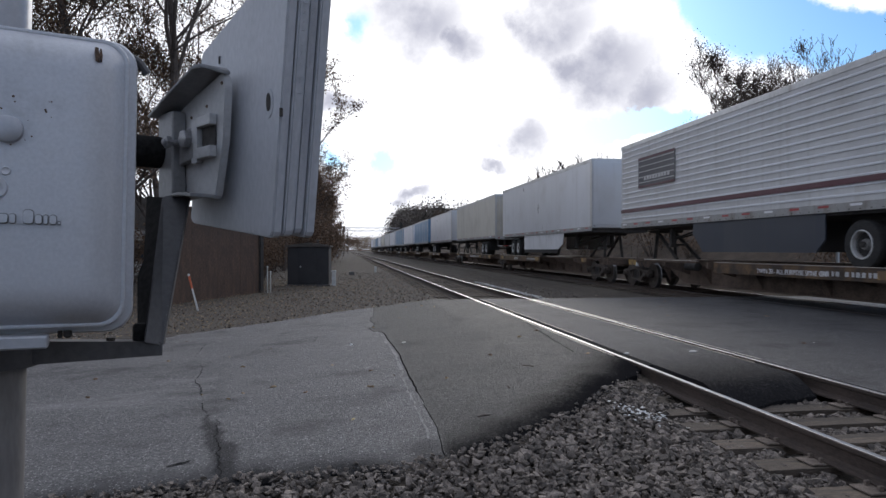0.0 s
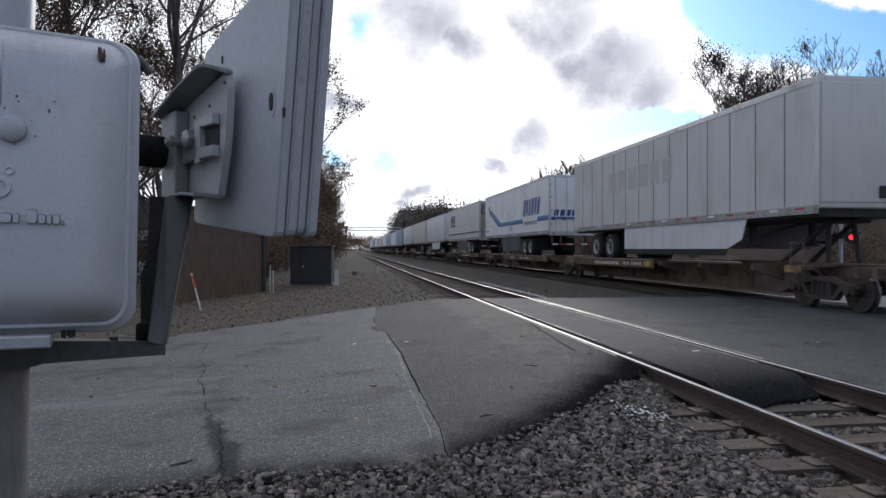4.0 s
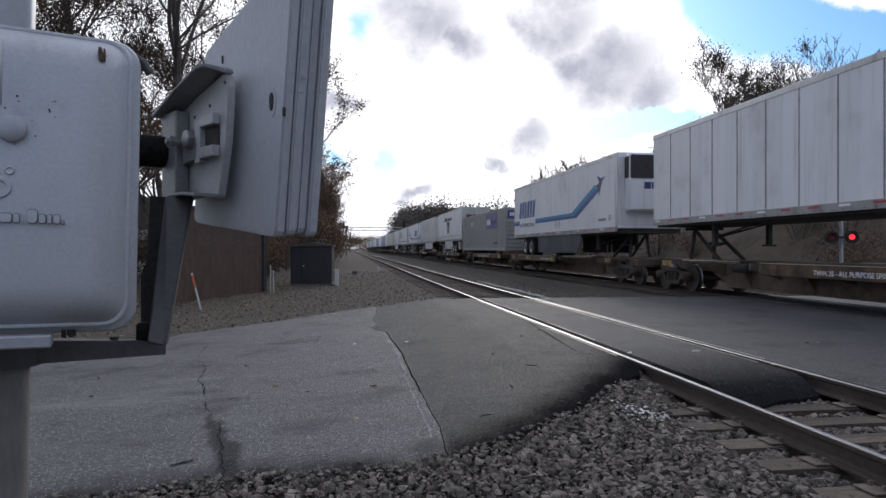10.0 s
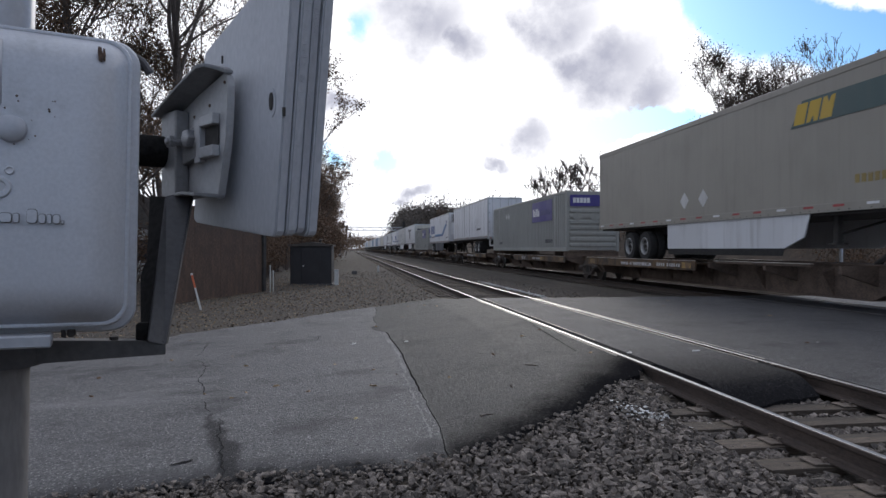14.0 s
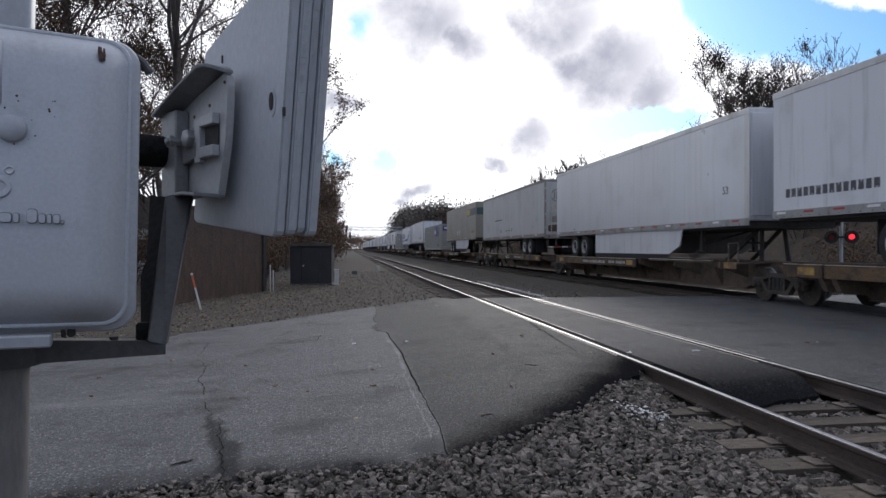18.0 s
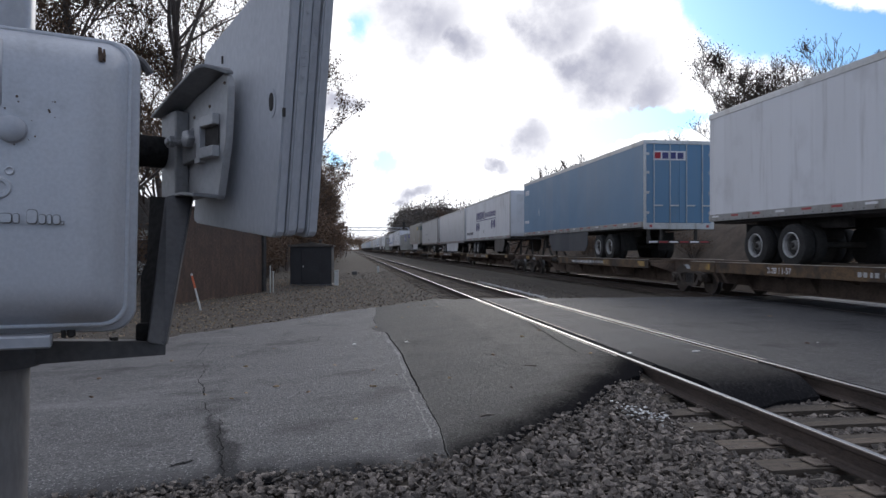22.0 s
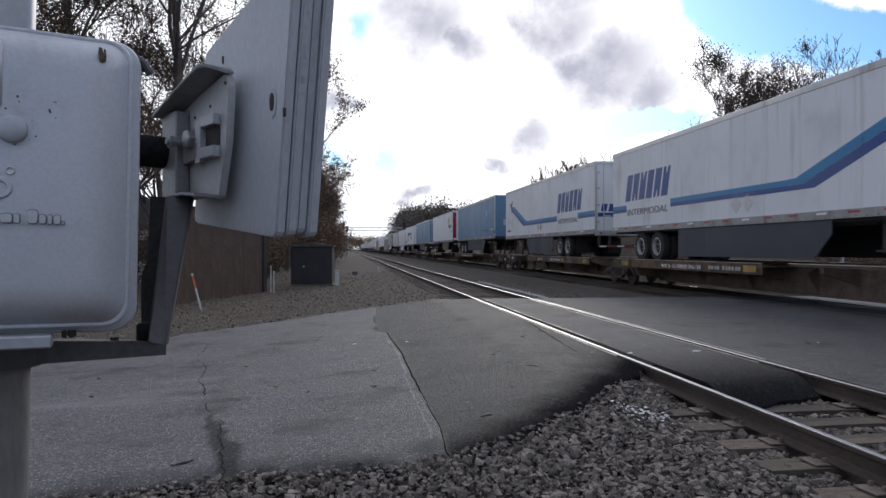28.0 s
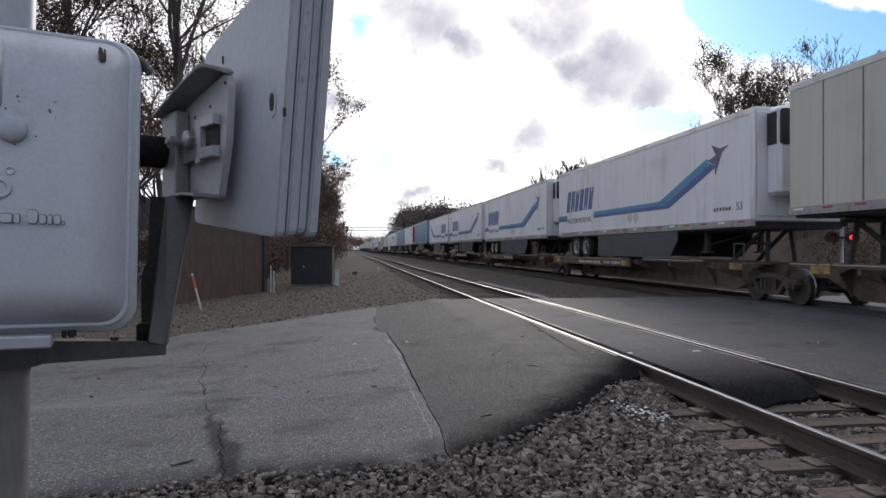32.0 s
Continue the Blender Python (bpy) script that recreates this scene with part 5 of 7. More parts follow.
# ---- beside the road and down the line ----
def build_roadside():
    # dark rusty wall on the verge, from planks of steel
    wall = tagged(thing("wall_rusty", "dark rust-brown steel wall on the verge", "wall"), kind="structure")
    a, b = Vector((-5.35, 20.9, -0.5)), Vector((-3.25, 26.6, -0.5))
    along = (b - a).normalized()
    across = Vector((along.y, -along.x, 0))
    turn = Matrix((( along.x, across.x, 0, a.x), (along.y, across.y, 0, a.y), (0, 0, 1, a.z), (0, 0, 0, 1)))
    length = (b - a).length
    n = 4
    sheet = Shape().box(0.002, length / n - 0.002, -0.04, 0.04, 0.0, 3.1, 0.004).mesh("panel", WALL_BROWN)
    for k in range(n):
        part("panel", sheet, None, wall, at=turn @ Matrix.Translation((k * length / n, 0.003 * (k % 2), 0)))
    part("back", Shape().box(0, length, -0.10, -0.045, 0.0, 3.08), WALL_BROWN, wall, at=turn)
    for x in (0.0, length):
        part("post", Shape().box(x - 0.11, x + 0.11, -0.11, 0.13, 0.0, 3.2, 0.01), BLACK_STEEL, wall, at=turn)
    part("coping", Shape().box(-0.1, length + 0.1, -0.14, 0.10, 3.1, 3.18, 0.01), WALL_BROWN, wall, at=turn)
    side = Matrix.Translation(b) @ Matrix.Rotation(radians(150), 4, "Z")
    for k in range(2):
        part("panel", sheet, None, wall, at=side @ Matrix.Translation((k * length / n, 0, 0)))

    hut = thing("signal_hut", "black steel railway signal hut with a low brown roof", "hut", m=pose(-1.62, 32.0, ground_height(-1.6, 32) - 0.02, 0, 0, -3))
    part("body", Shape().box(-0.92, 0.92, -0.8, 0.8, 0.06, 1.78, 0.015), CABINET_BLACK, hut)
    part("base", Shape().box(-0.98, 0.98, -0.86, 0.86, -0.2, 0.08, 0.01), GATE_DARK, hut)
    part("roof", Shape().extrude([(-1.0, 1.78), (1.0, 1.78), (1.0, 1.84), (0.0, 1.98), (-1.0, 1.84)], 1.76, "xz", -0.88), ROOF_BROWN, hut)
    part("door", Shape().box(-0.42, 0.42, -0.83, -0.80, 0.15, 1.70, 0.006), CABINET_BLACK, hut)
    part("door_handle", Shape().box(-0.36, -0.31, -0.86, -0.83, 0.86, 0.92, 0.006), PLASTIC_WHITE, hut, "small bright handle")
    part("vent", Shape().lathe([(1.95, 0.05), (2.06, 0.05), (2.07, 0.11), (2.12, 0.02)], 12, "z", (0.35, 0, 0)), ROOF_BROWN, hut)
    ped = thing("meter_pedestal", "short white cable pedestal beside the black hut", "pedestal", m=pose(-0.52, 31.2, ground_height(-0.5, 31.2)))
    part("post", Shape().box(-0.09, 0.09, -0.08, 0.08, -0.1, 0.62, 0.01), PLASTIC_WHITE, ped)
    part("cap", Shape().box(-0.11, 0.11, -0.1, 0.1, 0.62, 0.70, 0.015), PLASTIC_WHITE, ped)

    stake = thing("marker_stake", "leaning white marker stake with a red top", "stake", m=pose(-4.07, 19.7, ground_height(-4.07, 19.7), 4, -13, 0))
    part("shaft", Shape().box(-0.024, 0.024, -0.012, 0.012, -0.1, 0.62, 0.004), PLASTIC_WHITE, stake)
    part("top", Shape().box(-0.026, 0.026, -0.014, 0.014, 0.62, 0.98, 0.004), ORANGE, stake, "faded red upper part")
    part("tip", Shape().box(-0.026, 0.026, -0.014, 0.014, 0.98, 1.04, 0.004), PLASTIC_WHITE, stake)
    for dx, h in ((0.0, 0.95), (0.11, 0.75)):
        pipe = thing("vent_pipe", "thin white pipe standing beside the wall", "pipe", "pipes at the wall", pose(-2.92 + dx, 26.4, ground_height(-2.9, 26.4)))
        part("tube", Shape().lathe([(-0.1, 0.022), (h, 0.022)], 10, "z"), PLASTIC_WHITE, pipe, soft=True)
        part("cap", Shape().lathe([(h, 0.030), (h + 0.05, 0.030), (h + 0.07, 0.012)], 10, "z"), PLASTIC_WHITE, pipe, soft=True)

    # signal gantry over both tracks
    gy = 175.0
    gantry = thing("signal_gantry", "steel signal gantry spanning the tracks in the distance", "signal gantry", m=Matrix.Translation((0, gy, 0)))
    for x in (-2.0, 15.5):
        part("leg", Shape().box(x - 0.16, x + 0.16, -0.16, 0.16, -0.4, 6.9), GATE_STEEL, gantry)
    for z in (6.1, 6.9):
        part("beam", Shape().box(-2.0, 15.5, -0.08, 0.08, z - 0.08, z + 0.08), GATE_STEEL, gantry)
    for k in range(14):
        x = -2.0 + k * 1.25
        part("brace", Shape().tube([(x, 0, 6.1 if k % 2 else 6.9), (x + 1.25, 0, 6.9 if k % 2 else 6.1)], 0.05, 5), GATE_STEEL, gantry)
    for x in (-1.2, 14.2):
        head = part("signal_head", Shape().box(x - 0.32, x + 0.32, -0.35, -0.15, 6.6, 8.4, 0.05), BLACK_STEEL, gantry)
        for z in (7.0, 7.5, 8.0):
            part("hood", Shape().lathe([(-0.6, 0.13), (-0.35, 0.13)], 10, "y", (x, 0, z)), BLACK_STEEL, head)
    for x, y, h in ((7.8, 172.0, 7.2), (9.0, 260.0, 7.5)):
        mast = thing("signal_mast", "dark railway signal mast in the distance", "signal", "distant signals", Matrix.Translation((x - 8.2, y, 0)))
        part("mast", Shape().lathe([(-0.4, 0.08), (h, 0.07)], 10, "z"), BLACK_STEEL, mast)
        part("signal_head", Shape().box(-0.3, 0.3, -0.25, 0.0, h - 1.6, h, 0.05), BLACK_STEEL, mast)
    # a small whistle post and a stub beside the near track
    post = thing("track_marker", "small white marker beside the near rail", "marker", m=pose(2.05, 47, ground_height(2, 47)))
    part("post", Shape().box(-0.07, 0.07, -0.05, 0.05, -0.1, 0.42, 0.01), PLASTIC_WHITE, post)
    box = thing("junction_box", "low dark junction box on the ballast", "box", m=pose(0.4, 44, ground_height(0.4, 44)))
    part("body", Shape().box(-0.17, 0.17, -0.15, 0.15, -0.05, 0.22, 0.02), GATE_DARK, box)
    # utility pole and white house beyond the wood
    house = thing("house", "pale house far behind the trees", "house", m=pose(-13.6, 47, -0.4, 0, 0, 14))
    part("wall", Shape().box(-4, 4, -3, 3, 0, 3.0), PLASTIC_WHITE, house)
    part("roof", Shape().extrude([(-4.4, 3.0), (4.4, 3.0), (0, 5.2)], 6.8, "xz", -3.4), ROOF_BROWN, house)
    for x in (-2.4, 0.2, 2.6):
        window = part("window", Shape().box(x - 0.45, x + 0.45, -3.05, -3.0, 1.0, 2.3), DARK_VENT, house)
        part("sill", Shape().box(x - 0.55, x + 0.55, -3.1, -3.0, 0.92, 1.0), PLASTIC_WHITE, window)


build_roadside()


# ---- flashing signal on the far side of the crossing ----
def build_flasher():
    ob = thing("crossing_signal", "crossing signal with two round red lamps on a steel mast", "crossing signal", m=pose(14.46, 18.3, -0.35, 0, 0, -35))
    part("mast", Shape().lathe([(0, 0.05), (3.4, 0.05)], 16, "z"), GATE_STEEL, ob, soft=True)
    part("crossarm", Shape().tube([(-0.33, -0.05, 2.03), (0.33, -0.05, 2.03)], 0.03, 8), BLACK_STEEL, ob)
    for x, lens in ((-0.26, TAPE_RED), (0.26, LAMP_RED)):
        lamp = part("lamp", Shape().lathe([(-0.10, 0.19), (-0.07, 0.195), (-0.02, 0.12), (0.08, 0.10)], 24, "y", (x, -0.08, 2.03)), BLACK_STEEL, ob, "black round backing with hood", soft=True)
        part("lens", Shape().lathe([(-0.19, 0.015), (-0.185, 0.075), (-0.18, 0.08)], 20, "y", (x, 0, 2.03)), lens, lamp, "lit red lens" if lens is LAMP_RED else "dark red lens")
        part("hood", Shape().extrude([(x + 0.14 * math.cos(a), 2.03 + 0.14 * math.sin(a)) for a in np.linspace(0.0, math.pi, 9)]
                                     + [(x + 0.125 * math.cos(a), 2.03 + 0.125 * math.sin(a)) for a in np.linspace(math.pi, 0.0, 9)], 0.25, "xz", -0.40), BLACK_STEEL, lamp)


build_flasher()

# ---- the train ----
LENGTH, HALF = 16.15, 8.075
FLOOR, TOP = 1.07, 4.08
SIDE = 1.30


def run(t):
    """How far the train has gone at t seconds."""
    return 11.115 * t - 0.00937 * t * t


ROWS = [k * 4.0 for k in range(9)]
movers, wheels = [], []

# meshes that all trailers share
TAPE = Shape().box(-0.004, 0.004, -0.16, 0.16, -0.025, 0.025).mesh("reflector", TAPE_RED)
TAPE_W = Shape().box(-0.004, 0.004, -0.16, 0.16, -0.025, 0.025).mesh("reflector", LETTER_WHITE)
TYRE_MESH = Shape().lathe([(-0.02, 0.27), (-0.125, 0.285), (-0.14, 0.30), (-0.145, 0.36), (-0.13, 0.48), (-0.10, 0.50), (0.10, 0.50), (0.13, 0.48), (0.145, 0.36), (0.14, 0.30)], 30, "x").mesh("tyre", TYRE, True)
RIM_MESH = Shape().lathe([(-0.140, 0.300), (-0.152, 0.290), (-0.148, 0.272), (-0.06, 0.258), (-0.05, 0.262)], 28, "x")
RIM_MESH.f = RIM_MESH.f[:-2]
RIM_MESH = RIM_MESH.mesh("rim", RIM, True)
DISH_MESH = Shape().lathe([(-0.055, 0.262), (-0.02, 0.250), (0.015, 0.225), (0.020, 0.17), (-0.01, 0.125), (-0.085, 0.10), (-0.095, 0.05)], 24, "x")
DISH_MESH.f = DISH_MESH.f[:-2] + [DISH_MESH.f[-1]]
DISH_MESH = DISH_MESH.mesh("wheel_disc", DISC, True)
HUB_MESH = Shape().lathe([(-0.150, 0.03), (-0.145, 0.06), (-0.08, 0.072)], 12, "x").mesh("hub", BLACK_STEEL, True)
HOLE_MESH = Shape().lathe([(-0.006, 0.046), (0.012, 0.048)], 12, "x").mesh("hand_hole", BLACK_STEEL)
AXLE_MESH = Shape().lathe([(-1.0, 0.065), (1.0, 0.065)], 12, "x").mesh("axle", BLACK_STEEL)
SEAM = Shape().box(-0.006, 0.004, -0.016, 0.016, FLOOR + 0.2, TOP - 0.12).mesh("seam", LOGO_GREY)


DECK_DROP = 0.11


def trailer_wheels(ob, p, lift=0.0):
    """One axle with its dual tyres, p metres from the far end."""
    y, z = HALF - p, 0.5 + lift
    part("axle", AXLE_MESH, None, ob, at=(0, y, z))
    for x in (-1.10, -0.80, 1.10, 0.80):
        tyre = part("tyre", TYRE_MESH, None, ob, at=(x, y, z) if x < 0 else pose(x, y, z, 0, 0, 180))
        if abs(x) > 1:
            part("rim", RIM_MESH, None, tyre, "pale steel rim")
            part("wheel_disc", DISH_MESH, None, tyre, "dusty recessed wheel disc, its shade painted dark")
            part("hub", HUB_MESH, None, tyre)
            for k in range(5):
                a = 1.2566 * k + p
                part("hand_hole", HOLE_MESH, None, tyre, at=(0.008, 0.185 * math.cos(a), 0.185 * math.sin(a)))


def side_plate(ob, name, outline, material, label="", x=-SIDE, thick=0.006):
    """A flat mark on the camera's side: outline of (p, height)."""
    return part(name, Shape().extrude([(HALF - p, z) for p, z in outline], thick, "yz", x - thick), material, ob, label)


def end_plate(ob, name, outline, material, label="", y=-HALF, thick=0.006):
    return part(name, Shape().extrude(outline, thick, "xz", y - thick), material, ob, label)


def marks(ob, p0, p1, z0, z1, count, material, slant=0.0, gap=0.22, name="letter_mark", rise=0.0):
    """A word as plain blocks, one for each letter."""
    w = (p1 - p0) / count
    for k in range(count):
        a, b = p0 + k * w, p0 + (k + 1 - gap) * w
        dz = rise * k
        cut = (z1 - z0) * 0.30
        if k % 3 == 1:
            outline = [(a, z0 + dz), (a + (b - a) * 0.32, z0 + dz), (a + (b - a) * 0.5 + slant * 0.35, z0 + cut + dz), (b - (b - a) * 0.32, z0 + dz), (b, z0 + dz), (b + slant, z1 + dz), (a + slant, z1 + dz)]
        elif k % 3 == 2:
            outline = [(a, z0 + dz), (b, z0 + dz), (b + slant, z1 + dz), (b - (b - a) * 0.3 + slant, z1 + dz), (a + (b - a) * 0.5 + slant * 0.7, z1 - cut + dz), (a + (b - a) * 0.3 + slant, z1 + dz), (a + slant, z1 + dz)]
        else:
            outline = [(a, z0 + dz), (b, z0 + dz), (b + slant, z1 + dz), (a + slant, z1 + dz)]
        side_plate(ob, name, outline, material)


def lettering(words, size, material):
    """Words in the built-in font, as a mesh."""
    curve = bpy.data.curves.new("lettering", "FONT")
    curve.body, curve.size, curve.extrude = words, size, 0.003
    temp = bpy.data.objects.new("lettering", curve)
    data = bpy.data.meshes.new_from_object(temp)
    bpy.data.objects.remove(temp)
    data.materials.clear()
    data.materials.append(material)
    return data


FIFTY_THREE = lettering("53", 0.3, LOGO_GREY)
WORDS = [lettering("2-28 / 1-57", 0.2, LETTER_WHITE), lettering("TWIN 28 - ALL PURPOSE SPINE CAR", 0.16, LETTER_WHITE)]


def word(ob, words, p0, p1, z, height, material, slant=0.0):
    """A word in the built-in font on a trailer's side, stretched to its length."""
    data = lettering(words, 1.0, material)
    xs = [v.co.x for v in data.vertices]
    ys = [v.co.y for v in data.vertices]
    low, wide, tall = min(xs), max(xs) - min(xs), max(ys)
    for v in data.vertices:
        v.co.x = (v.co.x - low) * (p1 - p0) / wide + slant * v.co.y * height / tall
        v.co.y *= height / tall
    part("lettering", data, None, ob, "", Matrix(((0, 0, -1, -SIDE - 0.006), (-1, 0, 0, HALF - p0), (0, 1, 0, z), (0, 0, 0, 1))))


def number_53(ob, p, z, size=0.28):
    """The length in feet, as it is written on the side."""
    part("number", FIFTY_THREE, None, ob, "dark number 53", Matrix(((0, 0, -1, -SIDE - 0.004), (-1, 0, 0, HALF - p), (0, 1, 0, z), (0, 0, 0, 1))))


def swoosh(ob, nose_right):
    """The blue stripe that bends up into a bird, with the maker's word as plain blocks."""
    def f(p):
        return p if nose_right else LENGTH - p
    def quad(name, pts, material, label=""):
        pts = [(f(p), z - 1.04) for p, z in pts]
        side_plate(ob, name, pts, material, label)
    if nose_right:
        runs = [(0.02, 1.3), (4.75, 10.6)]
        marks(ob, 1.2, 4.65, 3.22 - 1.04, 4.16 - 1.04, 6, LOGO_BLUE, 0.25)
        word(ob, "INTERMODAL", 1.4, 4.55, 2.70 - 1.04, 0.22, LOGO_GREY, 0.15)
    else:
        runs = [(0.02, 2.1), (5.2, 10.75)]
        marks(ob, 11.0, 14.5, 3.22 - 1.04, 4.16 - 1.04, 6, LOGO_BLUE, 0.25)
        word(ob, "INTERMODAL", 11.2, 14.0, 2.70 - 1.04, 0.22, LOGO_GREY)
    for a, b in runs:
        quad("stripe", [(a, 2.83), (b, 2.83), (b, 2.95), (a, 2.95)], LOGO_BLUE, "dark blue stripe")
        quad("stripe", [(a, 2.95), (b, 2.95), (b, 3.09), (a, 3.09)], LOGO_SKY, "lighter blue stripe")
    e = runs[1][1]
    quad("stripe", [(e, 2.83), (e + 0.9, 2.83), (e + 3.9, 3.88), (e + 3.55, 3.98), (e + 0.55, 2.95), (e, 2.95)], LOGO_BLUE, "dark blue rising stripe")
    quad("stripe", [(e, 2.955), (e + 0.54, 2.955), (e + 3.54, 3.985), (e + 3.2, 4.1), (e + 0.25, 3.10), (e, 3.10)], LOGO_SKY, "lighter blue rising stripe")
    # a forked bird at the stripe's end, with a pale outline round its body
    bird = [(3.10, 4.05), (3.62, 3.86), (3.66, 3.42), (4.18, 4.28), (4.62, 4.50), (4.02, 4.44), (3.36, 4.66), (3.72, 4.22)]
    def sized(k, dx=0.0):
        return [(e + dx + 3.72 + (p - 3.72) * k, 4.10 + (z - 4.15) * k) for p, z in bird]
    quad("bird", sized(0.86), LETTER_WHITE, "pale outline of the bird")
    pts = [(f(p), z - 1.04) for p, z in sized(0.70)]
    side_plate(ob, "bird", pts, LOGO_INDIGO, "dark blue bird emblem", x=-SIDE - 0.006)


def trailer(s, colour, label, nose_right=True, axles=None, skirt=None, skirt_span=(5.3, 12.2), seams=0, ribs=False, reefer=False, extra=None, end=None, tape=True, trim=None,
            bumper=None, sit=0.0):
    end = end or colour
    ob = thing("semi_trailer", label, "semi-trailer", "trailers on the train", Matrix.Translation((FAR_TRACK, s, 1.04 - sit)))
    movers.append((ob, s, 1.04 - sit))
    axles = axles or ((2.5, 3.75) if nose_right else (11.6, 12.85))
    part("body", Shape().box(-SIDE, SIDE, -HALF, HALF, FLOOR + 0.12, TOP, 0.03), colour, ob)
    for x in (-1, 1):
        part("top_rail", Shape().box(x * SIDE - 0.012, x * SIDE + 0.012, -HALF, HALF, TOP - 0.14, TOP + 0.005, 0.005), trim or ALU, ob, "pale top rail")
        part("bottom_rail", Shape().box(x * SIDE - 0.014, x * SIDE + 0.014, -HALF, HALF, FLOOR, FLOOR + 0.19, 0.005), trim or RAIL_GREY, ob, "dull grey bottom rail")
    part("roof", Shape().box(-SIDE + 0.02, SIDE - 0.02, -HALF + 0.02, HALF - 0.02, TOP, TOP + 0.02), ALU, ob)
    part("floor_frame", Shape().box(-1.2, 1.2, -HALF + 0.1, HALF - 0.1, FLOOR - 0.06, FLOOR + 0.12), BLACK_STEEL, ob)
    if tape:
        step = 0.95
        k = 0
        p = 0.35
        while p < LENGTH - 0.3:
            part("reflector", TAPE if k % 3 else TAPE_W, None, ob, at=(-SIDE - 0.018, HALF - p, FLOOR + 0.13))
            k += 1
            p += step
    # rivet rows read as a fine line of dots along the rail
    dots = Shape()
    for y in np.arange(-HALF + 0.1, HALF, 0.3):
        dots.box(-SIDE - 0.018, -SIDE - 0.013, y - 0.012, y + 0.012, FLOOR + 0.03, FLOOR + 0.055)
    tagged(part("rivets", dots, BLACK_STEEL, ob), kind="stuff")
    if seams:
        for k in range(1, seams):
            part("seam", SEAM, None, ob, at=(-SIDE, HALF - k * LENGTH / seams, 0))
    if ribs:
        rib = Shape().extrude([(-0.022, -0.028), (-0.022, 0.004), (0.002, 0.028), (0.002, -0.034)], LENGTH - 0.3, "xz", -HALF + 0.15).mesh("rib", SILVER)
        for z in np.arange(FLOOR + 0.34, TOP - 0.2, 0.185):
            part("rib", rib, None, ob, at=(-SIDE, 0, z))
    for p in axles:
        trailer_wheels(ob, p, sit - DECK_DROP)
    mid = HALF - sum(axles) / 2
    part("bogie", Shape().box(-0.55, -0.40, mid - 1.7, mid + 1.7, 0.78, 1.13).box(0.40, 0.55, mid - 1.7, mid + 1.7, 0.78, 1.13).box(-0.6, 0.6, mid - 0.1, mid + 0.1, 0.55, 1.1), BLACK_STEEL, ob)
    rear = 1 if nose_right else -1
    for x in (-0.75, 0.75):
        part("mudflap", Shape().box(x - 0.32, x + 0.32, mid + rear * 1.35 - 0.01, mid + rear * 1.35 + 0.01, 0.25, 0.95), TYRE, ob)
    # landing legs
    ly = -HALF + 3.1 if nose_right else HALF - 3.1
    for x in (-0.85, 0.85):
        leg = part("landing_leg", Shape().box(x - 0.07, x + 0.07, ly - 0.07, ly + 0.07, 0.42, 1.15, 0.01), BLACK_STEEL, ob)
        part("foot", Shape().box(x - 0.14, x + 0.14, ly - 0.14, ly + 0.14, 0.37, 0.42, 0.005), BLACK_STEEL, leg)
    part("leg_brace", Shape().tube([(-0.85, ly, 0.6), (0.85, ly, 1.05)], 0.03, 6).tube([(0.0, ly + rear * 1.3, 1.1), (-0.8, ly, 0.65)], 0.03, 6), BLACK_STEEL, ob)
    if skirt:
        a, b = skirt_span
        if skirt is SKIRT_WHITE or skirt is ALU:
            outline = [(a, 0.30), (b - 0.7, 0.30), (b, 0.55), (b + 0.2, FLOOR), (a, FLOOR)]
        else:
            outline = [(a + 0.55, 0.22), (b - 0.3, 0.22), (b, 0.5), (b, FLOOR), (a, FLOOR), (a, 0.75)] if not nose_right else [(a, 0.22), (b - 0.55, 0.22), (b, 0.75), (b, FLOOR), (a, FLOOR)]
        side_plate(ob, "skirt", outline, skirt, "smooth side skirt", x=-SIDE + 0.06, thick=0.03)
        side_plate(ob, "skirt", outline, skirt, "smooth side skirt", x=SIDE - 0.03, thick=0.03)
        if skirt is SKIRT_WHITE:
            side_plate(ob, "skirt_edge", [(a + 0.02, 0.12), (b - 0.8, 0.12), (b - 0.7, 0.30), (a + 0.02, 0.30)], TYRE, "dark rubber lower edge", x=-SIDE + 0.055, thick=0.015)
    # the end that faces the camera
    if nose_right:
        for x in (-1, 1):
            part("corner_post", Shape().box(x * SIDE - 0.05 if x > 0 else -SIDE - 0.008, x * SIDE + 0.008 if x > 0 else -SIDE + 0.05, -HALF - 0.008, -HALF + 0.22, FLOOR + 0.1, TOP - 0.01, 0.02), trim or ALU, ob)
        part("nose_panel", Shape().box(-SIDE + 0.06, SIDE - 0.06, -HALF - 0.025, -HALF, FLOOR + 0.25, TOP - 0.12, 0.01), end, ob)
        part("nose_box", Shape().box(0.15, 0.62, -HALF - 0.07, -HALF - 0.02, FLOOR + 0.35, FLOOR + 0.62, 0.015), BLACK_STEEL, ob, "black connector box")
        if reefer:
            unit = part("refrigeration_unit", Shape().box(-1.02, 1.02, -HALF - 0.55, -HALF - 0.02, FLOOR + 0.75, TOP - 0.05, 0.09), WHITE, ob, "white refrigeration unit with a dark grille")
            part("grille", Shape().box(-0.98, -0.05, -HALF - 0.565, -HALF - 0.53, TOP - 1.02, TOP - 0.14, 0.05), DARK_VENT, unit, "dark grille")
            for k in range(7):
                part("slat", Shape().box(-0.9, -0.12, -HALF - 0.58, -HALF - 0.565, TOP - 0.96 + k * 0.11, TOP - 0.925 + k * 0.11), BLACK_STEEL, unit)
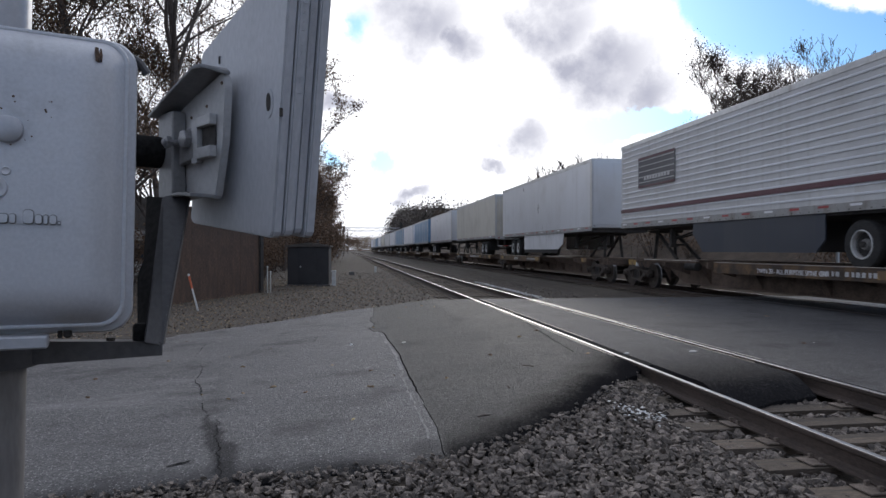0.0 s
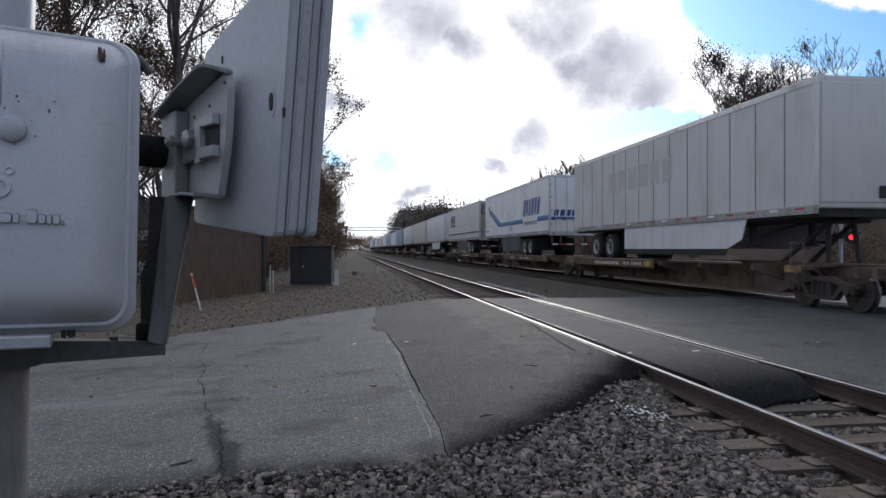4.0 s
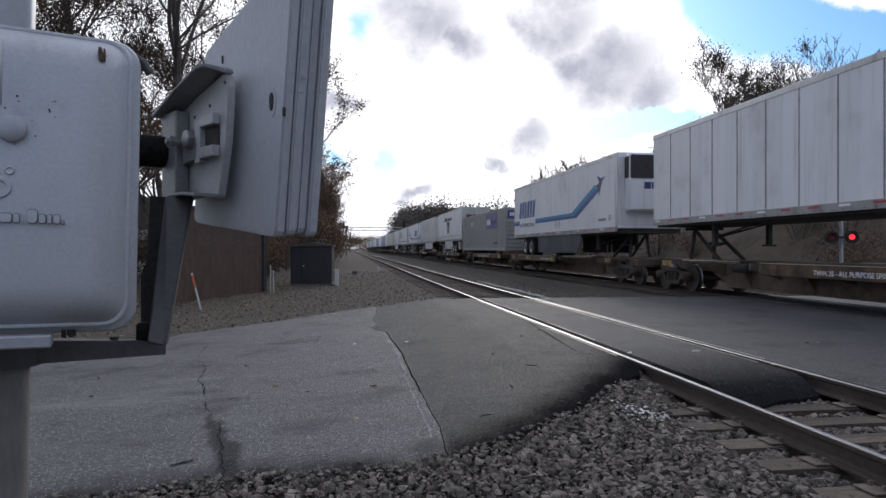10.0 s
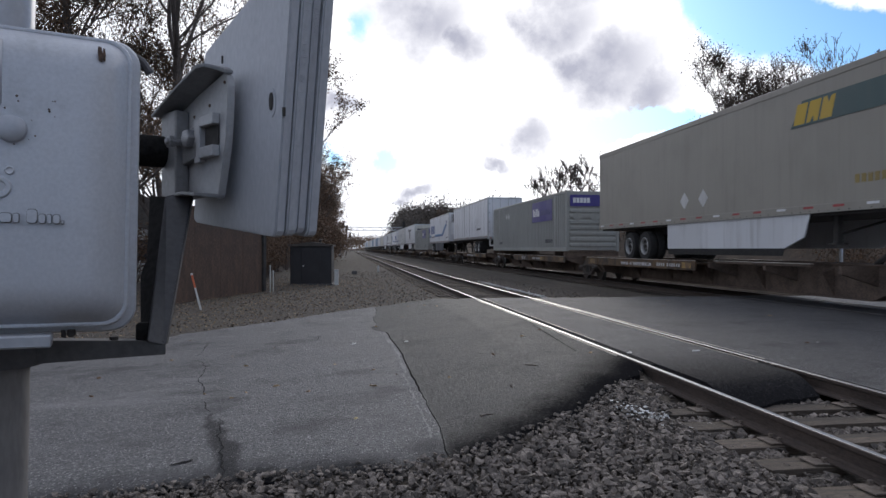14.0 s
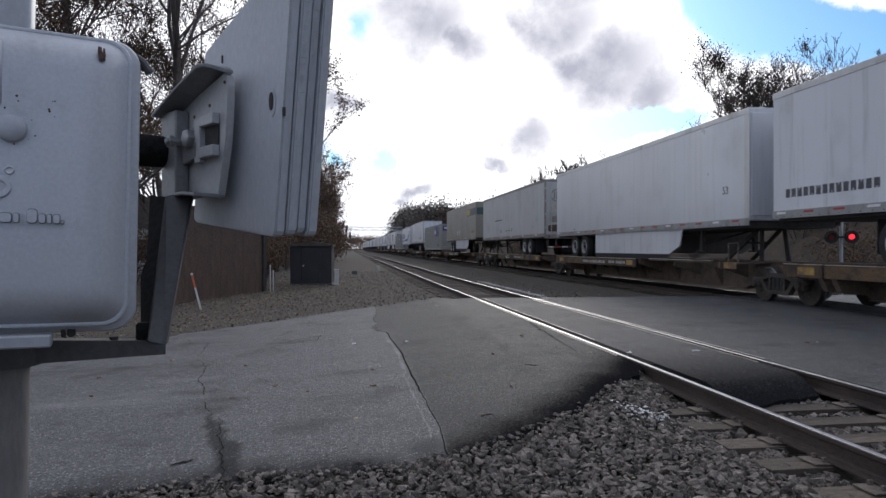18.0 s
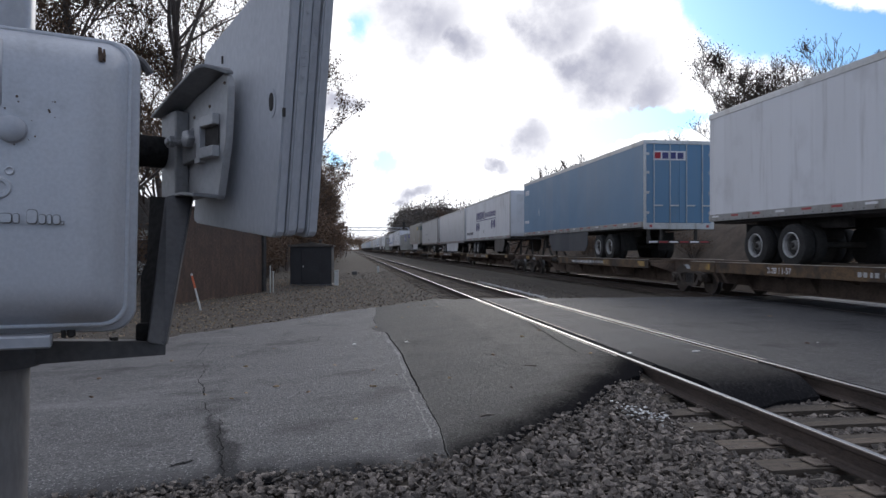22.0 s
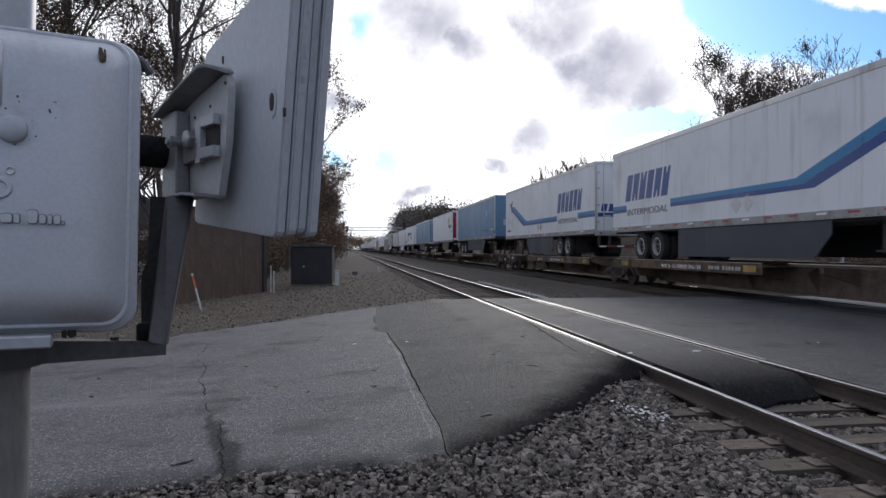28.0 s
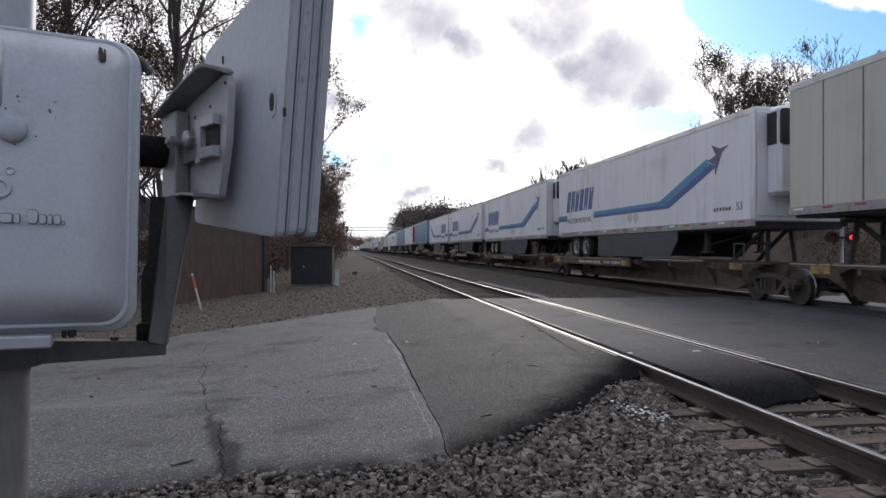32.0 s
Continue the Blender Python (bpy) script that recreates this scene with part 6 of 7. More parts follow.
            part("side_grille", Shape().box(-1.03, -1.015, -HALF - 0.46, -HALF - 0.08, TOP - 1.0, TOP - 0.2), DARK_VENT, unit, "dark side grille")
            for k, w in enumerate((0.26, 0.22, 0.24, 0.2, 0.24)):
                x0 = -0.45 + k * 0.29
                part("letter_mark", Shape().box(x0, x0 + w, -HALF - 0.556, -HALF - 0.548, TOP - 1.42, TOP - 1.16), LOGO_INDIGO, unit)
    else:
        frame_m = trim or ALU
        part("door_frame", Shape().box(-SIDE - 0.006, -SIDE + 0.10, -HALF - 0.03, -HALF, FLOOR, TOP, 0.01).box(SIDE - 0.10, SIDE + 0.006, -HALF - 0.03, -HALF, FLOOR, TOP, 0.01)
             .box(-SIDE, SIDE, -HALF - 0.03, -HALF, TOP - 0.12, TOP, 0.01).box(-SIDE, SIDE, -HALF - 0.05, -HALF, FLOOR - 0.08, FLOOR + 0.14, 0.01), frame_m, ob)
        for x0, x1 in ((-SIDE + 0.11, -0.01), (0.01, SIDE - 0.11)):
            door = part("door", Shape().box(x0, x1, -HALF - 0.022, -HALF, FLOOR + 0.15, TOP - 0.13, 0.008), end, ob)
            for q in (0.22, 0.72):
                xr = x0 + (x1 - x0) * q
                part("lock_rod", Shape().lathe([(FLOOR + 0.1, 0.018), (TOP - 0.1, 0.018)], 8, "z", (xr, -HALF - 0.05, 0)), ALU, door)
                part("rod_handle", Shape().box(xr - 0.02, xr + 0.32, -HALF - 0.07, -HALF - 0.05, FLOOR + 0.72, FLOOR + 0.77, 0.006), ALU, door)
            for z in (FLOOR + 0.45, FLOOR + 1.15, FLOOR + 1.85, FLOOR + 2.5):
                xh = x0 if x0 < -0.5 else x1
                part("hinge", Shape().box(xh - 0.09, xh + 0.09, -HALF - 0.045, -HALF - 0.02, z, z + 0.09, 0.006), ALU, door)
        # underride guard
        guard = bumper or BLACK_STEEL
        part("underride_guard", Shape().box(-1.15, 1.15, -HALF - 0.02, -HALF + 0.08, 0.50, 0.60, 0.01).box(-0.7, -0.6, -HALF, -HALF + 0.08, 0.6, FLOOR, 0.005)
             .box(0.6, 0.7, -HALF, -HALF + 0.08, 0.6, FLOOR, 0.005).box(-1.15, -1.05, -HALF, -HALF + 0.08, 0.6, FLOOR, 0.005), guard, ob)
        for k in range(6):
            part("reflector", TAPE if k % 2 else TAPE_W, None, ob, at=pose(-0.95 + k * 0.38, -HALF - 0.026, 0.55, 0, 0, 90))
        for x in (-1.05, 1.05):
            part("tail_lamp", Shape().lathe([(-HALF - 0.065, 0.05), (-HALF - 0.045, 0.055)], 10, "y", (x, 0, FLOOR + 0.03)), TAPE_RED, ob, "red tail lamp")
    if extra:
        extra(ob)
    spine_unit_for(s, "right" if not nose_right else "left", axles)
    return ob


def container(s, label, extra=None):
    """A 53 foot container with corrugated sides and a ribbed end."""
    ob = thing("container", label, "container", "containers on the train", Matrix.Translation((FAR_TRACK, s, 1.22)))
    movers.append((ob, s, 1.22))
    top = 2.86
    side = Shape()
    prof, y = [], HALF - 0.2
    while y > -HALF + 0.5:
        prof += [(0.0, y), (0.0, y - 0.11), (0.045, y - 0.15), (0.045, y - 0.25)]
        y -= 0.29
    prof.append((0.0, -HALF + 0.2))
    for z in (0.16, top - 0.10):
        side.v += [(-SIDE + 0.01 + a, b, z) for a, b in prof]
    n = len(prof)
    side.f = [(i, i + 1, i + 1 + n, i + n) for i in range(n - 1)]
    part("corrugated_side", side, GREYGREEN, ob, "grey corrugated side wall")
    part("core", Shape().box(-SIDE + 0.06, SIDE, -HALF + 0.03, HALF - 0.02, 0.05, top - 0.03), GREYGREEN, ob)
    for y0, y1 in ((HALF - 0.22, HALF), (-HALF, -HALF + 0.22), (HALF - 2.0, HALF - 1.75), (-HALF + 1.75, -HALF + 2.0)):
        part("post", Shape().box(-SIDE, -SIDE + 0.10, y0, y1, 0, top, 0.012), GREYGREEN, ob)
    part("top_rail", Shape().box(-SIDE, -SIDE + 0.10, -HALF, HALF, top - 0.12, top, 0.012).box(SIDE - 0.1, SIDE, -HALF, HALF, top - 0.12, top, 0.012), GREYGREEN, ob)
    part("bottom_rail", Shape().box(-SIDE - 0.004, -SIDE + 0.10, -HALF, HALF, 0, 0.18, 0.012), GREYGREEN, ob)
    for x0 in (-SIDE, SIDE - 0.14):
        part("end_post", Shape().box(x0, x0 + 0.14, -HALF - 0.01, -HALF + 0.1, 0, top, 0.01), GREYGREEN, ob)
    for k in range(7):
        part("end_rib", Shape().box(-SIDE + 0.16, SIDE - 0.16, -HALF - 0.02, -HALF + 0.06, 0.2 + k * 0.27, 0.38 + k * 0.27, 0.025), GREYGREEN, ob)
    side_plate(ob, "sign_panel", [(10.2, 1.55), (13.9, 1.55), (13.9, 2.62), (10.2, 2.62)], PURPLE, "purple sign panel", x=-SIDE - 0.004, thick=0.008)
    for k, (w, h) in enumerate(((0.24, 0.42), (0.2, 0.30), (0.22, 0.42), (0.22, 0.42), (0.22, 0.3))):
        a = 10.42 + k * 0.255
        side_plate(ob, "letter_mark", [(a, 1.85), (a + w - 0.02, 1.85), (a + w - 0.02, 1.85 + h), (a, 1.85 + h)], LETTER_WHITE, x=-SIDE - 0.013, thick=0.005)
    for k in range(9):
        a = 11.85 + k * 0.2
        side_plate(ob, "letter_mark", [(a, 1.87), (a + 0.14, 1.87), (a + 0.14, 2.1 + 0.06 * (k % 2)), (a, 2.1 + 0.06 * (k % 2))], LOGO_INDIGO, x=-SIDE - 0.013, thick=0.005)
    end_plate(ob, "sign_panel", [(-1.12, 2.12), (1.12, 2.12), (1.12, 2.66), (-1.12, 2.66)], PURPLE, "purple sign panel on the end", y=-HALF - 0.02)
    for k in range(5):
        end_plate(ob, "letter_mark", [(-0.98 + k * 0.17, 2.28), (-0.84 + k * 0.17, 2.28), (-0.84 + k * 0.17, 2.52), (-0.98 + k * 0.17, 2.52)], LETTER_WHITE, y=-HALF - 0.027)
    for x in (-0.76, 0.10):
        end_plate(ob, "placard_holder", [(x - 0.27, 1.62), (x, 1.35), (x + 0.27, 1.62), (x, 1.89)], GREYGREEN, "pale diamond placard holder", y=-HALF - 0.022)
    marks(ob, 12.7, 14.0, 0.42, 0.60, 8, LOGO_GREY, 0, 0.3)
    marks(ob, 2.0, 2.9, 0.42, 0.56, 5, LOGO_GREY, 0, 0.3)
    for k in range(2):
        a = 3.9 + k * 0.55
        side_plate(ob, "diamond_mark", [(a, 2.15), (a + 0.2, 1.95), (a + 0.4, 2.15), (a + 0.2, 2.35)], OFFWHITE, x=-SIDE - 0.004)
    spine_unit_for(s, "container", ())
    return ob


units = []


def spine_unit_for(s, kind, axles):
    units.append((s, kind, axles))


SIDE_FRAME = Shape().extrude([(-1.12, 0.50), (-1.05, 0.61), (-0.60, 0.63), (-0.34, 0.73), (0.34, 0.73), (0.60, 0.63), (1.05, 0.61), (1.12, 0.50), (0.66, 0.52), (0.30, 0.62), (-0.30, 0.62), (-0.66, 0.52)], 0.14, "yz", 0)
SIDE_FRAME.extrude([(-0.70, 0.53), (-0.42, 0.22), (0.42, 0.22), (0.70, 0.53), (0.56, 0.55), (0.36, 0.31), (-0.36, 0.31), (-0.56, 0.55)], 0.14, "yz", 0)
for _y in (-0.31, 0.25):
    SIDE_FRAME.box(0.0, 0.14, _y, _y + 0.06, 0.29, 0.64)
for _y in (-0.86, 0.86):
    SIDE_FRAME.box(-0.02, 0.15, _y - 0.16, _y + 0.16, 0.36, 0.60, 0.02)
SIDE_FRAME = SIDE_FRAME.mesh("side_frame", WHEEL_STEEL)
WHEEL_PAIR = Shape()
for _side in (-1, 1):
    WHEEL_PAIR.lathe([(_side * (GAUGE_HALF + 0.08) , 0.36), (_side * (GAUGE_HALF + 0.08), 0.42), (_side * (GAUGE_HALF - 0.03), 0.425), (_side * (GAUGE_HALF - 0.05), 0.45), (_side * (GAUGE_HALF - 0.06), 0.36)], 28, "x")
    for _k in range(6):
        _a = _k * math.pi / 3
        WHEEL_PAIR.lathe([(_side * (GAUGE_HALF + 0.075), 0.03), (_side * (GAUGE_HALF + 0.095), 0.025)], 8, "x", (0, 0.22 * math.cos(_a), 0.22 * math.sin(_a)))
WHEEL_PAIR.lathe([(-0.95, 0.08), (0.95, 0.08)], 14, "x")
WHEEL_PAIR = WHEEL_PAIR.mesh("wheelset", WHEEL_STEEL, True)
WHEEL_PAIR.materials.append(TREAD)
for _face in WHEEL_PAIR.polygons:
    if all(math.hypot(WHEEL_PAIR.vertices[_v].co.y, WHEEL_PAIR.vertices[_v].co.z) > 0.41 for _v in _face.vertices):
        _face.material_index = 1
SPRING = Shape().lathe([(0.30, 0.06), (0.34, 0.075), (0.38, 0.06), (0.42, 0.075), (0.46, 0.06), (0.50, 0.075), (0.54, 0.06), (0.60, 0.06)], 10, "z").mesh("spring", BLACK_STEEL, True)
CAP = Shape().lathe([(-0.10, 0.05), (-0.09, 0.09), (0.0, 0.10)], 14, "x").mesh("bearing_cap", WHEEL_STEEL, True)


# where the trucks stand by the gap behind each load: one that two platforms share, or two at the end of a car
TRUCKS = {35.2: (1.6, -2.3), 15.98: (-1.28,), -2.60: (-0.32,), -22.7: (1.6, -2.3), -41.58: (-0.96,), -77.38: (1.5, -2.4), -96.65: (-0.97,), -114.89: (-0.1,), -135.3: (1.8, -2.1),
          -154.53: (-0.6,), -172.84: (-0.29,), -189.97: (1.24, -2.6), -209.52: (-0.56,), -230.02: (0.4,), -249.18: (2.0, -2.0), -268.66: (-0.8,), -286.77: (0.15,), -304.07: (0.3,), -322.13: (0.5,)}


def build_truck(ob, s, y):
    truck = part("truck", Shape().box(-0.95, 0.95, y - 0.2, y + 0.2, 0.50, 0.68, 0.02), BLACK_STEEL, ob, "dark two-axle truck")
    for x in (-1.07, 0.93):
        part("side_frame", SIDE_FRAME, None, truck, at=(x, y, 0))
    for x in (-1.0, 1.0):
        for dy in (-0.16, 0.0, 0.16):
            part("spring", SPRING, None, truck, at=(x, y + dy, 0))
    for dy in (-0.86, 0.86):
        axle = part("wheelset", WHEEL_PAIR, None, truck, "steel wheels on an axle", at=(0, y + dy, 0.42))
        wheels.append((axle, s + y + dy, y + dy))
        part("bearing_cap", CAP, None, truck, at=(-1.06, y + dy, 0.46))
    part("coupling_block", Shape().box(-0.3, 0.3, y - 0.6, y + 0.6, 0.68, 0.92, 0.04), BLACK_STEEL, ob)
    for x in (-0.55, 0.5):
        part("brake_hose", Shape().tube([(x, y + 0.7, 0.85), (x, y + 0.2, 0.42), (x, y - 0.3, 0.40), (x, y - 0.7, 0.85)], 0.02, 5), BLACK_STEEL, ob)


def build_units():
    """One platform of the articulated spine cars under each load; each carries the truck at its near end."""
    units.sort(key=lambda u: -u[0])
    for i, (s, kind, axles) in enumerate(units):
        far = (units[i - 1][0] - s) / 2 if i else 9.6
        near = (s - units[i + 1][0]) / 2 if i + 1 < len(units) else 9.6
        before = TRUCKS.get(units[i - 1][0] if i else 0, (0.0,))
        after = TRUCKS.get(s, (0.0,))
        t_far, t_near = far + before[-1], -near + after[0]
        end_far = far - 0.25 if len(before) > 1 else t_far - 0.2
        end_near = -near + 0.25 if len(after) > 1 else t_near + 0.2
        ob = thing("spine_car", "rust-brown spine car platform of an intermodal train", "freight car", "platforms of the train", Matrix.Translation((FAR_TRACK, s, 0)))
        movers.append((ob, s, 0.0))
        belly = [(end_near, 0.66), (t_near + 1.3, 0.66), (t_near + 2.3, 0.24), (t_far - 2.3, 0.24), (t_far - 1.3, 0.66), (end_far, 0.66), (end_far, 0.97), (end_near, 0.97)]
        part("centre_sill", Shape().extrude(belly, 0.84, "yz", -0.42), STEEL_BROWN, ob)
        part("sill_flange", Shape().box(-0.5, 0.5, end_near, end_far, 0.972, 1.0).box(-0.5, 0.5, t_near + 2.3, t_far - 2.3, 0.215, 0.238), STEEL_BROWN, ob)
        for y in np.arange(t_near + 2.2, t_far - 2.0, 2.6):
            part("outrigger", Shape().extrude([(-1.28, 0.80), (-0.3, 0.50), (0.3, 0.50), (1.28, 0.80), (1.28, 0.965), (-1.28, 0.965)], 0.10, "xz", y), STEEL_BROWN, ob)
            part("web_plate", Shape().extrude([(-0.43, 0.25), (-0.43, 0.9), (-0.72, 0.78)], 0.03, "xz", y + 1.3), STEEL_BROWN, ob)
        if kind == "left":
            spans, bare = [(t_far - 9.9, t_far - 2.1), (t_far - 2.04, t_far - 0.7)], (t_far - 14.8, t_far - 10.8)
        else:
            spans, bare = [(t_near + 2.2, t_near + 5.4), (t_near + 5.46, t_near + 12.1)], (t_near + 13.2, t_far - 1.2)
        for k, (y0, y1) in enumerate(spans):
            for x in (-1, 1):
                a, b = (0.34, 1.36) if x > 0 else (-1.36, -0.34)
                deck = part("wheel_deck", Shape().box(a, b, y0, y1, 0.985, 1.032, 0.006), DECK, ob, "worn yellow-brown wheel deck", (0, 0, -DECK_DROP))
                part("deck_edge", Shape().box(x * 1.37 - 0.02, x * 1.37 + 0.02, y0, y1, 0.80, 1.085, 0.006), DECK, deck)
                part("worn_lip", Shape().box(x * 1.37 - 0.022, x * 1.37 + 0.022, y0 + 0.02, y1 - 0.02, 1.086, 1.098, 0.003), WORN_STEEL, deck, "bright worn lip")
                y = y0 + 0.25
                part("yellow_patch", Shape().box(x * 1.392 - 0.003, x * 1.392 + 0.003, y, y + 0.55, 0.86, 1.03), YELLOW, deck, "yellow reflective patch")
                part("gusset", Shape().extrude([(x * 1.34, 0.80), (x * 0.6, 0.80), (x * 0.6, 0.45), (x * 1.2, 0.52)], 0.16, "xz", y1 - 0.3 if k == 0 else y0 + 0.05), STEEL_BROWN, deck)
        # the stencilled words on the deck edge
        y0, y1 = spans[0] if kind == "left" else spans[1]
        stencil = part("stencil", WORDS[i % 2], None, ob, "white stencilled lettering", Matrix(((0, 0, -1, -1.392), (-1, 0, 0, y1 - (y1 - y0) * 0.3), (0, 1, 0, 0.865 - DECK_DROP), (0, 0, 0, 1))))
        tagged(stencil, kind="stuff")
        for k in range(10):
            a = y0 + (y1 - y0) * 0.12 + 0.15 * k + (0.12 if k > 5 else 0)
            part("number_bar", Shape().box(-1.394, -1.390, a, a + 0.10 - 0.03 * (k % 3 == 1), 0.885 - DECK_DROP, 0.985 - DECK_DROP), FADED, ob)
        # thin side sill that carries on past the deck
        for a, b in ((-1.30, -1.22), (1.22, 1.30)):
            part("side_sill", Shape().box(a, b, bare[0], bare[1], 0.93, 0.985, 0.005), STEEL_BROWN, ob)
        part("worn_lip", Shape().box(-1.32, -1.22, bare[0], bare[1], 0.987, 1.005, 0.004), WORN_STEEL, ob, "bright worn lip")
        if kind != "container":
            # the hitch that holds the king pin
            hy = -HALF + 0.95 if kind == "left" else HALF - 0.95
            back = 1 if kind == "left" else -1
            hitch = part("hitch", Shape().box(-0.45, 0.45, hy - 0.4, hy + 0.4, 1.93, 2.02, 0.02), BLACK_STEEL, ob)
            for x in (-0.4, 0.4):
                part("strut", Shape().tube([(x, hy + back * 1.6, 1.0), (x * 0.8, hy, 1.95)], 0.06, 6), BLACK_STEEL, hitch)
                part("strut", Shape().tube([(x, hy - back * 0.1, 1.0), (x * 0.8, hy, 1.95)], 0.06, 6), BLACK_STEEL, hitch)
            part("cross_brace", Shape().tube([(-0.4, hy + back * 0.8, 1.5), (0.4, hy + back * 0.8, 1.5)], 0.04, 6), BLACK_STEEL, hitch)
            part("end_walkway", Shape().box(-1.36, 1.36, hy - 0.55, hy + 0.15, 0.93, 0.968, 0.005), STEEL_BROWN, ob)
            rail_y = hy - 0.5
            part("grab_rail", Shape().tube([(-1.33, rail_y, 0.98), (-1.33, rail_y, 1.48), (-1.33, rail_y + 0.45, 1.48), (-1.33, rail_y + 0.45, 0.98)], 0.018, 6), PLATE, ob)
            part("yellow_patch", Shape().box(-1.382, -1.376, hy - 0.5, hy + 0.1, 0.80, 0.97), YELLOW, ob, "yellow reflective patch")
        else:
            for p in (0.15, 1.9, 14.3, 15.9):
                part("corner_support", Shape().box(-1.32, 1.32, HALF - p - 0.12, HALF - p + 0.12, 0.93, 1.21, 0.01), STEEL_BROWN, ob)
        build_truck(ob, s, t_near)
        if len(before) > 1:
            build_truck(ob, s, t_far)
        for y, wide in ((end_far, len(before) > 1), (end_near, len(after) > 1)):
            if wide:
                part("coupler", Shape().box(-0.13, 0.13, y - 0.42, y + 0.42, 0.72, 0.94, 0.03), WHEEL_STEEL, ob)
                part("end_beam", Shape().box(-1.33, 1.33, y - 0.07, y + 0.07, 0.74, 0.965, 0.01), STEEL_BROWN, ob)
        part("brake_cylinder", Shape().lathe([(-0.35, 0.10), (-0.33, 0.13), (0.33, 0.13), (0.35, 0.10)], 12, "y", (-0.72, t_far - 3.4, 0.80)), BLACK_STEEL, ob, soft=True)


def striped_extra(ob):
    """A louvred dark panel near the nose, a maroon stripe, and a dark panel over grimy doors."""
    side_plate(ob, "sign_panel", [(1.55, 2.42), (4.2, 2.42), (4.2, 3.46), (1.55, 3.46)], LOGO_GREY, "dark grey panel with maroon edges", x=-SIDE - 0.024)
    for z in (2.42, 3.38):
        side_plate(ob, "stripe", [(1.55, z), (4.2, z), (4.2, z + 0.07), (1.55, z + 0.07)], MAROON, x=-SIDE - 0.031)
    for z in np.arange(2.58, 3.36, 0.185):
        side_plate(ob, "panel_rib", [(1.6, z), (4.15, z), (4.15, z + 0.03), (1.6, z + 0.03)], FADED, x=-SIDE - 0.031)
    before = set(ob.children)
    marks(ob, 2.0, 3.9, 2.66, 2.80, 9, OFFWHITE, 0.03, 0.35)
    for c in set(ob.children) - before:
        c.location.x = -0.033
    side_plate(ob, "stripe", [(0.05, 1.62), (16.1, 1.62), (16.1, 1.75), (0.05, 1.75)], MAROON, "maroon stripe", x=-SIDE - 0.024)
    end_plate(ob, "sign_panel", [(-1.16, 3.05), (1.16, 3.05), (1.16, 3.70), (-1.16, 3.70)], LOGO_GREY, "dark panel on the doors", y=-HALF - 0.024)
    for z in (2.96, 3.74):
        end_plate(ob, "stripe", [(-1.16, z), (1.16, z), (1.16, z + 0.06), (-1.16, z + 0.06)], MAROON, y=-HALF - 0.032)
    end_plate(ob, "emblem", [(-0.02, 3.16), (0.36, 3.16), (0.36, 3.58), (-0.02, 3.58)], RED, "dull red block", y=-HALF - 0.032)
    for k in range(6):
        end_plate(ob, "letter_mark", [(-0.98 + k * 0.14, 3.26), (-0.88 + k * 0.14, 3.26), (-0.85 + k * 0.14, 3.40), (-0.95 + k * 0.14, 3.40)], OFFWHITE, y=-HALF - 0.032)
    end_plate(ob, "stripe", [(-1.16, 1.60), (1.16, 1.60), (1.16, 1.68), (-1.16, 1.68)], MAROON, y=-HALF - 0.026)


def shield_extra(ob):
    o = [(6.8, 2.95), (7.75, 3.15), (8.7, 2.95), (8.62, 2.2), (7.75, 1.72), (6.9, 2.2)]
    side_plate(ob, "emblem", o, LOGO_GREY, "dark grey shield emblem", x=-SIDE - 0.024)
    for k in range(3):
        side_plate(ob, "emblem_bar", [(7.2 + 0.42 * k, 2.15), (7.36 + 0.42 * k, 2.15), (7.36 + 0.42 * k, 2.8 - 0.12 * k), (7.2 + 0.42 * k, 2.8 - 0.12 * k)], OFFWHITE, x=-SIDE - 0.031)
    side_plate(ob, "sign_panel", [(5.2, 3.12), (7.0, 3.12), (7.0, 3.52), (5.2, 3.52)], LOGO_GREY, "dark grey block", x=-SIDE - 0.024)
    before = set(ob.children)
    marks(ob, 7.15, 10.2, 3.14, 3.42, 10, LOGO_GREY, 0.06, 0.25)
    for c in set(ob.children) - before:
        c.location.x = -0.024
    side_plate(ob, "moulding", [(0.1, 1.52), (15.3, 1.52), (15.3, 1.62), (0.1, 1.62)], ALU, "pale moulding", x=-SIDE - 0.02, thick=0.02)
    part("tank", Shape().box(-1.15, -0.45, HALF - 14.2, HALF - 13.4, 0.25, 1.0, 0.03), CREAM, ob, "cream box under the floor")
    end_plate(ob, "sign_panel", [(-0.9, 3.05), (0.2, 3.05), (0.2, 3.42), (-0.9, 3.42)], LOGO_GREY, y=-HALF - 0.024)


def diamonds(ob, p, z, r=0.28, gap=0.62, material=None):
    for k in range(2):
        a = p + k * gap
        side_plate(ob, "placard_holder", [(a, z), (a + r, z - r), (a + 2 * r, z), (a + r, z + r)], material or ALU, "diamond placard holder")


def word_extra(p0, p1, z0, z1, count, material, slant=0.0, diamond=None, number=None):
    def extra(ob):
        marks(ob, p0, p1, z0, z1, count, material, slant)
        if diamond:
            diamonds(ob, *diamond)
        if number:
            number_53(ob, *number)
    return extra


def swoosh_right(ob):
    swoosh(ob, True)
    diamonds(ob, 8.2, 1.62, 0.24, 0.52)
    number_53(ob, 15.3, 1.52)
    marks(ob, 14.2, 15.1, 1.53, 1.63, 6, LOGO_GREY, 0, 0.4)
    side_plate(ob, "letter_mark", [(12.9, 2.35), (12.95, 2.35), (12.95, 2.68), (12.9, 2.68)], LOGO_BLUE)


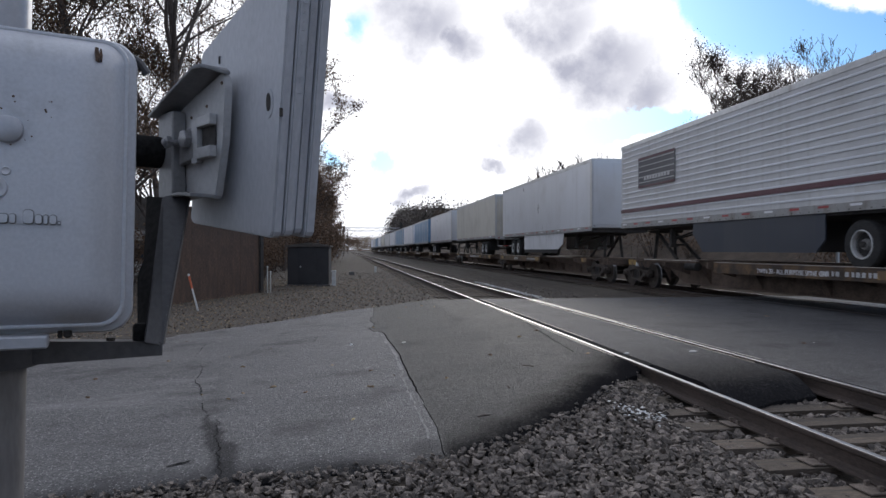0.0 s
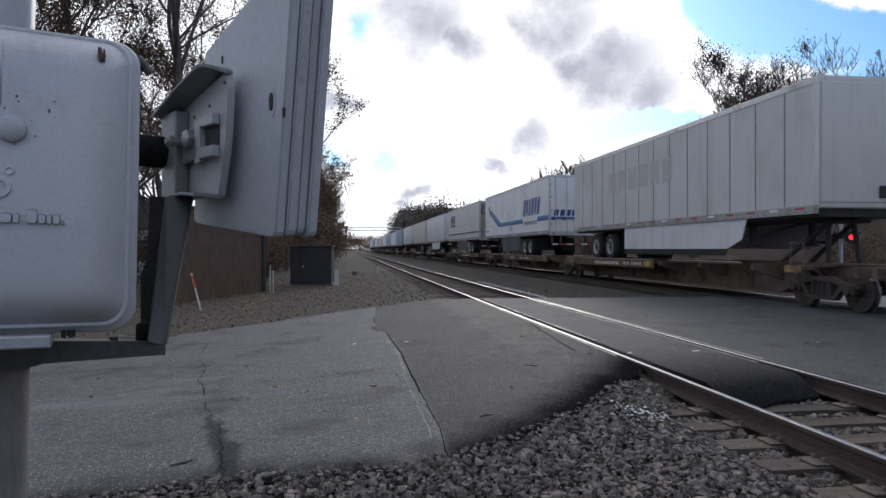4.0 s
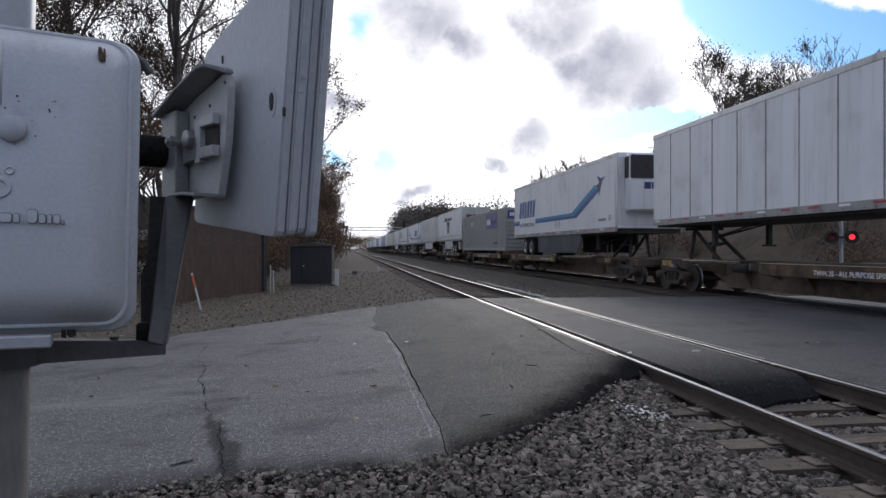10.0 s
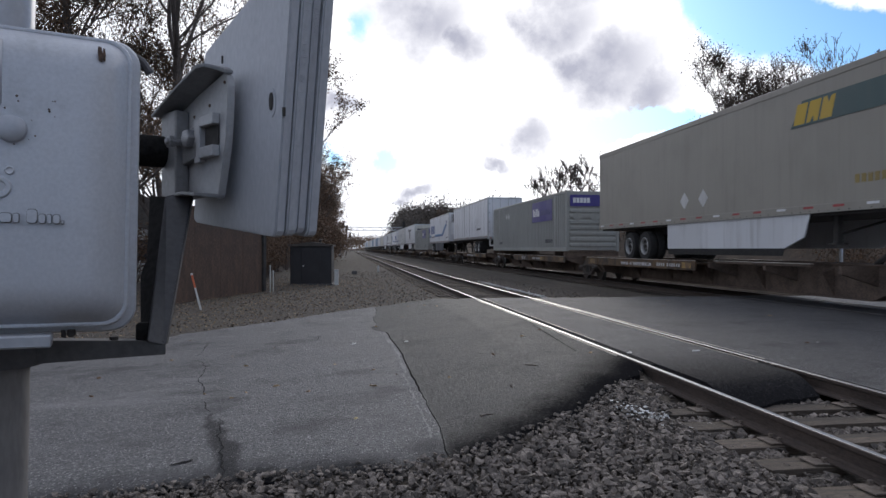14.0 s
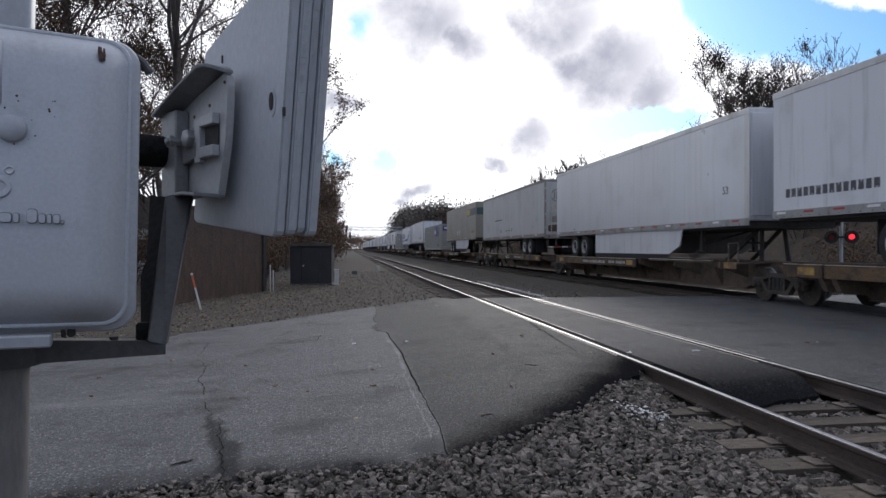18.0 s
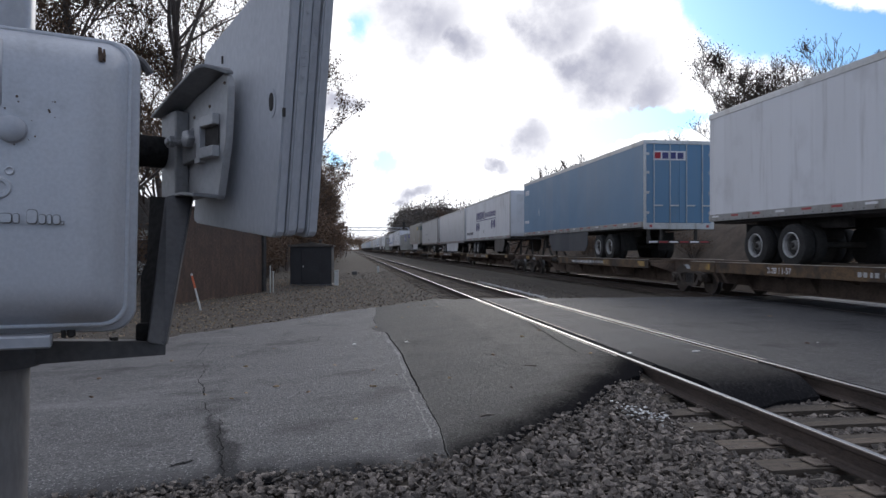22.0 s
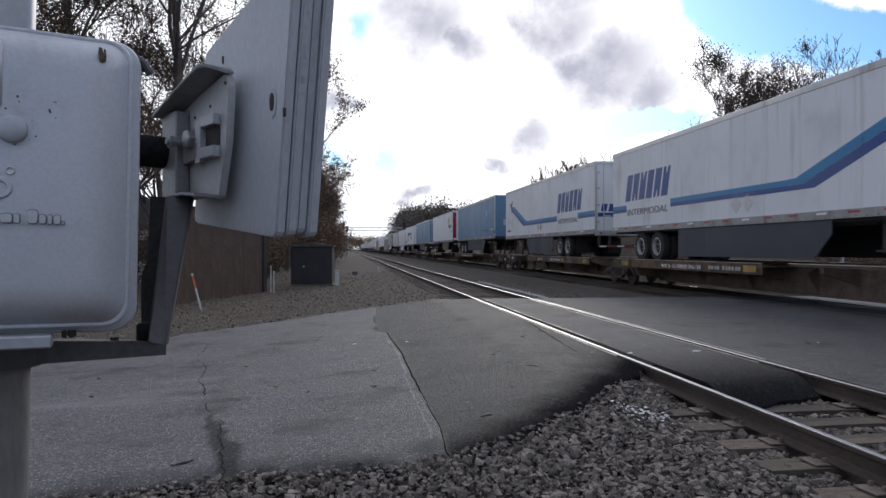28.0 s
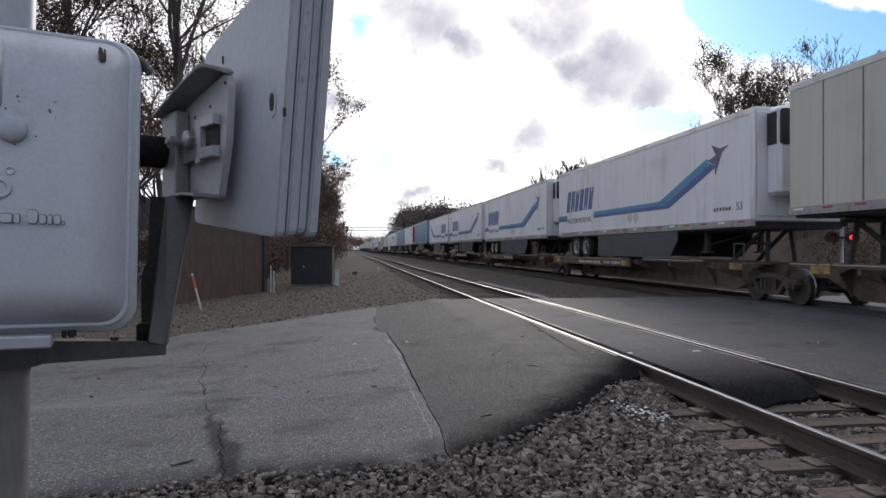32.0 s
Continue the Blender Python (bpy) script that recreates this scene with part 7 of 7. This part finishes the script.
def swoosh_left(ob):
    swoosh(ob, False)
    diamonds(ob, 7.4, 1.62, 0.24, 0.52)
    marks(ob, 0.6, 1.3, 1.52, 1.64, 5, LOGO_GREY, 0, 0.3)
    for k, x in enumerate((-1.05, -0.72, -0.4, -0.1, 0.2)):
        end_plate(ob, "letter_mark", [(x, 2.0), (x + 0.24, 2.0), (x + 0.3, 2.32), (x + 0.06, 2.32)], LOGO_BLUE, y=-HALF - 0.024)
    end_plate(ob, "stripe", [(-1.18, 1.78), (1.18, 1.78), (1.18, 1.95), (-1.18, 1.95)], LOGO_BLUE, y=-HALF - 0.024)


def dots_extra(ob):
    marks(ob, 4.7, 8.0, 2.66, 3.22, 8, LOGO_INDIGO, 0.06, 0.2)
    marks(ob, 8.15, 11.9, 2.72, 3.08, 12, LOGO_INDIGO, 0.02, 0.3)
    side_plate(ob, "stripe", [(4.7, 2.54), (11.9, 2.54), (11.9, 2.60), (4.7, 2.60)], LOGO_INDIGO)
    for p, z in ((4.95, 2.12), (5.75, 2.12), (10.6, 2.18), (11.4, 2.18)):
        side_plate(ob, "emblem_dot", [(p + 0.32 * math.cos(a), z + 0.32 * math.sin(a)) for a in np.linspace(0, 2 * math.pi, 24, endpoint=False)], LOGO_INDIGO, "round blue dot")
    number_53(ob, 7.6, 1.6, 0.3)
    marks(ob, 0.5, 3.4, 1.55, 1.75, 14, LOGO_GREY, 0, 0.3)
    end_plate(ob, "blank_panel", [(-0.9, 2.1), (0.95, 2.1), (0.95, 3.85), (-0.9, 3.85)], WHITE, "plain panel with a dark outline", y=-HALF - 0.028)


def red_band_extra(ob):
    marks(ob, 12.5, 13.8, 2.97, 3.53, 3, LOGO_YELLOW, 0.12, 0.2)
    word(ob, "logistics", 12.9, 14.95, 2.46, 0.38, DARK_VENT, 0.18)
    end_plate(ob, "band", [(-1.30, 1.40), (-1.0, 1.40), (-1.0, 3.92), (-1.30, 3.92)], RED, "red vertical band on the nose", y=-HALF - 0.032)
    side_plate(ob, "band", [(16.02, 1.40), (16.17, 1.40), (16.17, 3.92), (16.02, 3.92)], RED, "red vertical band round the corner", x=-SIDE - 0.012)
    marks(ob, 14.85, 15.25, 2.05, 2.2, 3, LOGO_GREY, 0, 0.3)


def green_extra(ob):
    side_plate(ob, "band", [(12.1, 3.05), (16.1, 3.05), (16.1, 3.62), (12.5, 3.62)], GREEN_BAND, "dark green band", x=-SIDE - 0.009)
    before = set(ob.children)
    marks(ob, 12.2, 13.5, 3.1, 3.56, 3, AMBER, 0.14, 0.15)
    for c in set(ob.children) - before:
        c.location.x = -0.012
    end_plate(ob, "band", [(-1.24, 3.05), (1.24, 3.05), (1.24, 3.62), (-1.24, 3.62)], GREEN_BAND, "dark green band on the nose", y=-HALF - 0.026)
    for k in range(3):
        end_plate(ob, "letter_mark", [(-0.35 + k * 0.45, 3.1), (0.02 + k * 0.45, 3.1), (0.1 + k * 0.45, 3.55), (-0.27 + k * 0.45, 3.55)], AMBER, y=-HALF - 0.034)
    marks(ob, 14.1, 15.5, 1.62, 1.8, 8, OCHRE, 0, 0.3)
    diamonds(ob, 6.8, 1.75, 0.26, 1.1, OFFWHITE)
    end_plate(ob, "placard_holder", [(-0.55, 2.1), (-0.2, 1.75), (0.15, 2.1), (-0.2, 2.45)], OFFWHITE, "diamond placard", y=-HALF - 0.026)


def blue_marks(ob):
    """Small white labels near the nose and along the lower edge of a blue side."""
    marks(ob, 0.35, 1.25, 3.36, 3.62, 3, LETTER_WHITE, 0.0, 0.3)
    marks(ob, 0.30, 1.20, 1.76, 1.92, 5, LETTER_WHITE, 0.0, 0.35)
    side_plate(ob, "label", [(3.1, 2.1), (3.16, 2.1), (3.16, 2.45), (3.1, 2.45)], LETTER_WHITE)


def worn_blue_extra(ob):
    """Scuffs, rust and a pale label on the faded trailer's nose and corner."""
    side_plate(ob, "label", [(13.1, 2.75), (13.18, 2.75), (13.18, 3.2), (13.1, 3.2)], LETTER_WHITE)
    marks(ob, 12.0, 14.2, 1.66, 1.74, 9, LOGO_GREY, 0.0, 0.35)
    marks(ob, 14.6, 15.7, 1.70, 1.78, 5, LETTER_WHITE, 0.0, 0.35)
    for p, z, r in ((5.2, 2.35, 0.10), (8.6, 2.9, 0.07), (11.4, 2.2, 0.08)):
        side_plate(ob, "scuff", [(p + r * math.cos(a) * (1 + 0.3 * math.sin(3 * a)), z + 1.6 * r * math.sin(a)) for a in np.linspace(0, 2 * math.pi, 10, endpoint=False)], GRIMY)
    side_plate(ob, "stain", [(15.86, 1.42), (16.12, 1.40), (16.14, 1.62), (16.0, 1.70), (15.88, 1.60)], RUST_STAIN, "rust patch at the corner", x=-SIDE - 0.012)
    end_plate(ob, "label_panel", [(-0.70, 2.0), (-0.36, 2.0), (-0.36, 2.42), (-0.70, 2.42)], DINGY, "worn pale label", y=-HALF - 0.028)
    end_plate(ob, "connector_panel", [(0.30, 1.75), (0.56, 1.75), (0.56, 2.15), (0.30, 2.15)], OFFWHITE, "pale connector box", y=-HALF - 0.06, thick=0.05)
    for x in (0.72, 0.98):
        end_plate(ob, "connector", [(x - 0.09, 1.78), (x + 0.09, 1.78), (x + 0.09, 2.12), (x - 0.09, 2.12)], LOGO_GREY, y=-HALF - 0.05, thick=0.03)


def sign_extra(ob):
    blue_marks(ob)
    end_plate(ob, "sign_panel", [(-0.95, 3.40), (0.25, 3.40), (0.25, 3.72), (-0.95, 3.72)], LETTER_WHITE, "white sign on the doors", y=-HALF - 0.024)
    for k in range(4):
        end_plate(ob, "letter_mark", [(-0.9 + k * 0.28, 3.45), (-0.68 + k * 0.28, 3.45), (-0.68 + k * 0.28, 3.67), (-0.9 + k * 0.28, 3.67)], RED if k == 0 else LOGO_INDIGO, y=-HALF - 0.031)


def dingy_extra(ob):
    """Small dark marks along the side; rusty patches, a ring and old labels on the doors."""
    side_plate(ob, "letter_mark", [(4.2, 2.32), (6.4, 2.32), (6.4, 2.40), (4.2, 2.40)], LOGO_GREY)
    for p in (5.9, 7.4, 8.2, 8.9):
        side_plate(ob, "placard_holder", [(p, 1.62), (p + 0.12, 1.50), (p + 0.24, 1.62), (p + 0.12, 1.74)], LOGO_GREY, "small dark diamond mark")
    ring = [(0.34 * math.cos(a), 3.25 + 0.34 * math.sin(a)) for a in np.linspace(0, 2 * math.pi, 24, endpoint=False)]
    hole = [(0.28 * math.cos(a), 3.25 + 0.28 * math.sin(a)) for a in np.linspace(0, 2 * math.pi, 24, endpoint=False)]
    end_plate(ob, "emblem", [(-0.62 + x, z) for x, z in ring], GRIMY, "round grey emblem", y=-HALF - 0.024)
    end_plate(ob, "emblem", [(-0.62 + x, z) for x, z in hole], DINGY, y=-HALF - 0.027)
    for k in range(3):
        end_plate(ob, "emblem_bar", [(-0.80 + 0.14 * k, 3.05), (-0.73 + 0.14 * k, 3.05), (-0.73 + 0.14 * k, 3.45), (-0.80 + 0.14 * k, 3.45)], GRIMY, y=-HALF - 0.032)
    for z in (2.36, 2.62):
        end_plate(ob, "label_panel", [(-0.95, z), (-0.30, z), (-0.30, z + 0.19), (-0.95, z + 0.19)], CREAM, "old yellowed label", y=-HALF - 0.026)
    end_plate(ob, "stain", [(-1.1, 1.36), (-0.3, 1.34), (-0.2, 1.62), (-0.7, 1.72), (-1.1, 1.66)], RUST_STAIN, "rust stain", y=-HALF - 0.025)
    end_plate(ob, "stain", [(-0.9, 1.85), (-0.55, 1.80), (-0.42, 2.05), (-0.6, 2.2), (-0.95, 2.12)], GRIMY, y=-HALF - 0.025)


def build_train():
    swl = "white semi-trailer with a rising blue stripe"
    # far ahead, already past the crossing
    for k, (colour, words) in enumerate([(WHITE, "white semi-trailer far down the line"), (OFFWHITE, "grey-white semi-trailer far down the line"), (BLUE, "blue semi-trailer far down the line"),
                                         (WHITE, "white semi-trailer far down the line"), (CREAM, "cream semi-trailer far down the line"), (OFFWHITE, "grey-white semi-trailer far down the line"),
                                         (WHITE, "white semi-trailer far down the line"), (BLUE, "blue semi-trailer far down the line"), (WHITE, "white semi-trailer far down the line")]):
        trailer(264.0 - k * 19.1, colour, words, nose_right=k % 2 == 0, tape=False)
    trailer(92.0, BLUE, "blue semi-trailer with plain sides", tape=False)
    trailer(73.0, SILVER, "silver semi-trailer with plain sides")
    trailer(53.6, CREAM, "cream semi-trailer with plain sides", nose_right=False)
    trailer(35.2, SILVER, "plain silver semi-trailer with a white skirt", skirt=SKIRT_WHITE)
    trailer(15.98, OFFWHITE, "silver-white ribbed semi-trailer with a maroon stripe", False, (11.8, 12.95), SKIRT_NAVY, (5.2, 10.8), ribs=True, extra=striped_extra, end=GRIMY)
    trailer(-2.60, WHITE, swl, False, (11.2, 12.4), SKIRT_NAVY, (5.2, 10.2), extra=swoosh_left)
    trailer(-22.7, OFFWHITE, "dirty white semi-trailer with vertical seams and faded lettering", True, (2.6, 4.1), SKIRT_WHITE, (5.6, 13.2), seams=14,
            extra=word_extra(4.2, 9.6, 2.45, 3.25, 6, FADED, 0.0))
    trailer(-41.58, WHITE, "white ribbed semi-trailer with a grey shield emblem", False, (11.2, 12.4), SKIRT_WHITE, (5.2, 10.3), ribs=True, extra=shield_extra, end=CREAM)
    container(-58.62, "grey corrugated container with a purple sign")
    trailer(-77.38, WHITE, swl + " and a refrigeration unit", True, (2.4, 3.65), SKIRT_NAVY, (5.2, 12.0), reefer=True, extra=swoosh_right, sit=0.11)
    trailer(-96.65, WHITE, "plain white semi-trailer with vertical seams", False, (11.2, 12.5), seams=13, extra=word_extra(11.9, 13.5, 1.75, 1.9, 10, LOGO_GREY), bumper=OFFWHITE)
    container(-114.89, "grey corrugated container with a purple sign")
    trailer(-135.3, TAN, "tan semi-trailer with a green band and yellow lettering", True, (2.8, 4.1), SKIRT_WHITE, (5.9, 12.5), extra=green_extra, end=TAN, trim=TAN)
    trailer(-154.53, DINGY, "dingy white semi-trailer with rusty door hardware", False, (11.9, 13.1), extra=dingy_extra, end=DINGY, trim=GRIMY, sit=0.16)
    trailer(-172.84, SILVER, "plain silver semi-trailer with a large white skirt", True, (2.5, 3.75), SKIRT_WHITE, (5.2, 12.4), extra=lambda ob: number_53(ob, 14.9, 1.95, 0.34), sit=0.18)
    trailer(-189.97, WHITE, "white semi-trailer with blue dots and lettering", True, (3.7, 5.0), SKIRT_DIRTY, (11.4, 14.4), extra=dots_extra, end=WHITE, sit=0.07)
    trailer(-209.52, BLUE, "plain blue semi-trailer with a dark skirt", False, (11.7, 12.9), SKIRT_NAVY, (4.9, 10.5), extra=sign_extra, end=BLUE)
    trailer(-230.02, WHITE, "white semi-trailer with a red band at its corner", True, (2.1, 3.5), SKIRT_DIRTY, (8.3, 13.0), extra=red_band_extra)
    trailer(-249.18, BLUE, "faded blue semi-trailer with pale corner posts", True, (2.3, 3.8), SKIRT_NAVY, (5.2, 12.4), end=BLUE, extra=worn_blue_extra)
    trailer(-268.66, WHITE, swl, False, (11.2, 12.4), SKIRT_NAVY, (5.2, 10.2), extra=swoosh_left, sit=0.13)
    trailer(-286.77, WHITE, swl + " and a refrigeration unit", True, (2.4, 3.65), SKIRT_NAVY, (5.2, 12.0), reefer=True, extra=swoosh_right, sit=0.14)
    trailer(-304.07, WHITE, swl + " and a refrigeration unit", True, (2.4, 3.65), SKIRT_NAVY, (5.2, 12.0), reefer=True, extra=swoosh_right, sit=0.19)
    trailer(-322.13, WHITE, swl + " and a refrigeration unit", True, (2.4, 3.65), SKIRT_NAVY, (5.2, 12.0), reefer=True, extra=swoosh_right, sit=0.19)
    trailer(-339.61, CREAM, "cream semi-trailer with vertical seams", False, (11.6, 12.85), seams=14, end=CREAM)
    trailer(-358.3, WHITE, "white semi-trailer behind the others", True, (2.5, 3.75))
    build_units()


build_train()


def motions():
    for ob, s, z in movers:
        walk(ob, [(t, pose(FAR_TRACK, s + run(t), z)) for t in ROWS])
    # the wheels that pass before the camera roll
    for axle, s, y in wheels:
        times = [k / 30 for k in range(961) if 6.0 < s + run(k / 30) < 40.0]
        if len(times) < 3:
            continue
        rows = [(t, pose(0, y, 0.42, -math.degrees((run(t) - run(times[0])) / 0.42) % 360)) for t in times]
        if times[0] > 0.05:
            rows.insert(0, (0, rows[0][1]))
        if times[-1] < 31.95:
            rows.append((32.0, rows[-1][1]))
        walk(axle, rows)


motions()
